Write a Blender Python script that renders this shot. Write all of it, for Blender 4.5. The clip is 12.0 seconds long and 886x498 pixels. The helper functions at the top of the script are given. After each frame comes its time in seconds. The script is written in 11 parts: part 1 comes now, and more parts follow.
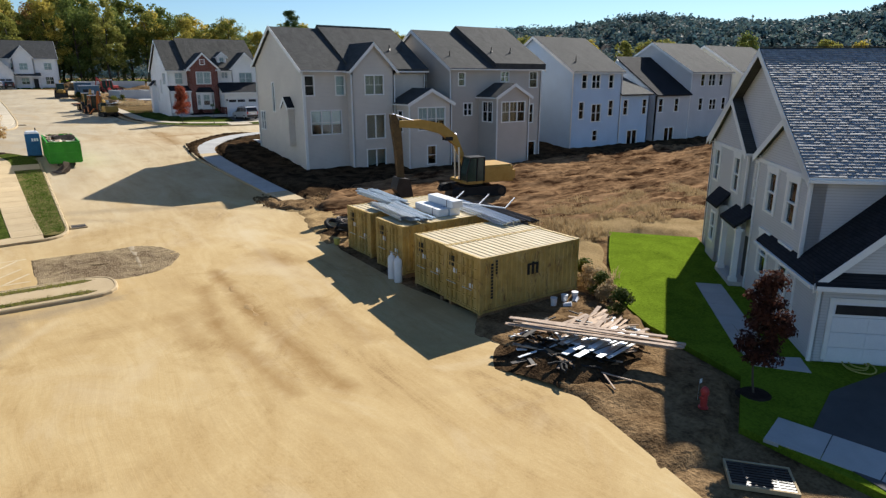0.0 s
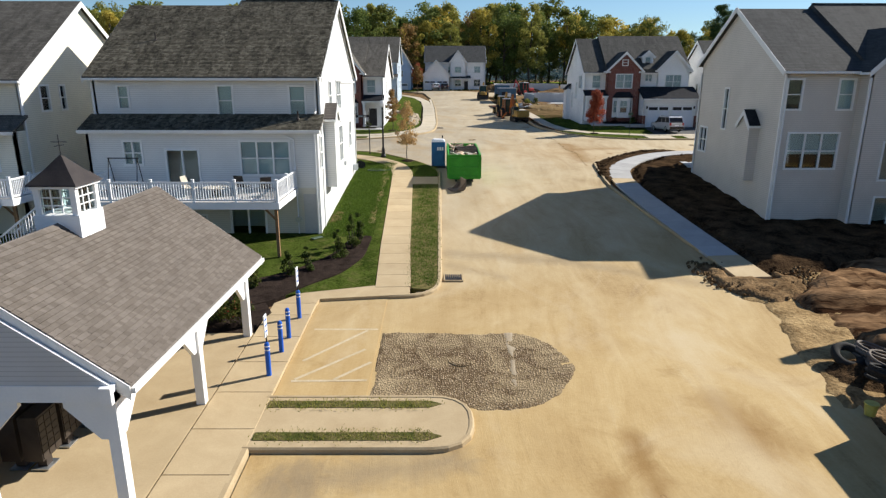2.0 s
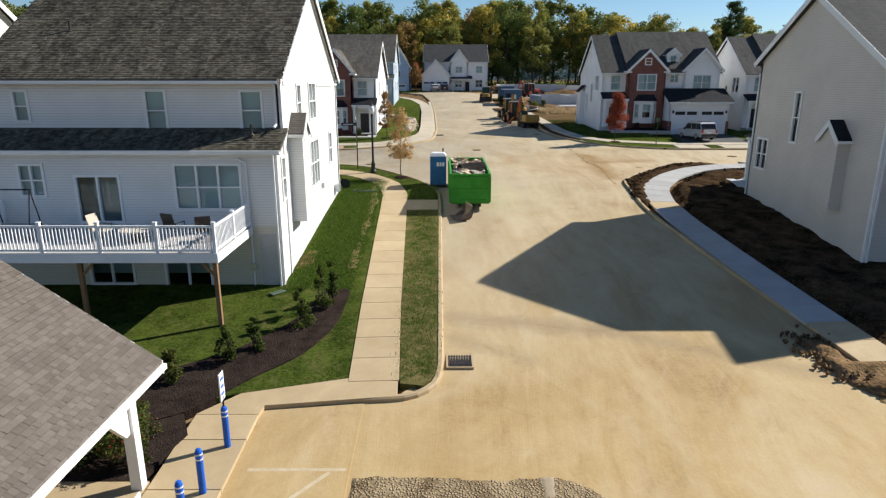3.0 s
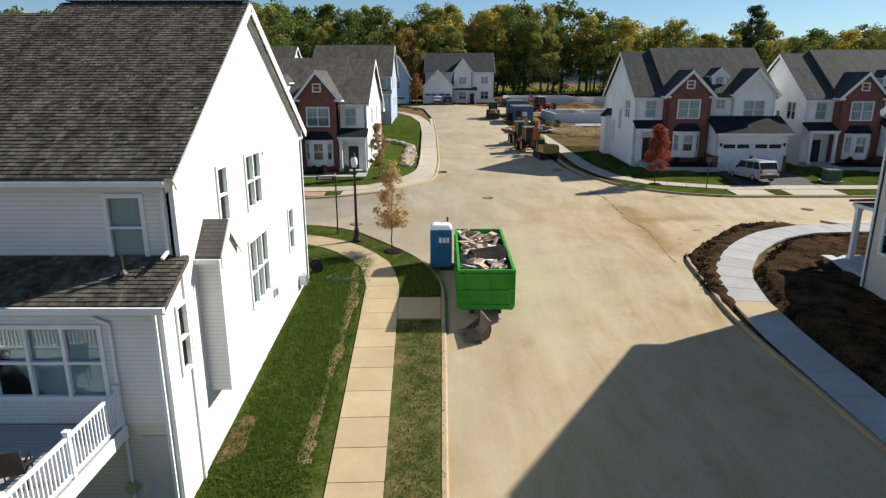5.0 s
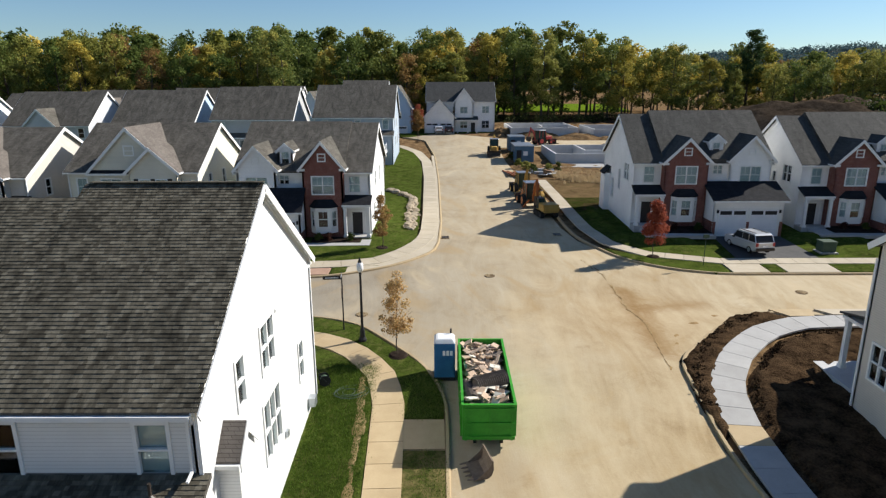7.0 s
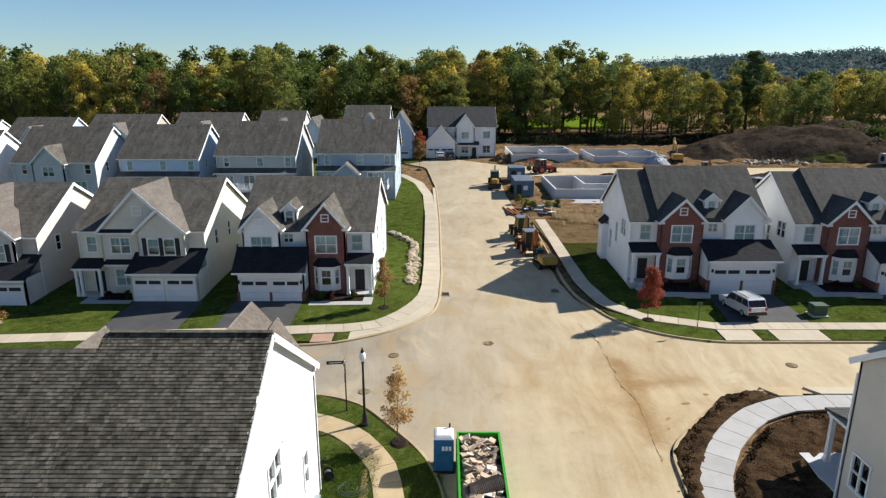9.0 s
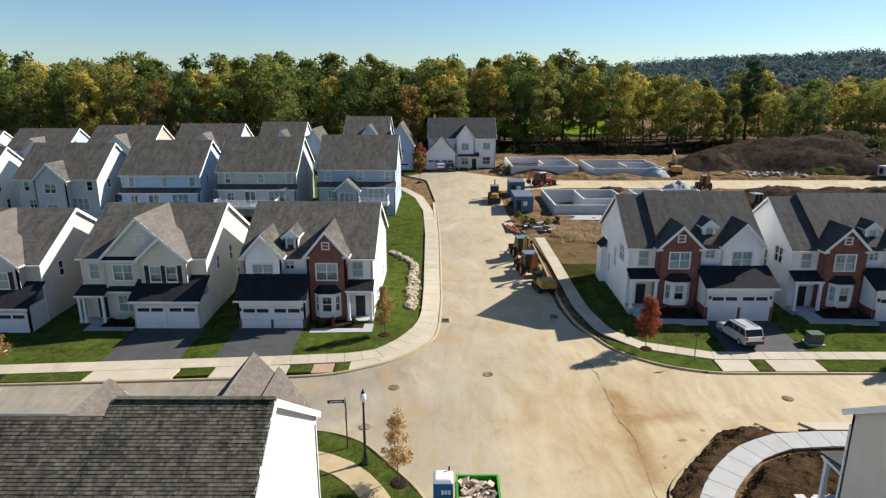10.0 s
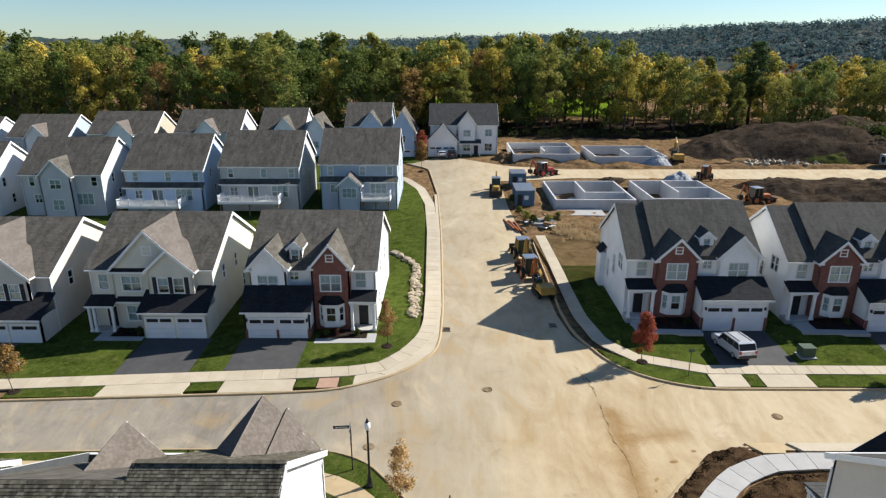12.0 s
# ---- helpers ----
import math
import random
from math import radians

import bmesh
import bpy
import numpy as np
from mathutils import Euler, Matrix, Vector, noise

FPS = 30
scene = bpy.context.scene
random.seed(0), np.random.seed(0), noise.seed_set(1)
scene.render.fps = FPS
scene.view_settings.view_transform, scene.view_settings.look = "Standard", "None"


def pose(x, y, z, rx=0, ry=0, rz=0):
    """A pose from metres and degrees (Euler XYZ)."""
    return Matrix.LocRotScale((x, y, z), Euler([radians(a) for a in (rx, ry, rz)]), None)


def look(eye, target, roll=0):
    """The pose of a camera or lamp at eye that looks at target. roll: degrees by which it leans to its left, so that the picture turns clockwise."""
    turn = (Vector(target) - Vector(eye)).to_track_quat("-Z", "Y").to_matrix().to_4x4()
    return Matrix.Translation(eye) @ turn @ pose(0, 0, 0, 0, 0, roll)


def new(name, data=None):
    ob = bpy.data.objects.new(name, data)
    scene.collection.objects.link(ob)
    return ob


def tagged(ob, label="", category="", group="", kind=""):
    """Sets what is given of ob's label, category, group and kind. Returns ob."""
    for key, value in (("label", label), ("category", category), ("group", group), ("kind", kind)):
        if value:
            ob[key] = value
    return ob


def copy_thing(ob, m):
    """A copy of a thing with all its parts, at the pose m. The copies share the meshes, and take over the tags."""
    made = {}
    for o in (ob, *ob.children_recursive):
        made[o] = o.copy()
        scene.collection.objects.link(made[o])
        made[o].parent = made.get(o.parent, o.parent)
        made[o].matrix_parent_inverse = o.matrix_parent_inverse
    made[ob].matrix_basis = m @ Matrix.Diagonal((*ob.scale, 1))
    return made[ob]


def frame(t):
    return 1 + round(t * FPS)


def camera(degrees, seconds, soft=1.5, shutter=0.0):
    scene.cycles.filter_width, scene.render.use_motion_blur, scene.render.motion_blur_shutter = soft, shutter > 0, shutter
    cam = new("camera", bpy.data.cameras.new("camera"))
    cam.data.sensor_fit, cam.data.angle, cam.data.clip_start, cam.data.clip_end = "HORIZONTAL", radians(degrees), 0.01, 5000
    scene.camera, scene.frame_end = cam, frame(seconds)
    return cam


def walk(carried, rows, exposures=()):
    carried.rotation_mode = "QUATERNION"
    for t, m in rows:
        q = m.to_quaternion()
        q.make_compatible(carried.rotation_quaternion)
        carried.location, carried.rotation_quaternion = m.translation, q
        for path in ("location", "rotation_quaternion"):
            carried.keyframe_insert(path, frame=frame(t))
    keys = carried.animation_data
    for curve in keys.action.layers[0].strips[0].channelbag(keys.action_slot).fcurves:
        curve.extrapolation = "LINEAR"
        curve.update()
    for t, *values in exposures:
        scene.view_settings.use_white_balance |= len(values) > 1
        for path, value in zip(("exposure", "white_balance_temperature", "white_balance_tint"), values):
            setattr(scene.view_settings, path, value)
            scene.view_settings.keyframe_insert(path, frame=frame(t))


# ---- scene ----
cam = camera(71.04, 12.0, soft=1.3)
# seconds, x, y, z, yaw, pitch, roll
PATH = [
    (0.0, 0.000, 0.000, 10.345, -35.15, -15.52, -0.07),
    (0.5, 1.574, 4.034, 10.431, -18.18, -15.40, 0.02),
    (1.0, 2.332, 7.991, 10.405, -4.13, -15.31, 0.08),
    (1.5, 2.516, 12.054, 10.370, -0.62, -15.27, 0.10),
    (2.0, 2.549, 16.269, 10.398, -0.21, -15.29, 0.07),
    (2.5, 2.512, 20.716, 10.440, -0.23, -15.30, 0.03),
    (2.7, 2.489, 22.519, 10.471, -0.26, -15.29, 0.02),
    (4.3, 2.609, 34.729, 11.076, 0.01, -15.27, 0.01),
    (4.5, 2.523, 35.725, 11.438, -0.05, -15.25, -0.03),
    (5.0, 2.425, 37.013, 12.802, -0.03, -15.21, -0.03),
    (5.5, 2.392, 37.461, 14.324, 0.00, -15.17, -0.04),
    (6.0, 2.336, 37.551, 15.839, 0.01, -15.08, -0.02),
    (6.5, 2.309, 37.502, 17.373, 0.05, -15.03, -0.02),
    (7.0, 2.299, 37.481, 18.780, 0.06, -15.04, -0.14),
    (9.0, 2.416, 37.646, 24.462, 0.21, -15.09, -0.02),
    (9.5, 2.440, 37.747, 25.828, 0.23, -15.10, 0.01),
    (10.0, 2.463, 37.862, 27.149, 0.24, -15.15, -0.02),
    (10.5, 2.532, 37.952, 28.472, 0.30, -15.22, -0.01),
    (11.0, 2.537, 38.008, 29.653, 0.34, -15.22, -0.01),
    (11.5, 2.521, 37.982, 30.614, 0.37, -15.81, -0.04),
    (12.0, 2.502, 38.044, 31.501, 0.42, -18.08, -0.00),
]
EXPOSURES = ((0.0, 0.82), (1.5, 0.80), (2.5, 0.70), (4.5, 0.66), (6.0, 0.61), (7.0, 0.65), (9.0, 0.82), (12.0, 0.86))
walk(cam, [(t, pose(x, y, z, 90 + pitch, 0, yaw) @ pose(0, 0, 0, 0, 0, roll)) for t, x, y, z, yaw, pitch, roll in PATH], EXPOSURES)
# ---- end of path ----

# ---- world, sun ----
SUN_AZ, SUN_EL = 65.0, 33.7      # from +y towards +x, above the horizon
world = bpy.data.worlds.new("sky")
scene.world = world
world.use_nodes = True
wn = world.node_tree
sky = wn.nodes.new("ShaderNodeTexSky")
sky.sky_type = "NISHITA"
sky.sun_disc = False
sky.sun_elevation = radians(SUN_EL)
sky.sun_rotation = radians(SUN_AZ)
sky.air_density, sky.dust_density, sky.ozone_density = 1.0, 0.1, 2.0
wn.nodes["Background"].inputs["Strength"].default_value = 0.059
tint = wn.nodes.new("ShaderNodeMix")
tint.data_type, tint.blend_type = "RGBA", "MULTIPLY"
tint.inputs["Factor"].default_value, tint.inputs["B"].default_value = 1.0, (0.78, 0.955, 1.14, 1)
wn.links.new(sky.outputs["Color"], tint.inputs["A"])
wn.links.new(tint.outputs["Result"], wn.nodes["Background"].inputs["Color"])
sun = new("sun", bpy.data.lights.new("sun", "SUN"))
sun.data.energy, sun.data.angle, sun.data.color = 5.0, radians(0.55), (1.0, 0.955, 0.88)
sun_dir = Vector((math.sin(radians(SUN_AZ)) * math.cos(radians(SUN_EL)), math.cos(radians(SUN_AZ)) * math.cos(radians(SUN_EL)), math.sin(radians(SUN_EL))))
sun.matrix_world = look(sun_dir * 200 + Vector((0, 60, 0)), (0, 60, 0))

# ---- materials ----
def material(name, rough=0.8, metal=0.0, spec=0.5):
    m = bpy.data.materials.new(name)
    m.use_nodes = True
    b = m.node_tree.nodes["Principled BSDF"]
    b.inputs["Roughness"].default_value = rough
    b.inputs["Metallic"].default_value = metal
    b.inputs["Specular IOR Level"].default_value = spec
    return m, m.node_tree, b


def place(nt, scale=(1, 1, 1)):
    """World position, scaled."""
    g = nt.nodes.new("ShaderNodeNewGeometry")
    v = nt.nodes.new("ShaderNodeVectorMath")
    v.operation = "MULTIPLY"
    v.inputs[1].default_value = scale
    nt.links.new(g.outputs["Position"], v.inputs[0])
    return v.outputs[0]


def noise_of(nt, vec, scale, detail=4.0, rough=0.6, warp=0.0):
    n = nt.nodes.new("ShaderNodeTexNoise")
    n.inputs["Scale"].default_value, n.inputs["Detail"].default_value = scale, detail
    n.inputs["Roughness"].default_value, n.inputs["Distortion"].default_value = rough, warp
    nt.links.new(vec, n.inputs["Vector"])
    return n.outputs["Fac"]


def ramp(nt, fac, stops):
    r = nt.nodes.new("ShaderNodeValToRGB")
    e = r.color_ramp.elements
    while len(e) < len(stops):
        e.new(0.5)
    for k, (p, c) in zip(e, stops):
        k.position, k.color = p, (*c, 1)
    nt.links.new(fac, r.inputs["Fac"])
    return r.outputs["Color"]


def mix(nt, fac, a, b, mode="MIX"):
    m = nt.nodes.new("ShaderNodeMix")
    m.data_type, m.blend_type = "RGBA", mode
    for sock, v in ((m.inputs["Factor"], fac), (m.inputs["A"], a), (m.inputs["B"], b)):
        if isinstance(v, (int, float)):
            sock.default_value = v
        elif isinstance(v, tuple):
            sock.default_value = (*v, 1)
        else:
            nt.links.new(v, sock)
    return m.outputs["Result"]


def calc(nt, op, a, b=0.0):
    m = nt.nodes.new("ShaderNodeMath")
    m.operation = op
    for sock, v in ((m.inputs[0], a), (m.inputs[1], b)):
        if isinstance(v, (int, float)):
            sock.default_value = v
        else:
            nt.links.new(v, sock)
    return m.outputs[0]


def relief(nt, bsdf, height, strength=0.5, distance=0.02):
    b = nt.nodes.new("ShaderNodeBump")
    b.inputs["Strength"].default_value, b.inputs["Distance"].default_value = strength, distance
    nt.links.new(height, b.inputs["Height"])
    nt.links.new(b.outputs["Normal"], bsdf.inputs["Normal"])


def speckled(name, dark, light, fine=30.0, broad=0.8, rough=0.85, bump=0.3, depth=0.01, metal=0.0, spec=0.25, stretch=(1, 1, 1), per_piece=0.0, tones=(0.3, 0.7)):
    """A surface with grain and broader stains between two tones."""
    m, nt, b = material(name, rough, metal, spec)
    v = place(nt, stretch)
    f, w = noise_of(nt, v, fine, 3), noise_of(nt, v, broad, 5, 0.65, 0.4)
    t = calc(nt, "ADD", calc(nt, "MULTIPLY", f, 0.35), calc(nt, "MULTIPLY", w, 0.65))
    c = ramp(nt, t, [(tones[0], dark), (tones[1], light)])
    if per_piece:
        o = nt.nodes.new("ShaderNodeObjectInfo")
        k = calc(nt, "ADD", 1.0 - per_piece, calc(nt, "MULTIPLY", o.outputs["Random"], 2 * per_piece))
        c = mix(nt, 1.0, c, k, "MULTIPLY")
    nt.links.new(c, b.inputs["Base Color"])
    relief(nt, b, f, bump, depth)
    return m


def siding(name, col, step=0.115, rough=0.55):
    """Horizontal lap boards of vinyl with a faint weathering."""
    m, nt, b = material(name, rough, 0, 0.4)
    v = place(nt)
    s = nt.nodes.new("ShaderNodeSeparateXYZ")
    nt.links.new(v, s.inputs[0])
    lap = calc(nt, "FRACT", calc(nt, "DIVIDE", s.outputs["Z"], step))
    groove = calc(nt, "LESS_THAN", lap, 0.17)
    w = noise_of(nt, v, 0.5, 5)
    lo = tuple(x * 0.88 for x in col)
    c = ramp(nt, w, [(0.3, lo), (0.65, col)])
    c = mix(nt, calc(nt, "MULTIPLY", groove, 0.6), c, tuple(x * 0.6 for x in col))
    nt.links.new(c, b.inputs["Base Color"])
    relief(nt, b, lap, 0.35, 0.012)
    return m


def shingles(name, dark, light, streak=0.5, rough=0.9, spec=0.1):
    """Asphalt shingles in courses of 14 cm with mixed tabs and dark streaks."""
    m, nt, b = material(name, rough, 0, spec)
    v = place(nt)
    s = nt.nodes.new("ShaderNodeSeparateXYZ")
    nt.links.new(v, s.inputs[0])
    k = nt.nodes.new("ShaderNodeCombineXYZ")
    nt.links.new(calc(nt, "ADD", s.outputs["X"], calc(nt, "MULTIPLY", s.outputs["Y"], 0.97)), k.inputs["X"])
    nt.links.new(s.outputs["Z"], k.inputs["Y"])
    br = nt.nodes.new("ShaderNodeTexBrick")
    br.offset = 0.43
    for key, val in (("Scale", 1.0), ("Mortar Size", 0.008), ("Mortar Smooth", 0.3), ("Bias", 0.0), ("Brick Width", 0.34), ("Row Height", 0.09)):
        br.inputs[key].default_value = val
    mid = [(p + q) / 2 for p, q in zip(dark, light)]
    br.inputs["Color1"].default_value, br.inputs["Color2"].default_value = (*[0.5 * (p + q) for p, q in zip(dark, mid)], 1), (*[0.5 * (p + q) for p, q in zip(light, mid)], 1)
    br.inputs["Mortar"].default_value = (*[x * 0.6 for x in dark], 1)
    nt.links.new(k.outputs[0], br.inputs["Vector"])
    w = noise_of(nt, place(nt, (1.3, 0.4, 0.4)), 1.1, 7, 0.72, 0.6)
    c = mix(nt, 1.0, br.outputs["Color"], ramp(nt, w, [(0.35, (1 - streak, 1 - streak, 1 - streak)), (0.62, (1.1, 1.1, 1.1))]), "MULTIPLY")
    nt.links.new(c, b.inputs["Base Color"])
    relief(nt, b, calc(nt, "ADD", br.outputs["Fac"], calc(nt, "MULTIPLY", noise_of(nt, v, 60), -0.4)), 0.5, -0.012)
    return m


def tabs(name, dark, light, streak=0.45, rough=0.92, spec=0.08):
    """Shingle tabs that are geometry: each island takes its own tone."""
    m, nt, b = material(name, rough, 0, spec)
    g = nt.nodes.new("ShaderNodeNewGeometry")
    c = ramp(nt, g.outputs["Random Per Island"], [(0.0, dark), (1.0, light)])
    w = noise_of(nt, place(nt, (1.6, 0.55, 0.55)), 1.0, 8, 0.78, 0.8)
    c = mix(nt, 1.0, c, ramp(nt, w, [(0.36, (1 - streak,) * 3), (0.6, (1.08,) * 3)]), "MULTIPLY")
    f = noise_of(nt, place(nt), 90, 2)
    nt.links.new(mix(nt, 0.25, c, ramp(nt, f, [(0.35, (0.02, 0.02, 0.02)), (0.7, (0.5, 0.48, 0.45))]), "OVERLAY"), b.inputs["Base Color"])
    relief(nt, b, f, 0.4, 0.004)
    return m


def leaves(name, tones):
    m, nt, b = material(name, 0.7, 0, 0.08)
    g = nt.nodes.new("ShaderNodeNewGeometry")
    o = nt.nodes.new("ShaderNodeObjectInfo")
    t = calc(nt, "ADD", calc(nt, "MULTIPLY", g.outputs["Random Per Island"], 0.5), calc(nt, "MULTIPLY", o.outputs["Random"], 0.5))
    c = ramp(nt, t, [(i / max(1, len(tones) - 1) * 0.8 + 0.1, q) for i, q in enumerate(tones)])
    nt.links.new(c, b.inputs["Base Color"])
    tr = nt.nodes.new("ShaderNodeBsdfTranslucent")
    nt.links.new(c, tr.inputs["Color"])
    ms = nt.nodes.new("ShaderNodeMixShader")
    ms.inputs[0].default_value = 0.36
    nt.links.new(b.outputs[0], ms.inputs[1])
    nt.links.new(tr.outputs[0], ms.inputs[2])
    nt.links.new(ms.outputs[0], nt.nodes["Material Output"].inputs["Surface"])
    return m


def grassy(name, dark, light, dry, dry_amount=0.3):
    m, nt, b = material(name, 0.9, 0, 0.0)
    v = place(nt)
    f, w, d = noise_of(nt, v, 9, 6, 0.8), noise_of(nt, v, 0.55, 5, 0.65, 0.8), noise_of(nt, v, 1.6, 5, 0.7, 0.6)
    c = ramp(nt, calc(nt, "ADD", calc(nt, "MULTIPLY", f, 0.62), calc(nt, "MULTIPLY", w, 0.38)), [(0.38, dark), (0.62, light)])
    mask = ramp(nt, d, [(0.62 - 0.25 * dry_amount, (0, 0, 0)), (0.75, (1, 1, 1))])
    c = mix(nt, calc(nt, "MULTIPLY", mask, dry_amount), c, dry)
    nt.links.new(c, b.inputs["Base Color"])
    relief(nt, b, f, 0.8, 0.05)
    return m


def dust_road():
    """Asphalt under tan construction dust: broad drifts, curving wheel tracks, cleared and damp patches."""
    m, nt, b = material("dusty_road", 0.93, 0, 0.2)
    v = place(nt)
    s = nt.nodes.new("ShaderNodeSeparateXYZ")
    nt.links.new(v, s.inputs[0])
    broad, drift, fine = noise_of(nt, v, 0.09, 5, 0.6, 1.2), noise_of(nt, place(nt, (1.0, 0.35, 1.0)), 0.42, 6, 0.65, 1.4), noise_of(nt, v, 9.0, 5, 0.7)
    # wheel tracks: bands across the street, bent by a slow drift
    bend = calc(nt, "MULTIPLY", noise_of(nt, place(nt, (0.6, 1.0, 1.0)), 0.045, 2, 0.5), 9.0)
    k = nt.nodes.new("ShaderNodeCombineXYZ")
    nt.links.new(calc(nt, "ADD", s.outputs["X"], bend), k.inputs["X"])
    nt.links.new(calc(nt, "MULTIPLY", s.outputs["Y"], 0.035), k.inputs["Y"])
    tracks = noise_of(nt, k.outputs[0], 2.2, 7, 0.8, 0.3)
    t = calc(nt, "ADD", calc(nt, "ADD", calc(nt, "MULTIPLY", tracks, 0.17), calc(nt, "MULTIPLY", broad, 0.33)), calc(nt, "ADD", calc(nt, "MULTIPLY", drift, 0.36), calc(nt, "MULTIPLY", fine, 0.14)))
    c = ramp(nt, t, [(0.36, (0.257, 0.160, 0.064)), (0.45, (0.398, 0.273, 0.121)), (0.54, (0.460, 0.332, 0.160)), (0.66, (0.507, 0.398, 0.234))])
    # the street past the junction keeps a thinner, paler coat, and the west arm least
    far = nt.nodes.new("ShaderNodeMapRange")
    far.inputs["From Min"].default_value, far.inputs["From Max"].default_value = 44.0, 78.0
    nt.links.new(calc(nt, "ADD", s.outputs["Y"], calc(nt, "MULTIPLY", broad, 14.0)), far.inputs["Value"])
    west = nt.nodes.new("ShaderNodeMapRange")
    west.inputs["From Min"].default_value, west.inputs["From Max"].default_value = 8.0, -16.0
    nt.links.new(calc(nt, "SUBTRACT", s.outputs["X"], calc(nt, "MULTIPLY", drift, 12.0)), west.inputs["Value"])
    pale = ramp(nt, t, [(0.36, (0.328, 0.257, 0.156)), (0.50, (0.445, 0.370, 0.250)), (0.66, (0.515, 0.452, 0.335))])
    grey = ramp(nt, t, [(0.36, (0.140, 0.122, 0.098)), (0.50, (0.242, 0.215, 0.172)), (0.66, (0.335, 0.296, 0.234))])
    c = mix(nt, calc(nt, "MULTIPLY", far.outputs[0], 0.8), c, pale)
    c = mix(nt, calc(nt, "MULTIPLY", far.outputs[0], west.outputs[0]), c, grey)
    # tan dirt washed over the junction's corner, and broad pale or rusty stains
    washed = nt.nodes.new("ShaderNodeMapRange")
    washed.inputs["From Min"].default_value, washed.inputs["From Max"].default_value = 13.0, 4.0
    away = nt.nodes.new("ShaderNodeVectorMath")
    away.operation = "DISTANCE"
    away.inputs[1].default_value = (15.0, 76.0, 3.7)
    nt.links.new(v, away.inputs[0])
    nt.links.new(calc(nt, "ADD", away.outputs["Value"], calc(nt, "MULTIPLY", drift, 7.0)), washed.inputs["Value"])
    c = mix(nt, calc(nt, "MULTIPLY", washed.outputs[0], 0.75), c, ramp(nt, t, [(0.38, (0.296, 0.191, 0.086)), (0.60, (0.468, 0.351, 0.199))]))
    stain = noise_of(nt, place(nt, (1.0, 0.55, 1.0)), 0.17, 5, 0.62, 1.8)
    c = mix(nt, calc(nt, "MULTIPLY", ramp(nt, stain, [(0.52, (0, 0, 0)), (0.66, (1, 1, 1))]), 0.4), c, (0.515, 0.413, 0.265))
    c = mix(nt, calc(nt, "MULTIPLY", ramp(nt, stain, [(0.34, (1, 1, 1)), (0.46, (0, 0, 0))]), 0.45), c, (0.359, 0.246, 0.113))
    # trodden tracks and smears, each along a line on the plan
    def smear(a, b, w, lo, hi):
        a, b = Vector((*a, 0)), Vector((*b, 0))
        flat = nt.nodes.new("ShaderNodeVectorMath")
        flat.operation = "MULTIPLY_ADD"
        flat.inputs[1].default_value, flat.inputs[2].default_value = (1, 1, 0), -a
        nt.links.new(v, flat.inputs[0])
        dot = nt.nodes.new("ShaderNodeVectorMath")
        dot.operation = "DOT_PRODUCT"
        dot.inputs[1].default_value = (b - a) / (b - a).length_squared
        nt.links.new(flat.outputs[0], dot.inputs[0])
        along = nt.nodes.new("ShaderNodeClamp")
        nt.links.new(dot.outputs["Value"], along.inputs[0])
        near = nt.nodes.new("ShaderNodeVectorMath")
        near.operation = "SCALE"
        near.inputs[0].default_value = b - a
        nt.links.new(along.outputs[0], near.inputs["Scale"])
        d = nt.nodes.new("ShaderNodeVectorMath")
        d.operation = "DISTANCE"
        nt.links.new(flat.outputs[0], d.inputs[0])
        nt.links.new(near.outputs[0], d.inputs[1])
        far_off = calc(nt, "ADD", d.outputs["Value"], calc(nt, "MULTIPLY", calc(nt, "SUBTRACT", ragged, 0.5), w * 4.0))
        return calc(nt, "MULTIPLY", ramp(nt, calc(nt, "DIVIDE", far_off, w * 2.0), [(0.0, (hi, hi, hi)), (0.55, (lo, lo, lo)), (1.0, (0, 0, 0))]), 1.0)

    ragged = noise_of(nt, v, 0.9, 6, 0.7, 1.0)
    for p, q, w, k in (((8.0, 31.8), (7.95, 26.0), 0.32, 0.74), ((7.95, 26.0), (8.4, 18.0), 0.36, 0.68), ((6.9, 29.8), (6.2, 25.5), 0.3, 0.57), ((6.2, 25.5), (6.7, 18.5), 0.34, 0.57), ((11.2, 33.6), (11.8, 31.6), 0.6, 0.61), ((10.8, 25.6), (10.9, 21.0), 0.4, 0.51), ((4.9, 27.0), (5.0, 24.0), 0.4, 0.43), ((15.6, 80.5), (15.2, 71.0), 0.6, 0.68), ((15.8, 77.5), (20.0, 78.2), 0.5, 0.54)):
        c = mix(nt, smear(p, q, w, k * 0.5, k), c, (0.235, 0.130, 0.040))
    for p, q, w, k in (((3.2, 47.9), (8.6, 46.8), 0.45, 0.62), ((8.6, 46.8), (15.2, 43.6), 0.4, 0.5), ((3.0, 46.2), (5.6, 44.6), 0.3, 0.4), ((-2.4, 19.0), (-2.3, 26.5), 0.5, 0.85), ((-2.2, 26.5), (-1.3, 29.7), 0.62, 0.85), ((-1.3, 29.9), (2.9, 30.7), 0.42, 0.8), ((3.0, 52.5), (5.0, 61.0), 0.7, 0.25)):
        c = mix(nt, smear(p, q, w, k * 0.45, k * 0.85), c, (0.245, 0.185, 0.112))
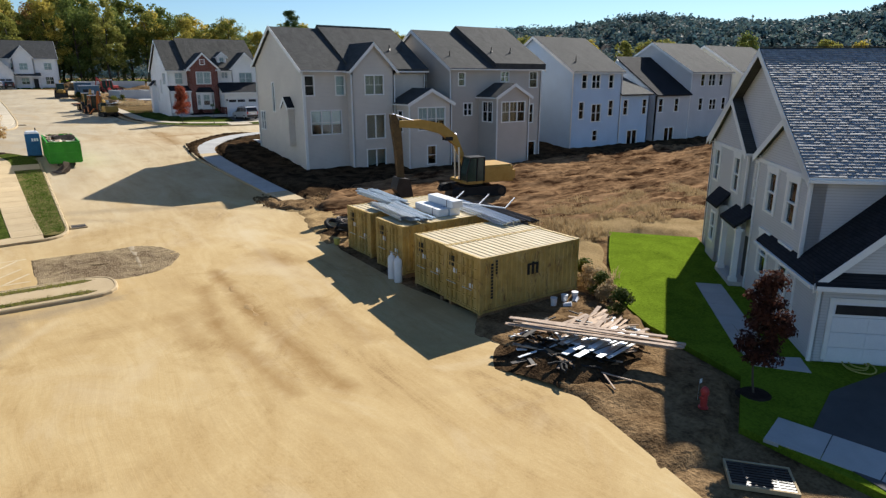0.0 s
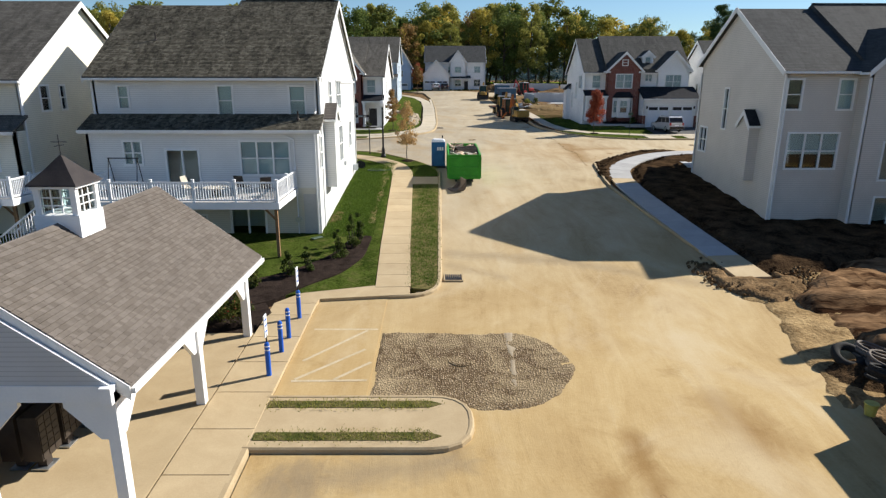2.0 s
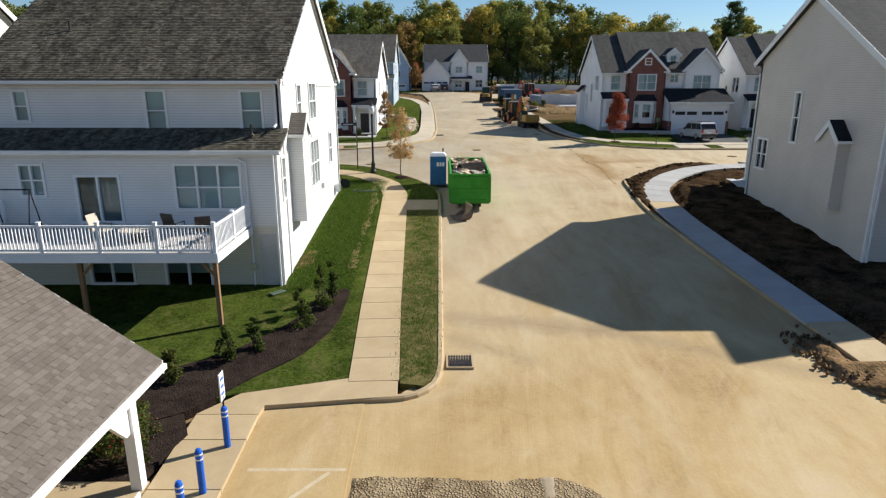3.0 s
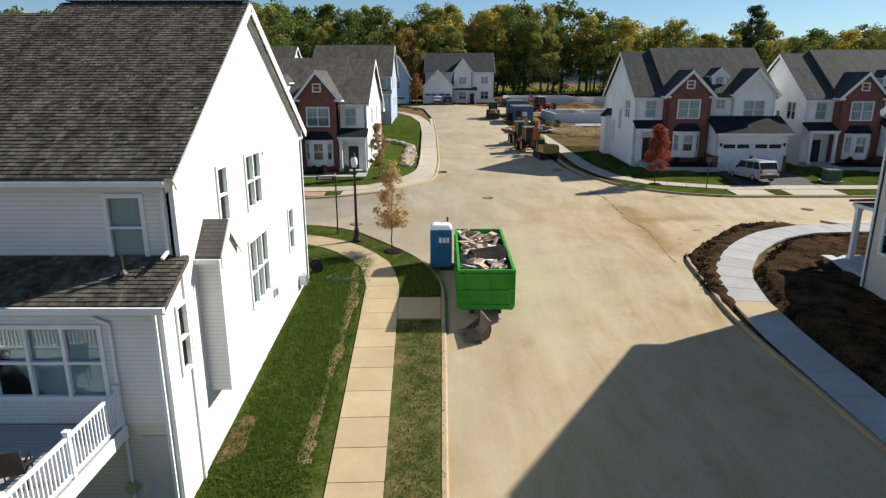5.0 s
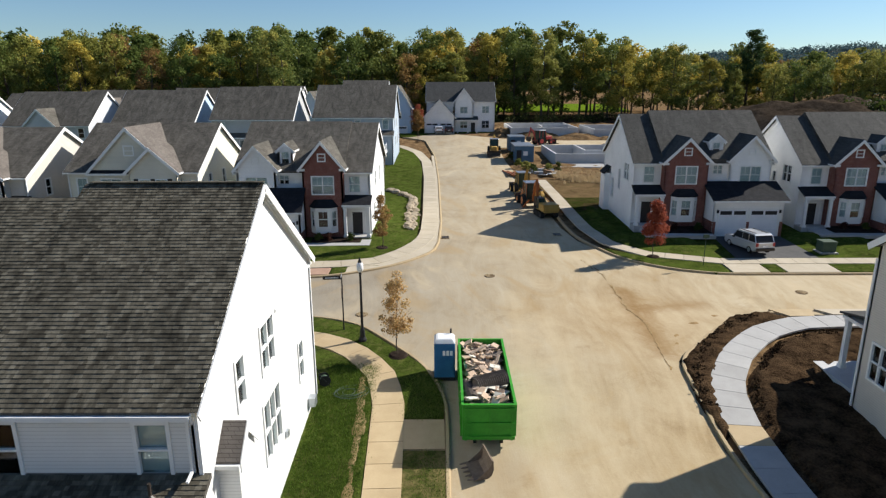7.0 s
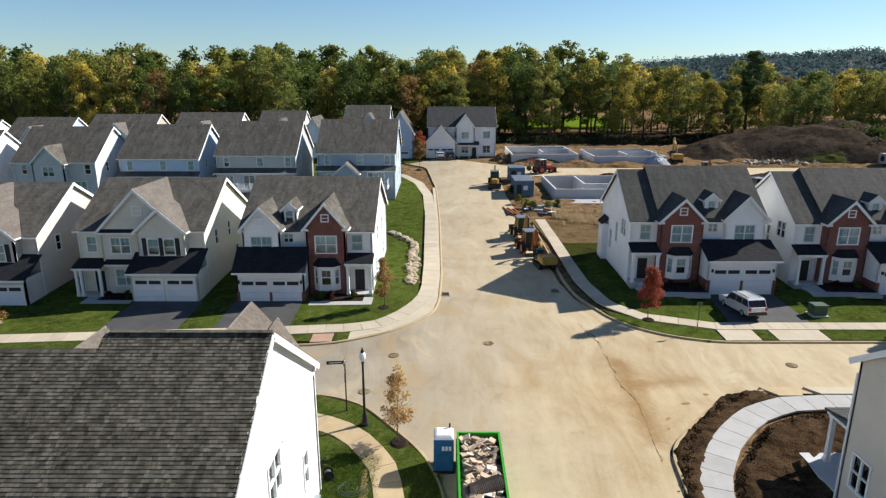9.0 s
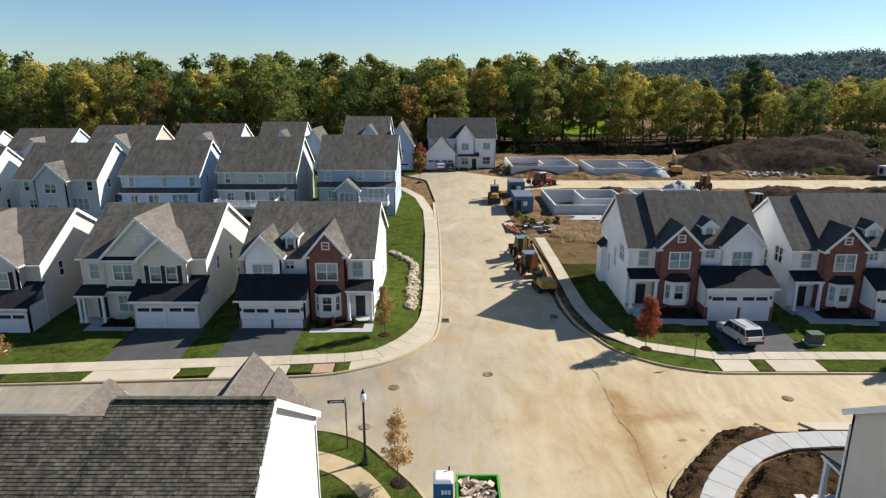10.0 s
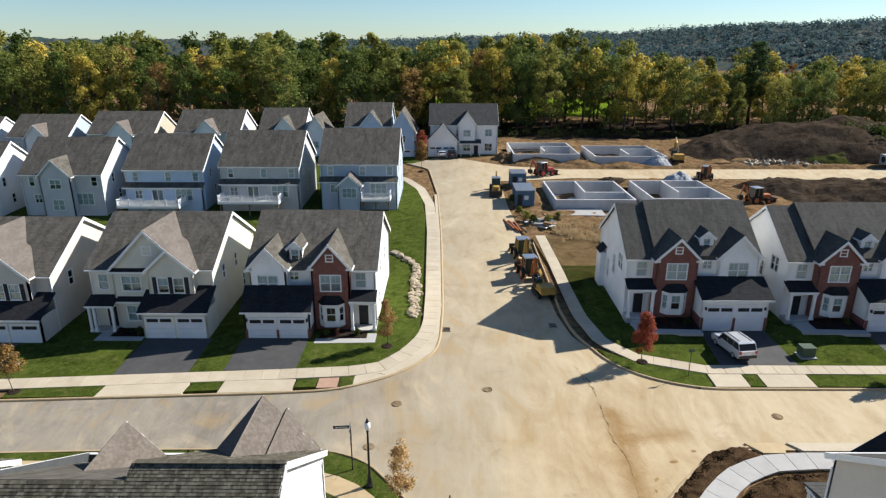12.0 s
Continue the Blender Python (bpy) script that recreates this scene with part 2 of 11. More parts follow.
    for p, q, w, k in (((9.0, 43.5), (8.9, 36.5), 0.25, 0.24), ((11.9, 42.0), (10.6, 26.5), 0.25, 0.24), ((-1.2, 26.6), (0.8, 29.2), 0.2, 0.3), ((9.6, 60.0), (9.0, 76.0), 0.7, 0.4), ((6.9, 58.0), (7.2, 80.0), 0.6, 0.35)):
        c = mix(nt, smear(p, q, w, k * 0.5, k), c, (0.53, 0.43, 0.275))
    spots = ramp(nt, noise_of(nt, v, 0.33, 7, 0.72, 0.8), [(0.28, (0.82, 0.78, 0.72)), (0.42, (1.0, 1.0, 1.0))])
    nt.links.new(mix(nt, 1.0, c, spots, "MULTIPLY"), b.inputs["Base Color"])
    relief(nt, b, calc(nt, "ADD", calc(nt, "MULTIPLY", tracks, 0.6), calc(nt, "MULTIPLY", fine, 0.4)), 0.3, 0.05)
    return m


def brickwork(name):
    m, nt, b = material(name, 0.9, 0, 0.2)
    v = place(nt)
    s = nt.nodes.new("ShaderNodeSeparateXYZ")
    nt.links.new(v, s.inputs[0])
    k = nt.nodes.new("ShaderNodeCombineXYZ")
    nt.links.new(calc(nt, "ADD", s.outputs["X"], s.outputs["Y"]), k.inputs["X"])
    nt.links.new(s.outputs["Z"], k.inputs["Y"])
    br = nt.nodes.new("ShaderNodeTexBrick")
    for key, val in (("Scale", 1.0), ("Mortar Size", 0.006), ("Brick Width", 0.215), ("Row Height", 0.075), ("Bias", -0.2)):
        br.inputs[key].default_value = val
    br.inputs["Color1"].default_value, br.inputs["Color2"].default_value = (0.16, 0.045, 0.033, 1), (0.24, 0.085, 0.06, 1)
    br.inputs["Mortar"].default_value = (0.3, 0.25, 0.22, 1)
    nt.links.new(k.outputs[0], br.inputs["Vector"])
    nt.links.new(mix(nt, 0.35, br.outputs["Color"], ramp(nt, noise_of(nt, v, 2.0, 5), [(0.3, (0.10, 0.03, 0.03)), (0.7, (0.28, 0.12, 0.09))])), b.inputs["Base Color"])
    relief(nt, b, br.outputs["Fac"], 0.4, -0.01)
    return m


def glass_pane(name, tint=(0.75, 0.82, 0.82)):
    m, nt, b = material(name, 0.05)
    out = nt.nodes["Material Output"]
    tr, gl, fr, ms = (nt.nodes.new(k) for k in ("ShaderNodeBsdfTransparent", "ShaderNodeBsdfGlossy", "ShaderNodeFresnel", "ShaderNodeMixShader"))
    tr.inputs["Color"].default_value = (*[x * 1.08 for x in tint], 1)
    gl.inputs["Roughness"].default_value = 0.03
    fr.inputs["IOR"].default_value = 1.5
    nt.links.new(fr.outputs[0], ms.inputs[0])
    nt.links.new(tr.outputs[0], ms.inputs[1])
    nt.links.new(gl.outputs[0], ms.inputs[2])
    nt.links.new(ms.outputs[0], out.inputs["Surface"])
    return m


def cobbled():
    """Crushed stone, each piece its own tone, dust lying over parts of it."""
    m, nt, b = material("stone_base", 0.95, 0, 0.05)
    v = place(nt)
    cells = nt.nodes.new("ShaderNodeTexVoronoi")
    cells.inputs["Scale"].default_value = 14.0
    nt.links.new(v, cells.inputs["Vector"])
    gap = ramp(nt, cells.outputs["Distance"], [(0.22, (1, 1, 1)), (0.58, (0.34, 0.30, 0.25))])
    sc = nt.nodes.new("ShaderNodeSeparateColor")
    nt.links.new(cells.outputs["Color"], sc.inputs[0])
    c = mix(nt, 1.0, ramp(nt, sc.outputs[0], [(0.0, (0.205, 0.143, 0.082)), (1.0, (0.425, 0.330, 0.222))]), gap, "MULTIPLY")
    dust = ramp(nt, noise_of(nt, v, 0.7, 6, 0.7, 0.8), [(0.42, (0, 0, 0)), (0.66, (1, 1, 1))])
    nt.links.new(mix(nt, calc(nt, "MULTIPLY", dust, 0.85), c, (0.390, 0.300, 0.176)), b.inputs["Base Color"])
    relief(nt, b, gap, 1.0, 0.05)
    return m


M = {}
M["road"] = dust_road()
M["concrete"] = speckled("dusty_concrete", (0.359, 0.265, 0.148), (0.484, 0.378, 0.230), 25, 0.7, bump=0.15, per_piece=0.06)
M["concrete_clean"] = speckled("fresh_concrete", (0.328, 0.320, 0.304), (0.429, 0.421, 0.406), 25, 0.9, bump=0.15, per_piece=0.05)
M["concrete_wall"] = speckled("cast_concrete", (0.40, 0.40, 0.40), (0.56, 0.56, 0.55), 12, 0.5, bump=0.15)
M["curb"] = speckled("curb_concrete", (0.312, 0.230, 0.125), (0.452, 0.351, 0.215), 18, 1.1, bump=0.2)
M["grass"] = grassy("lawn_grass", (0.013, 0.023, 0.005), (0.086, 0.116, 0.021), (0.200, 0.165, 0.066), 0.45)
M["blades"] = leaves("grass_blades", [(0.05, 0.09, 0.014), (0.11, 0.17, 0.025), (0.20, 0.21, 0.06)])
M["grass_worn"] = grassy("worn_grass", (0.034, 0.042, 0.011), (0.098, 0.108, 0.030), (0.250, 0.180, 0.086), 0.85)
M["grass_fresh"] = grassy("fresh_turf", (0.066, 0.101, 0.009), (0.150, 0.220, 0.019), (0.211, 0.211, 0.053), 0.15)
M["grass_dry"] = grassy("dry_grass", (0.187, 0.125, 0.058), (0.343, 0.250, 0.133), (0.133, 0.109, 0.047), 0.4)
M["soil"] = speckled("dark_soil", (0.014, 0.009, 0.006), (0.105, 0.066, 0.036), 9, 0.9, bump=1.0, depth=0.1, spec=0.0, tones=(0.38, 0.64))
M["field"] = speckled("tilled_earth", (0.035, 0.017, 0.009), (0.289, 0.176, 0.094), 3, 0.9, bump=1.0, depth=0.12, spec=0.0, stretch=(0.25, 1, 1), tones=(0.40, 0.62))
M["earth"] = speckled("sandy_earth", (0.066, 0.039, 0.020), (0.273, 0.179, 0.094), 7, 0.9, bump=1.0, depth=0.08, spec=0.0, tones=(0.36, 0.64))
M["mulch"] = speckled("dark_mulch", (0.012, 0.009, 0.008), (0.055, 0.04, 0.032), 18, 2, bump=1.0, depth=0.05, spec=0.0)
M["gravel"] = cobbled()
M["asphalt"] = speckled("black_asphalt", (0.046, 0.046, 0.047), (0.082, 0.081, 0.080), 40, 0.8, bump=0.3)
for key, col in (("white", (0.88, 0.88, 0.865)), ("pearl", (0.74, 0.74, 0.72)), ("cream", (0.76, 0.72, 0.60)), ("greige", (0.62, 0.575, 0.515)), ("taupe", (0.50, 0.455, 0.405)), ("grey", (0.53, 0.53, 0.52)), ("blue", (0.50, 0.63, 0.78)), ("steel", (0.42, 0.50, 0.58)), ("dark", (0.20, 0.21, 0.22)), ("tan", (0.50, 0.45, 0.36)), ("ash", (0.56, 0.565, 0.58)), ("beige", (0.68, 0.65, 0.55))):
    M["siding_" + key] = siding(key + "_siding", col)
M["shingle"] = shingles("weathered_shingles", (0.085, 0.077, 0.066), (0.165, 0.152, 0.128), 0.42, 0.88, 0.1)
M["shingle_slate"] = shingles("slate_grey_shingles", (0.060, 0.058, 0.052), (0.100, 0.096, 0.086), 0.3, 0.85, 0.12)
# charcoal roofs; on some slopes this black stands in for shade
M["shingle_black"] = shingles("charcoal_and_shade_shingles", (0.016, 0.017, 0.02), (0.032, 0.033, 0.037), 0.2)
M["shingle_grey"] = shingles("grey_shingles", (0.056, 0.056, 0.054), (0.084, 0.084, 0.081), 0.16, 0.88, 0.08)
M["shingle_tan"] = shingles("brown_shingles", (0.120, 0.104, 0.090), (0.180, 0.158, 0.140), 0.2)
M["tabs_dark"] = tabs("dark_shingle_tabs", (0.088, 0.078, 0.058), (0.21, 0.19, 0.145), 0.62)
M["tabs_grey"] = tabs("grey_shingle_tabs", (0.25, 0.25, 0.255), (0.40, 0.40, 0.41), 0.12, 0.75, 0.2)
M["tabs_tan"] = tabs("brown_shingle_tabs", (0.132, 0.112, 0.094), (0.176, 0.152, 0.132), 0.12)
M["brick"] = brickwork("red_brick")
M["trim"] = speckled("white_trim", (0.70, 0.70, 0.68), (0.82, 0.82, 0.80), 20, 1.0, 0.5, 0.05)
M["vinyl"] = speckled("white_vinyl", (0.74, 0.75, 0.76), (0.84, 0.84, 0.84), 20, 1.0, 0.4, 0.05)
M["blind"] = speckled("window_blind", (0.56, 0.59, 0.60), (0.70, 0.73, 0.74), 20, 1.0, 0.8, 0.05)
M["glass"] = glass_pane("window_glass")
# inner wall faces: the dimness of the rooms is put into this dark colour
M["room_shade"] = speckled("wall_with_room_shade", (0.045, 0.05, 0.053), (0.08, 0.086, 0.09), 5, 1.0)
M["door"] = speckled("dark_door_paint", (0.012, 0.012, 0.014), (0.03, 0.03, 0.034), 20, 2, 0.4, 0.05)
M["shutter"] = speckled("black_shutter_paint", (0.012, 0.013, 0.016), (0.03, 0.03, 0.035), 20, 2, 0.5, 0.1)
M["garage"] = speckled("garage_door_paint", (0.66, 0.68, 0.71), (0.78, 0.79, 0.81), 20, 1.0, 0.45, 0.05)
M["foundation"] = speckled("poured_foundation", (0.36, 0.35, 0.33), (0.5, 0.49, 0.46), 12, 0.8, 0.9, 0.2)
M["timber"] = speckled("treated_timber", (0.16, 0.09, 0.045), (0.34, 0.21, 0.11), 14, 2.0, 0.8, 0.3, stretch=(4, 4, 0.6))
M["deckboard"] = speckled("grey_decking", (0.336, 0.320, 0.304), (0.464, 0.448, 0.424), 18, 1.5, 0.7, 0.2)
M["cardboard"] = speckled("waste_board", (0.40, 0.28, 0.19), (0.62, 0.48, 0.36), 12, 2.0, 0.9, 0.2)
M["lumber"] = speckled("weathered_lumber", (0.20, 0.13, 0.09), (0.55, 0.43, 0.33), 12, 2.0, 0.85, 0.3)
M["black"] = speckled("black_metal", (0.010, 0.010, 0.011), (0.025, 0.025, 0.027), 30, 2.0, 0.45, 0.1)
M["bronze"] = speckled("dark_bronze_metal", (0.028, 0.022, 0.018), (0.06, 0.048, 0.04), 30, 2.0, 0.4, 0.1)
M["drain_pipe"] = speckled("dusty_drain_pipe", (0.085, 0.068, 0.056), (0.20, 0.165, 0.135), 9, 2.0, 0.8, 0.2)
M["rubber"] = speckled("rubber", (0.012, 0.012, 0.012), (0.035, 0.033, 0.03), 20, 2.0, 0.9, 0.3)
M["blue_galv"] = speckled("zinc_decking", (0.30, 0.36, 0.42), (0.50, 0.56, 0.62), 9, 1.2, 0.4, 0.1, metal=0.7, stretch=(1, 0.2, 1))
M["galv"] = speckled("galvanised_steel", (0.36, 0.39, 0.42), (0.62, 0.65, 0.68), 14, 1.5, 0.35, 0.1, metal=0.85)
def rusty_paint(name, dark, light, rust):
    """Old paint with rust runs and scuffs."""
    m, nt, b = material(name, 0.6, 0, 0.4)
    c = ramp(nt, noise_of(nt, place(nt), 1.3, 5), [(0.3, dark), (0.7, light)])
    fade = ramp(nt, noise_of(nt, place(nt, (1, 1, 0.6)), 2.2, 6, 0.7, 0.6), [(0.52, (0, 0, 0)), (0.70, (1, 1, 1))])
    c = mix(nt, calc(nt, "MULTIPLY", fade, 0.35), c, (0.58, 0.48, 0.27))
    run = ramp(nt, noise_of(nt, place(nt, (1, 1, 0.4)), 3.2, 7, 0.75, 0.8), [(0.54, (0, 0, 0)), (0.64, (1, 1, 1))])
    c = mix(nt, calc(nt, "MULTIPLY", run, 0.75), c, rust)
    chip = ramp(nt, noise_of(nt, place(nt), 4.1, 6, 0.75, 0.5), [(0.67, (0, 0, 0)), (0.71, (1, 1, 1))])
    nt.links.new(mix(nt, calc(nt, "MULTIPLY", chip, 0.6), c, (0.50, 0.47, 0.38)), b.inputs["Base Color"])
    relief(nt, b, noise_of(nt, place(nt), 14), 0.2, 0.01)
    return m


M["yellow_box"] = rusty_paint("container_paint", (0.34, 0.220, 0.052), (0.49, 0.345, 0.105), (0.13, 0.065, 0.026))
M["container_roof"] = speckled("container_roof_paint", (0.46, 0.36, 0.20), (0.64, 0.54, 0.36), 8, 0.9, 0.7, 0.2)
M["cat"] = speckled("machine_yellow_paint", (0.33, 0.185, 0.036), (0.50, 0.31, 0.08), 10, 1.5, 0.5, 0.15)
M["worn_steel"] = speckled("worn_muddy_steel", (0.10, 0.075, 0.055), (0.26, 0.20, 0.15), 8, 1.6, 0.7, 0.3, 0.02)
M["orange"] = speckled("machine_orange_paint", (0.35, 0.10, 0.03), (0.50, 0.17, 0.05), 10, 1.5, 0.5, 0.15)
M["red"] = speckled("red_paint", (0.28, 0.03, 0.03), (0.42, 0.06, 0.05), 10, 1.5, 0.5, 0.15)
M["green_bin"] = speckled("green_paint", (0.028, 0.200, 0.016), (0.056, 0.336, 0.032), 9, 1.4, 0.5, 0.2)
M["blue_plastic"] = speckled("blue_plastic", (0.015, 0.085, 0.20), (0.03, 0.14, 0.30), 12, 1.5, 0.45, 0.1)
M["bollard"] = speckled("bollard_blue", (0.01, 0.08, 0.42), (0.02, 0.13, 0.55), 12, 1.5, 0.4, 0.1)
M["shed"] = speckled("trailer_blue_paint", (0.05, 0.11, 0.17), (0.09, 0.17, 0.25), 10, 1.2, 0.5, 0.15)
M["silver"] = speckled("silver_car_paint", (0.55, 0.56, 0.58), (0.66, 0.67, 0.69), 30, 0.8, 0.25, 0.03, metal=0.4)
M["foam"] = speckled("foam_board", (0.62, 0.63, 0.64), (0.78, 0.79, 0.80), 20, 1.5, 0.7, 0.1)
M["green_box"] = speckled("utility_green", (0.045, 0.075, 0.05), (0.075, 0.11, 0.075), 20, 1.5, 0.55, 0.1)
M["clay_brick_paver"] = speckled("red_warning_pavers", (0.33, 0.20, 0.14), (0.44, 0.29, 0.21), 15, 2.0)
M["stone"] = speckled("pale_boulder", (0.20, 0.155, 0.10), (0.50, 0.42, 0.31), 6, 1.5, 0.9, 0.8, 0.05)
M["slate_heap"] = speckled("grey_stone_heap", (0.24, 0.25, 0.27), (0.42, 0.43, 0.45), 5, 1.0, 0.9, 1.0, 0.1)
M["bark"] = speckled("bark", (0.035, 0.027, 0.02), (0.12, 0.095, 0.07), 14, 2.0, 0.95, 0.8, 0.04, stretch=(1, 1, 0.3))
M["leaf_green"] = leaves("green_leaves", [(0.052, 0.081, 0.018), (0.115, 0.155, 0.037), (0.218, 0.241, 0.063)])
M["leaf_olive"] = leaves("olive_leaves", [(0.098, 0.115, 0.025), (0.230, 0.236, 0.052), (0.380, 0.345, 0.086)])
M["leaf_gold"] = leaves("golden_leaves", [(0.230, 0.207, 0.040), (0.483, 0.391, 0.075), (0.644, 0.483, 0.115)])
M["leaf_rust"] = leaves("rusty_leaves", [(0.149, 0.086, 0.034), (0.276, 0.167, 0.057), (0.414, 0.265, 0.098)])
M["leaf_tan"] = leaves("tan_leaves", [(0.26, 0.15, 0.06), (0.44, 0.28, 0.11), (0.58, 0.40, 0.19)])
M["leaf_red"] = leaves("red_leaves", [(0.22, 0.045, 0.025), (0.38, 0.11, 0.06), (0.50, 0.19, 0.10)])
M["leaf_maroon"] = leaves("maroon_leaves", [(0.028, 0.011, 0.009), (0.062, 0.026, 0.019), (0.10, 0.045, 0.030)])
M["leaf_dusky"] = leaves("dusky_leaves", [(0.07, 0.035, 0.022), (0.13, 0.075, 0.045), (0.18, 0.12, 0.07)])
M["leaf_dark"] = leaves("evergreen_needles", [(0.040, 0.069, 0.023), (0.069, 0.109, 0.037), (0.103, 0.144, 0.052)])
M["leaf_shrub"] = leaves("shrub_leaves", [(0.035, 0.055, 0.012), (0.07, 0.095, 0.02), (0.13, 0.13, 0.035)])
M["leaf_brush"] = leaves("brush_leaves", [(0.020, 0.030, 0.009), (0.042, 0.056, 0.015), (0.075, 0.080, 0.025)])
M["leaf_spruce"] = leaves("blue_spruce_needles", [(0.05, 0.085, 0.075), (0.10, 0.15, 0.13), (0.16, 0.21, 0.18)])
M["leaf_dry"] = leaves("dry_stalks", [(0.26, 0.18, 0.09), (0.42, 0.31, 0.17), (0.54, 0.42, 0.25)])

M["drift"] = speckled("drifted_dirt", (0.195, 0.112, 0.040), (0.365, 0.240, 0.100), 8, 0.7, bump=0.8, depth=0.06)
M["weed_bank"] = grassy("weedy_bank", (0.022, 0.030, 0.009), (0.085, 0.105, 0.025), (0.09, 0.062, 0.035), 0.75)
M["pale_dust"] = speckled("pale_packed_dust", (0.270, 0.215, 0.145), (0.40, 0.33, 0.235), 12, 1.4, bump=0.3, depth=0.02, spec=0.0)
M["trim_worn"] = speckled("worn_road_paint", (0.41, 0.32, 0.19), (0.53, 0.44, 0.30), 9, 1.5, tones=(0.35, 0.62))
M["weedy"] = grassy("weedy_earth", (0.047, 0.031, 0.016), (0.203, 0.136, 0.070), (0.078, 0.086, 0.023), 0.5)
M["apron"] = speckled("tracked_dirt", (0.117, 0.070, 0.033), (0.421, 0.296, 0.148), 7, 0.8, bump=1.0, depth=0.06, spec=0.0, tones=(0.34, 0.62))
M["cab_glass"] = speckled("green_cab_glass", (0.015, 0.03, 0.025), (0.04, 0.07, 0.055), 5, 1.0, 0.12, 0.02)
M["hose_yellow"] = speckled("yellow_hose", (0.35, 0.30, 0.06), (0.50, 0.45, 0.12), 12, 2.0, 0.5, 0.05)
M["dustband"] = speckled("kerb_dust", (0.187, 0.140, 0.082), (0.359, 0.285, 0.172), 12, 1.2, bump=0.6, depth=0.03, spec=0.0)
M["spoil"] = speckled("spoil_earth", (0.019, 0.014, 0.010), (0.092, 0.070, 0.050), 3, 0.5, bump=1.0, depth=0.2, spec=0.0, tones=(0.36, 0.66))
M["concrete_far"] = speckled("pale_sidewalk", (0.390, 0.328, 0.234), (0.499, 0.437, 0.335), 25, 0.7, bump=0.15, per_piece=0.06)
M["cat_dirty"] = speckled("muddy_machine_paint", (0.045, 0.030, 0.017), (0.19, 0.115, 0.042), 6, 1.2, 0.7, 0.2)
# bluish tones: the haze of distance is put into the leaf colour
M["leaf_hill_haze"] = leaves("hazy_hillside_leaves", [(0.052, 0.100, 0.125), (0.064, 0.115, 0.130), (0.085, 0.122, 0.110), (0.118, 0.110, 0.090)])

# ---- building tools ----
KY = [-200, -60, 0, 20, 31, 42, 52, 62, 70, 84, 95, 125, 150, 180, 250, 1000]
KZ = [-3, -1.5, -0.3, 0, 0.6, 1.05, 1.8, 2.8, 3.4, 4.1, 4.6, 5.4, 6.5, 7.8, 9, 9]
TY = np.arange(-220, 1010, 0.5)
TZ = np.convolve(np.pad(np.interp(TY, KY, KZ), 8, mode="edge"), np.ones(17) / 17, "valid")


def gz(y):
    """The street's height along y."""
    return float(np.interp(y, TY, TZ))


def finish(name, me, mat, parent=None, label="", smooth=False):
    for k in (mat if isinstance(mat, (list, tuple)) else [mat]):
        me.materials.append(k)
    if smooth:
        for p in me.polygons:
            p.use_smooth = True
    ob = new(name, me)
    if parent is not None:
        ob.parent = parent
    if label:
        tagged(ob, label)
    return ob


def part(name, bm, mat, parent=None, label="", smooth=False):
    """Links a bmesh as one mesh object under a thing or part."""
    me = bpy.data.meshes.new(name)
    bm.normal_update()
    bm.to_mesh(me)
    bm.free()
    return finish(name, me, mat, parent, label, smooth)


def thing(name, label, category, m=None, group="", kind=""):
    ob = tagged(new(name), label, category, group, kind)
    ob.empty_display_size = 0.2
    if m is not None:
        ob.matrix_basis = m
    return ob


def tag_mesh(ob, label, category="", group="", kind=""):
    return tagged(ob, label, category, group, kind)


def box(bm, x0, x1, y0, y1, z0, z1, m=None):
    vs = [bm.verts.new((x, y, z)) for z in (z0, z1) for y in (y0, y1) for x in (x0, x1)]
    for f in ((0, 2, 3, 1), (4, 5, 7, 6), (0, 1, 5, 4), (2, 6, 7, 3), (1, 3, 7, 5), (0, 4, 6, 2)):
        bm.faces.new([vs[i] for i in f])
    if m is not None:
        bmesh.ops.transform(bm, matrix=m, verts=vs)
    return vs


def soft_box(x0, x1, y0, y1, z0, z1, r=0.02, seg=1):
    bm = bmesh.new()
    box(bm, x0, x1, y0, y1, z0, z1)
    bmesh.ops.bevel(bm, geom=bm.edges[:], offset=r, segments=seg, affect="EDGES")
    return bm


def rod(bm, a, b, r0, r1=None, n=8, caps=True):
    """A tapered round bar from a to b."""
    a, b = Vector(a), Vector(b)
    r1 = r0 if r1 is None else r1
    q = (b - a).to_track_quat("Z", "Y").to_matrix()
    rings = []
    for p, r in ((a, r0), (b, r1)):
        rings.append([bm.verts.new(p + q @ Vector((r * math.cos(k * math.tau / n), r * math.sin(k * math.tau / n), 0))) for k in range(n)])
    for k in range(n):
        bm.faces.new((rings[0][k], rings[0][(k + 1) % n], rings[1][(k + 1) % n], rings[1][k]))
    if caps:
        bm.faces.new(rings[0][::-1])
        bm.faces.new(rings[1])
    return rings


def bar(bm, a, b, w, h=None):
    """A square bar from a to b."""
    a, b = Vector(a), Vector(b)
    h = w if h is None else h
    d = b - a
    q = d.to_track_quat("Y", "Z").to_matrix().to_4x4()
    box(bm, -w / 2, w / 2, 0, d.length, -h / 2, h / 2, Matrix.Translation(a) @ q)


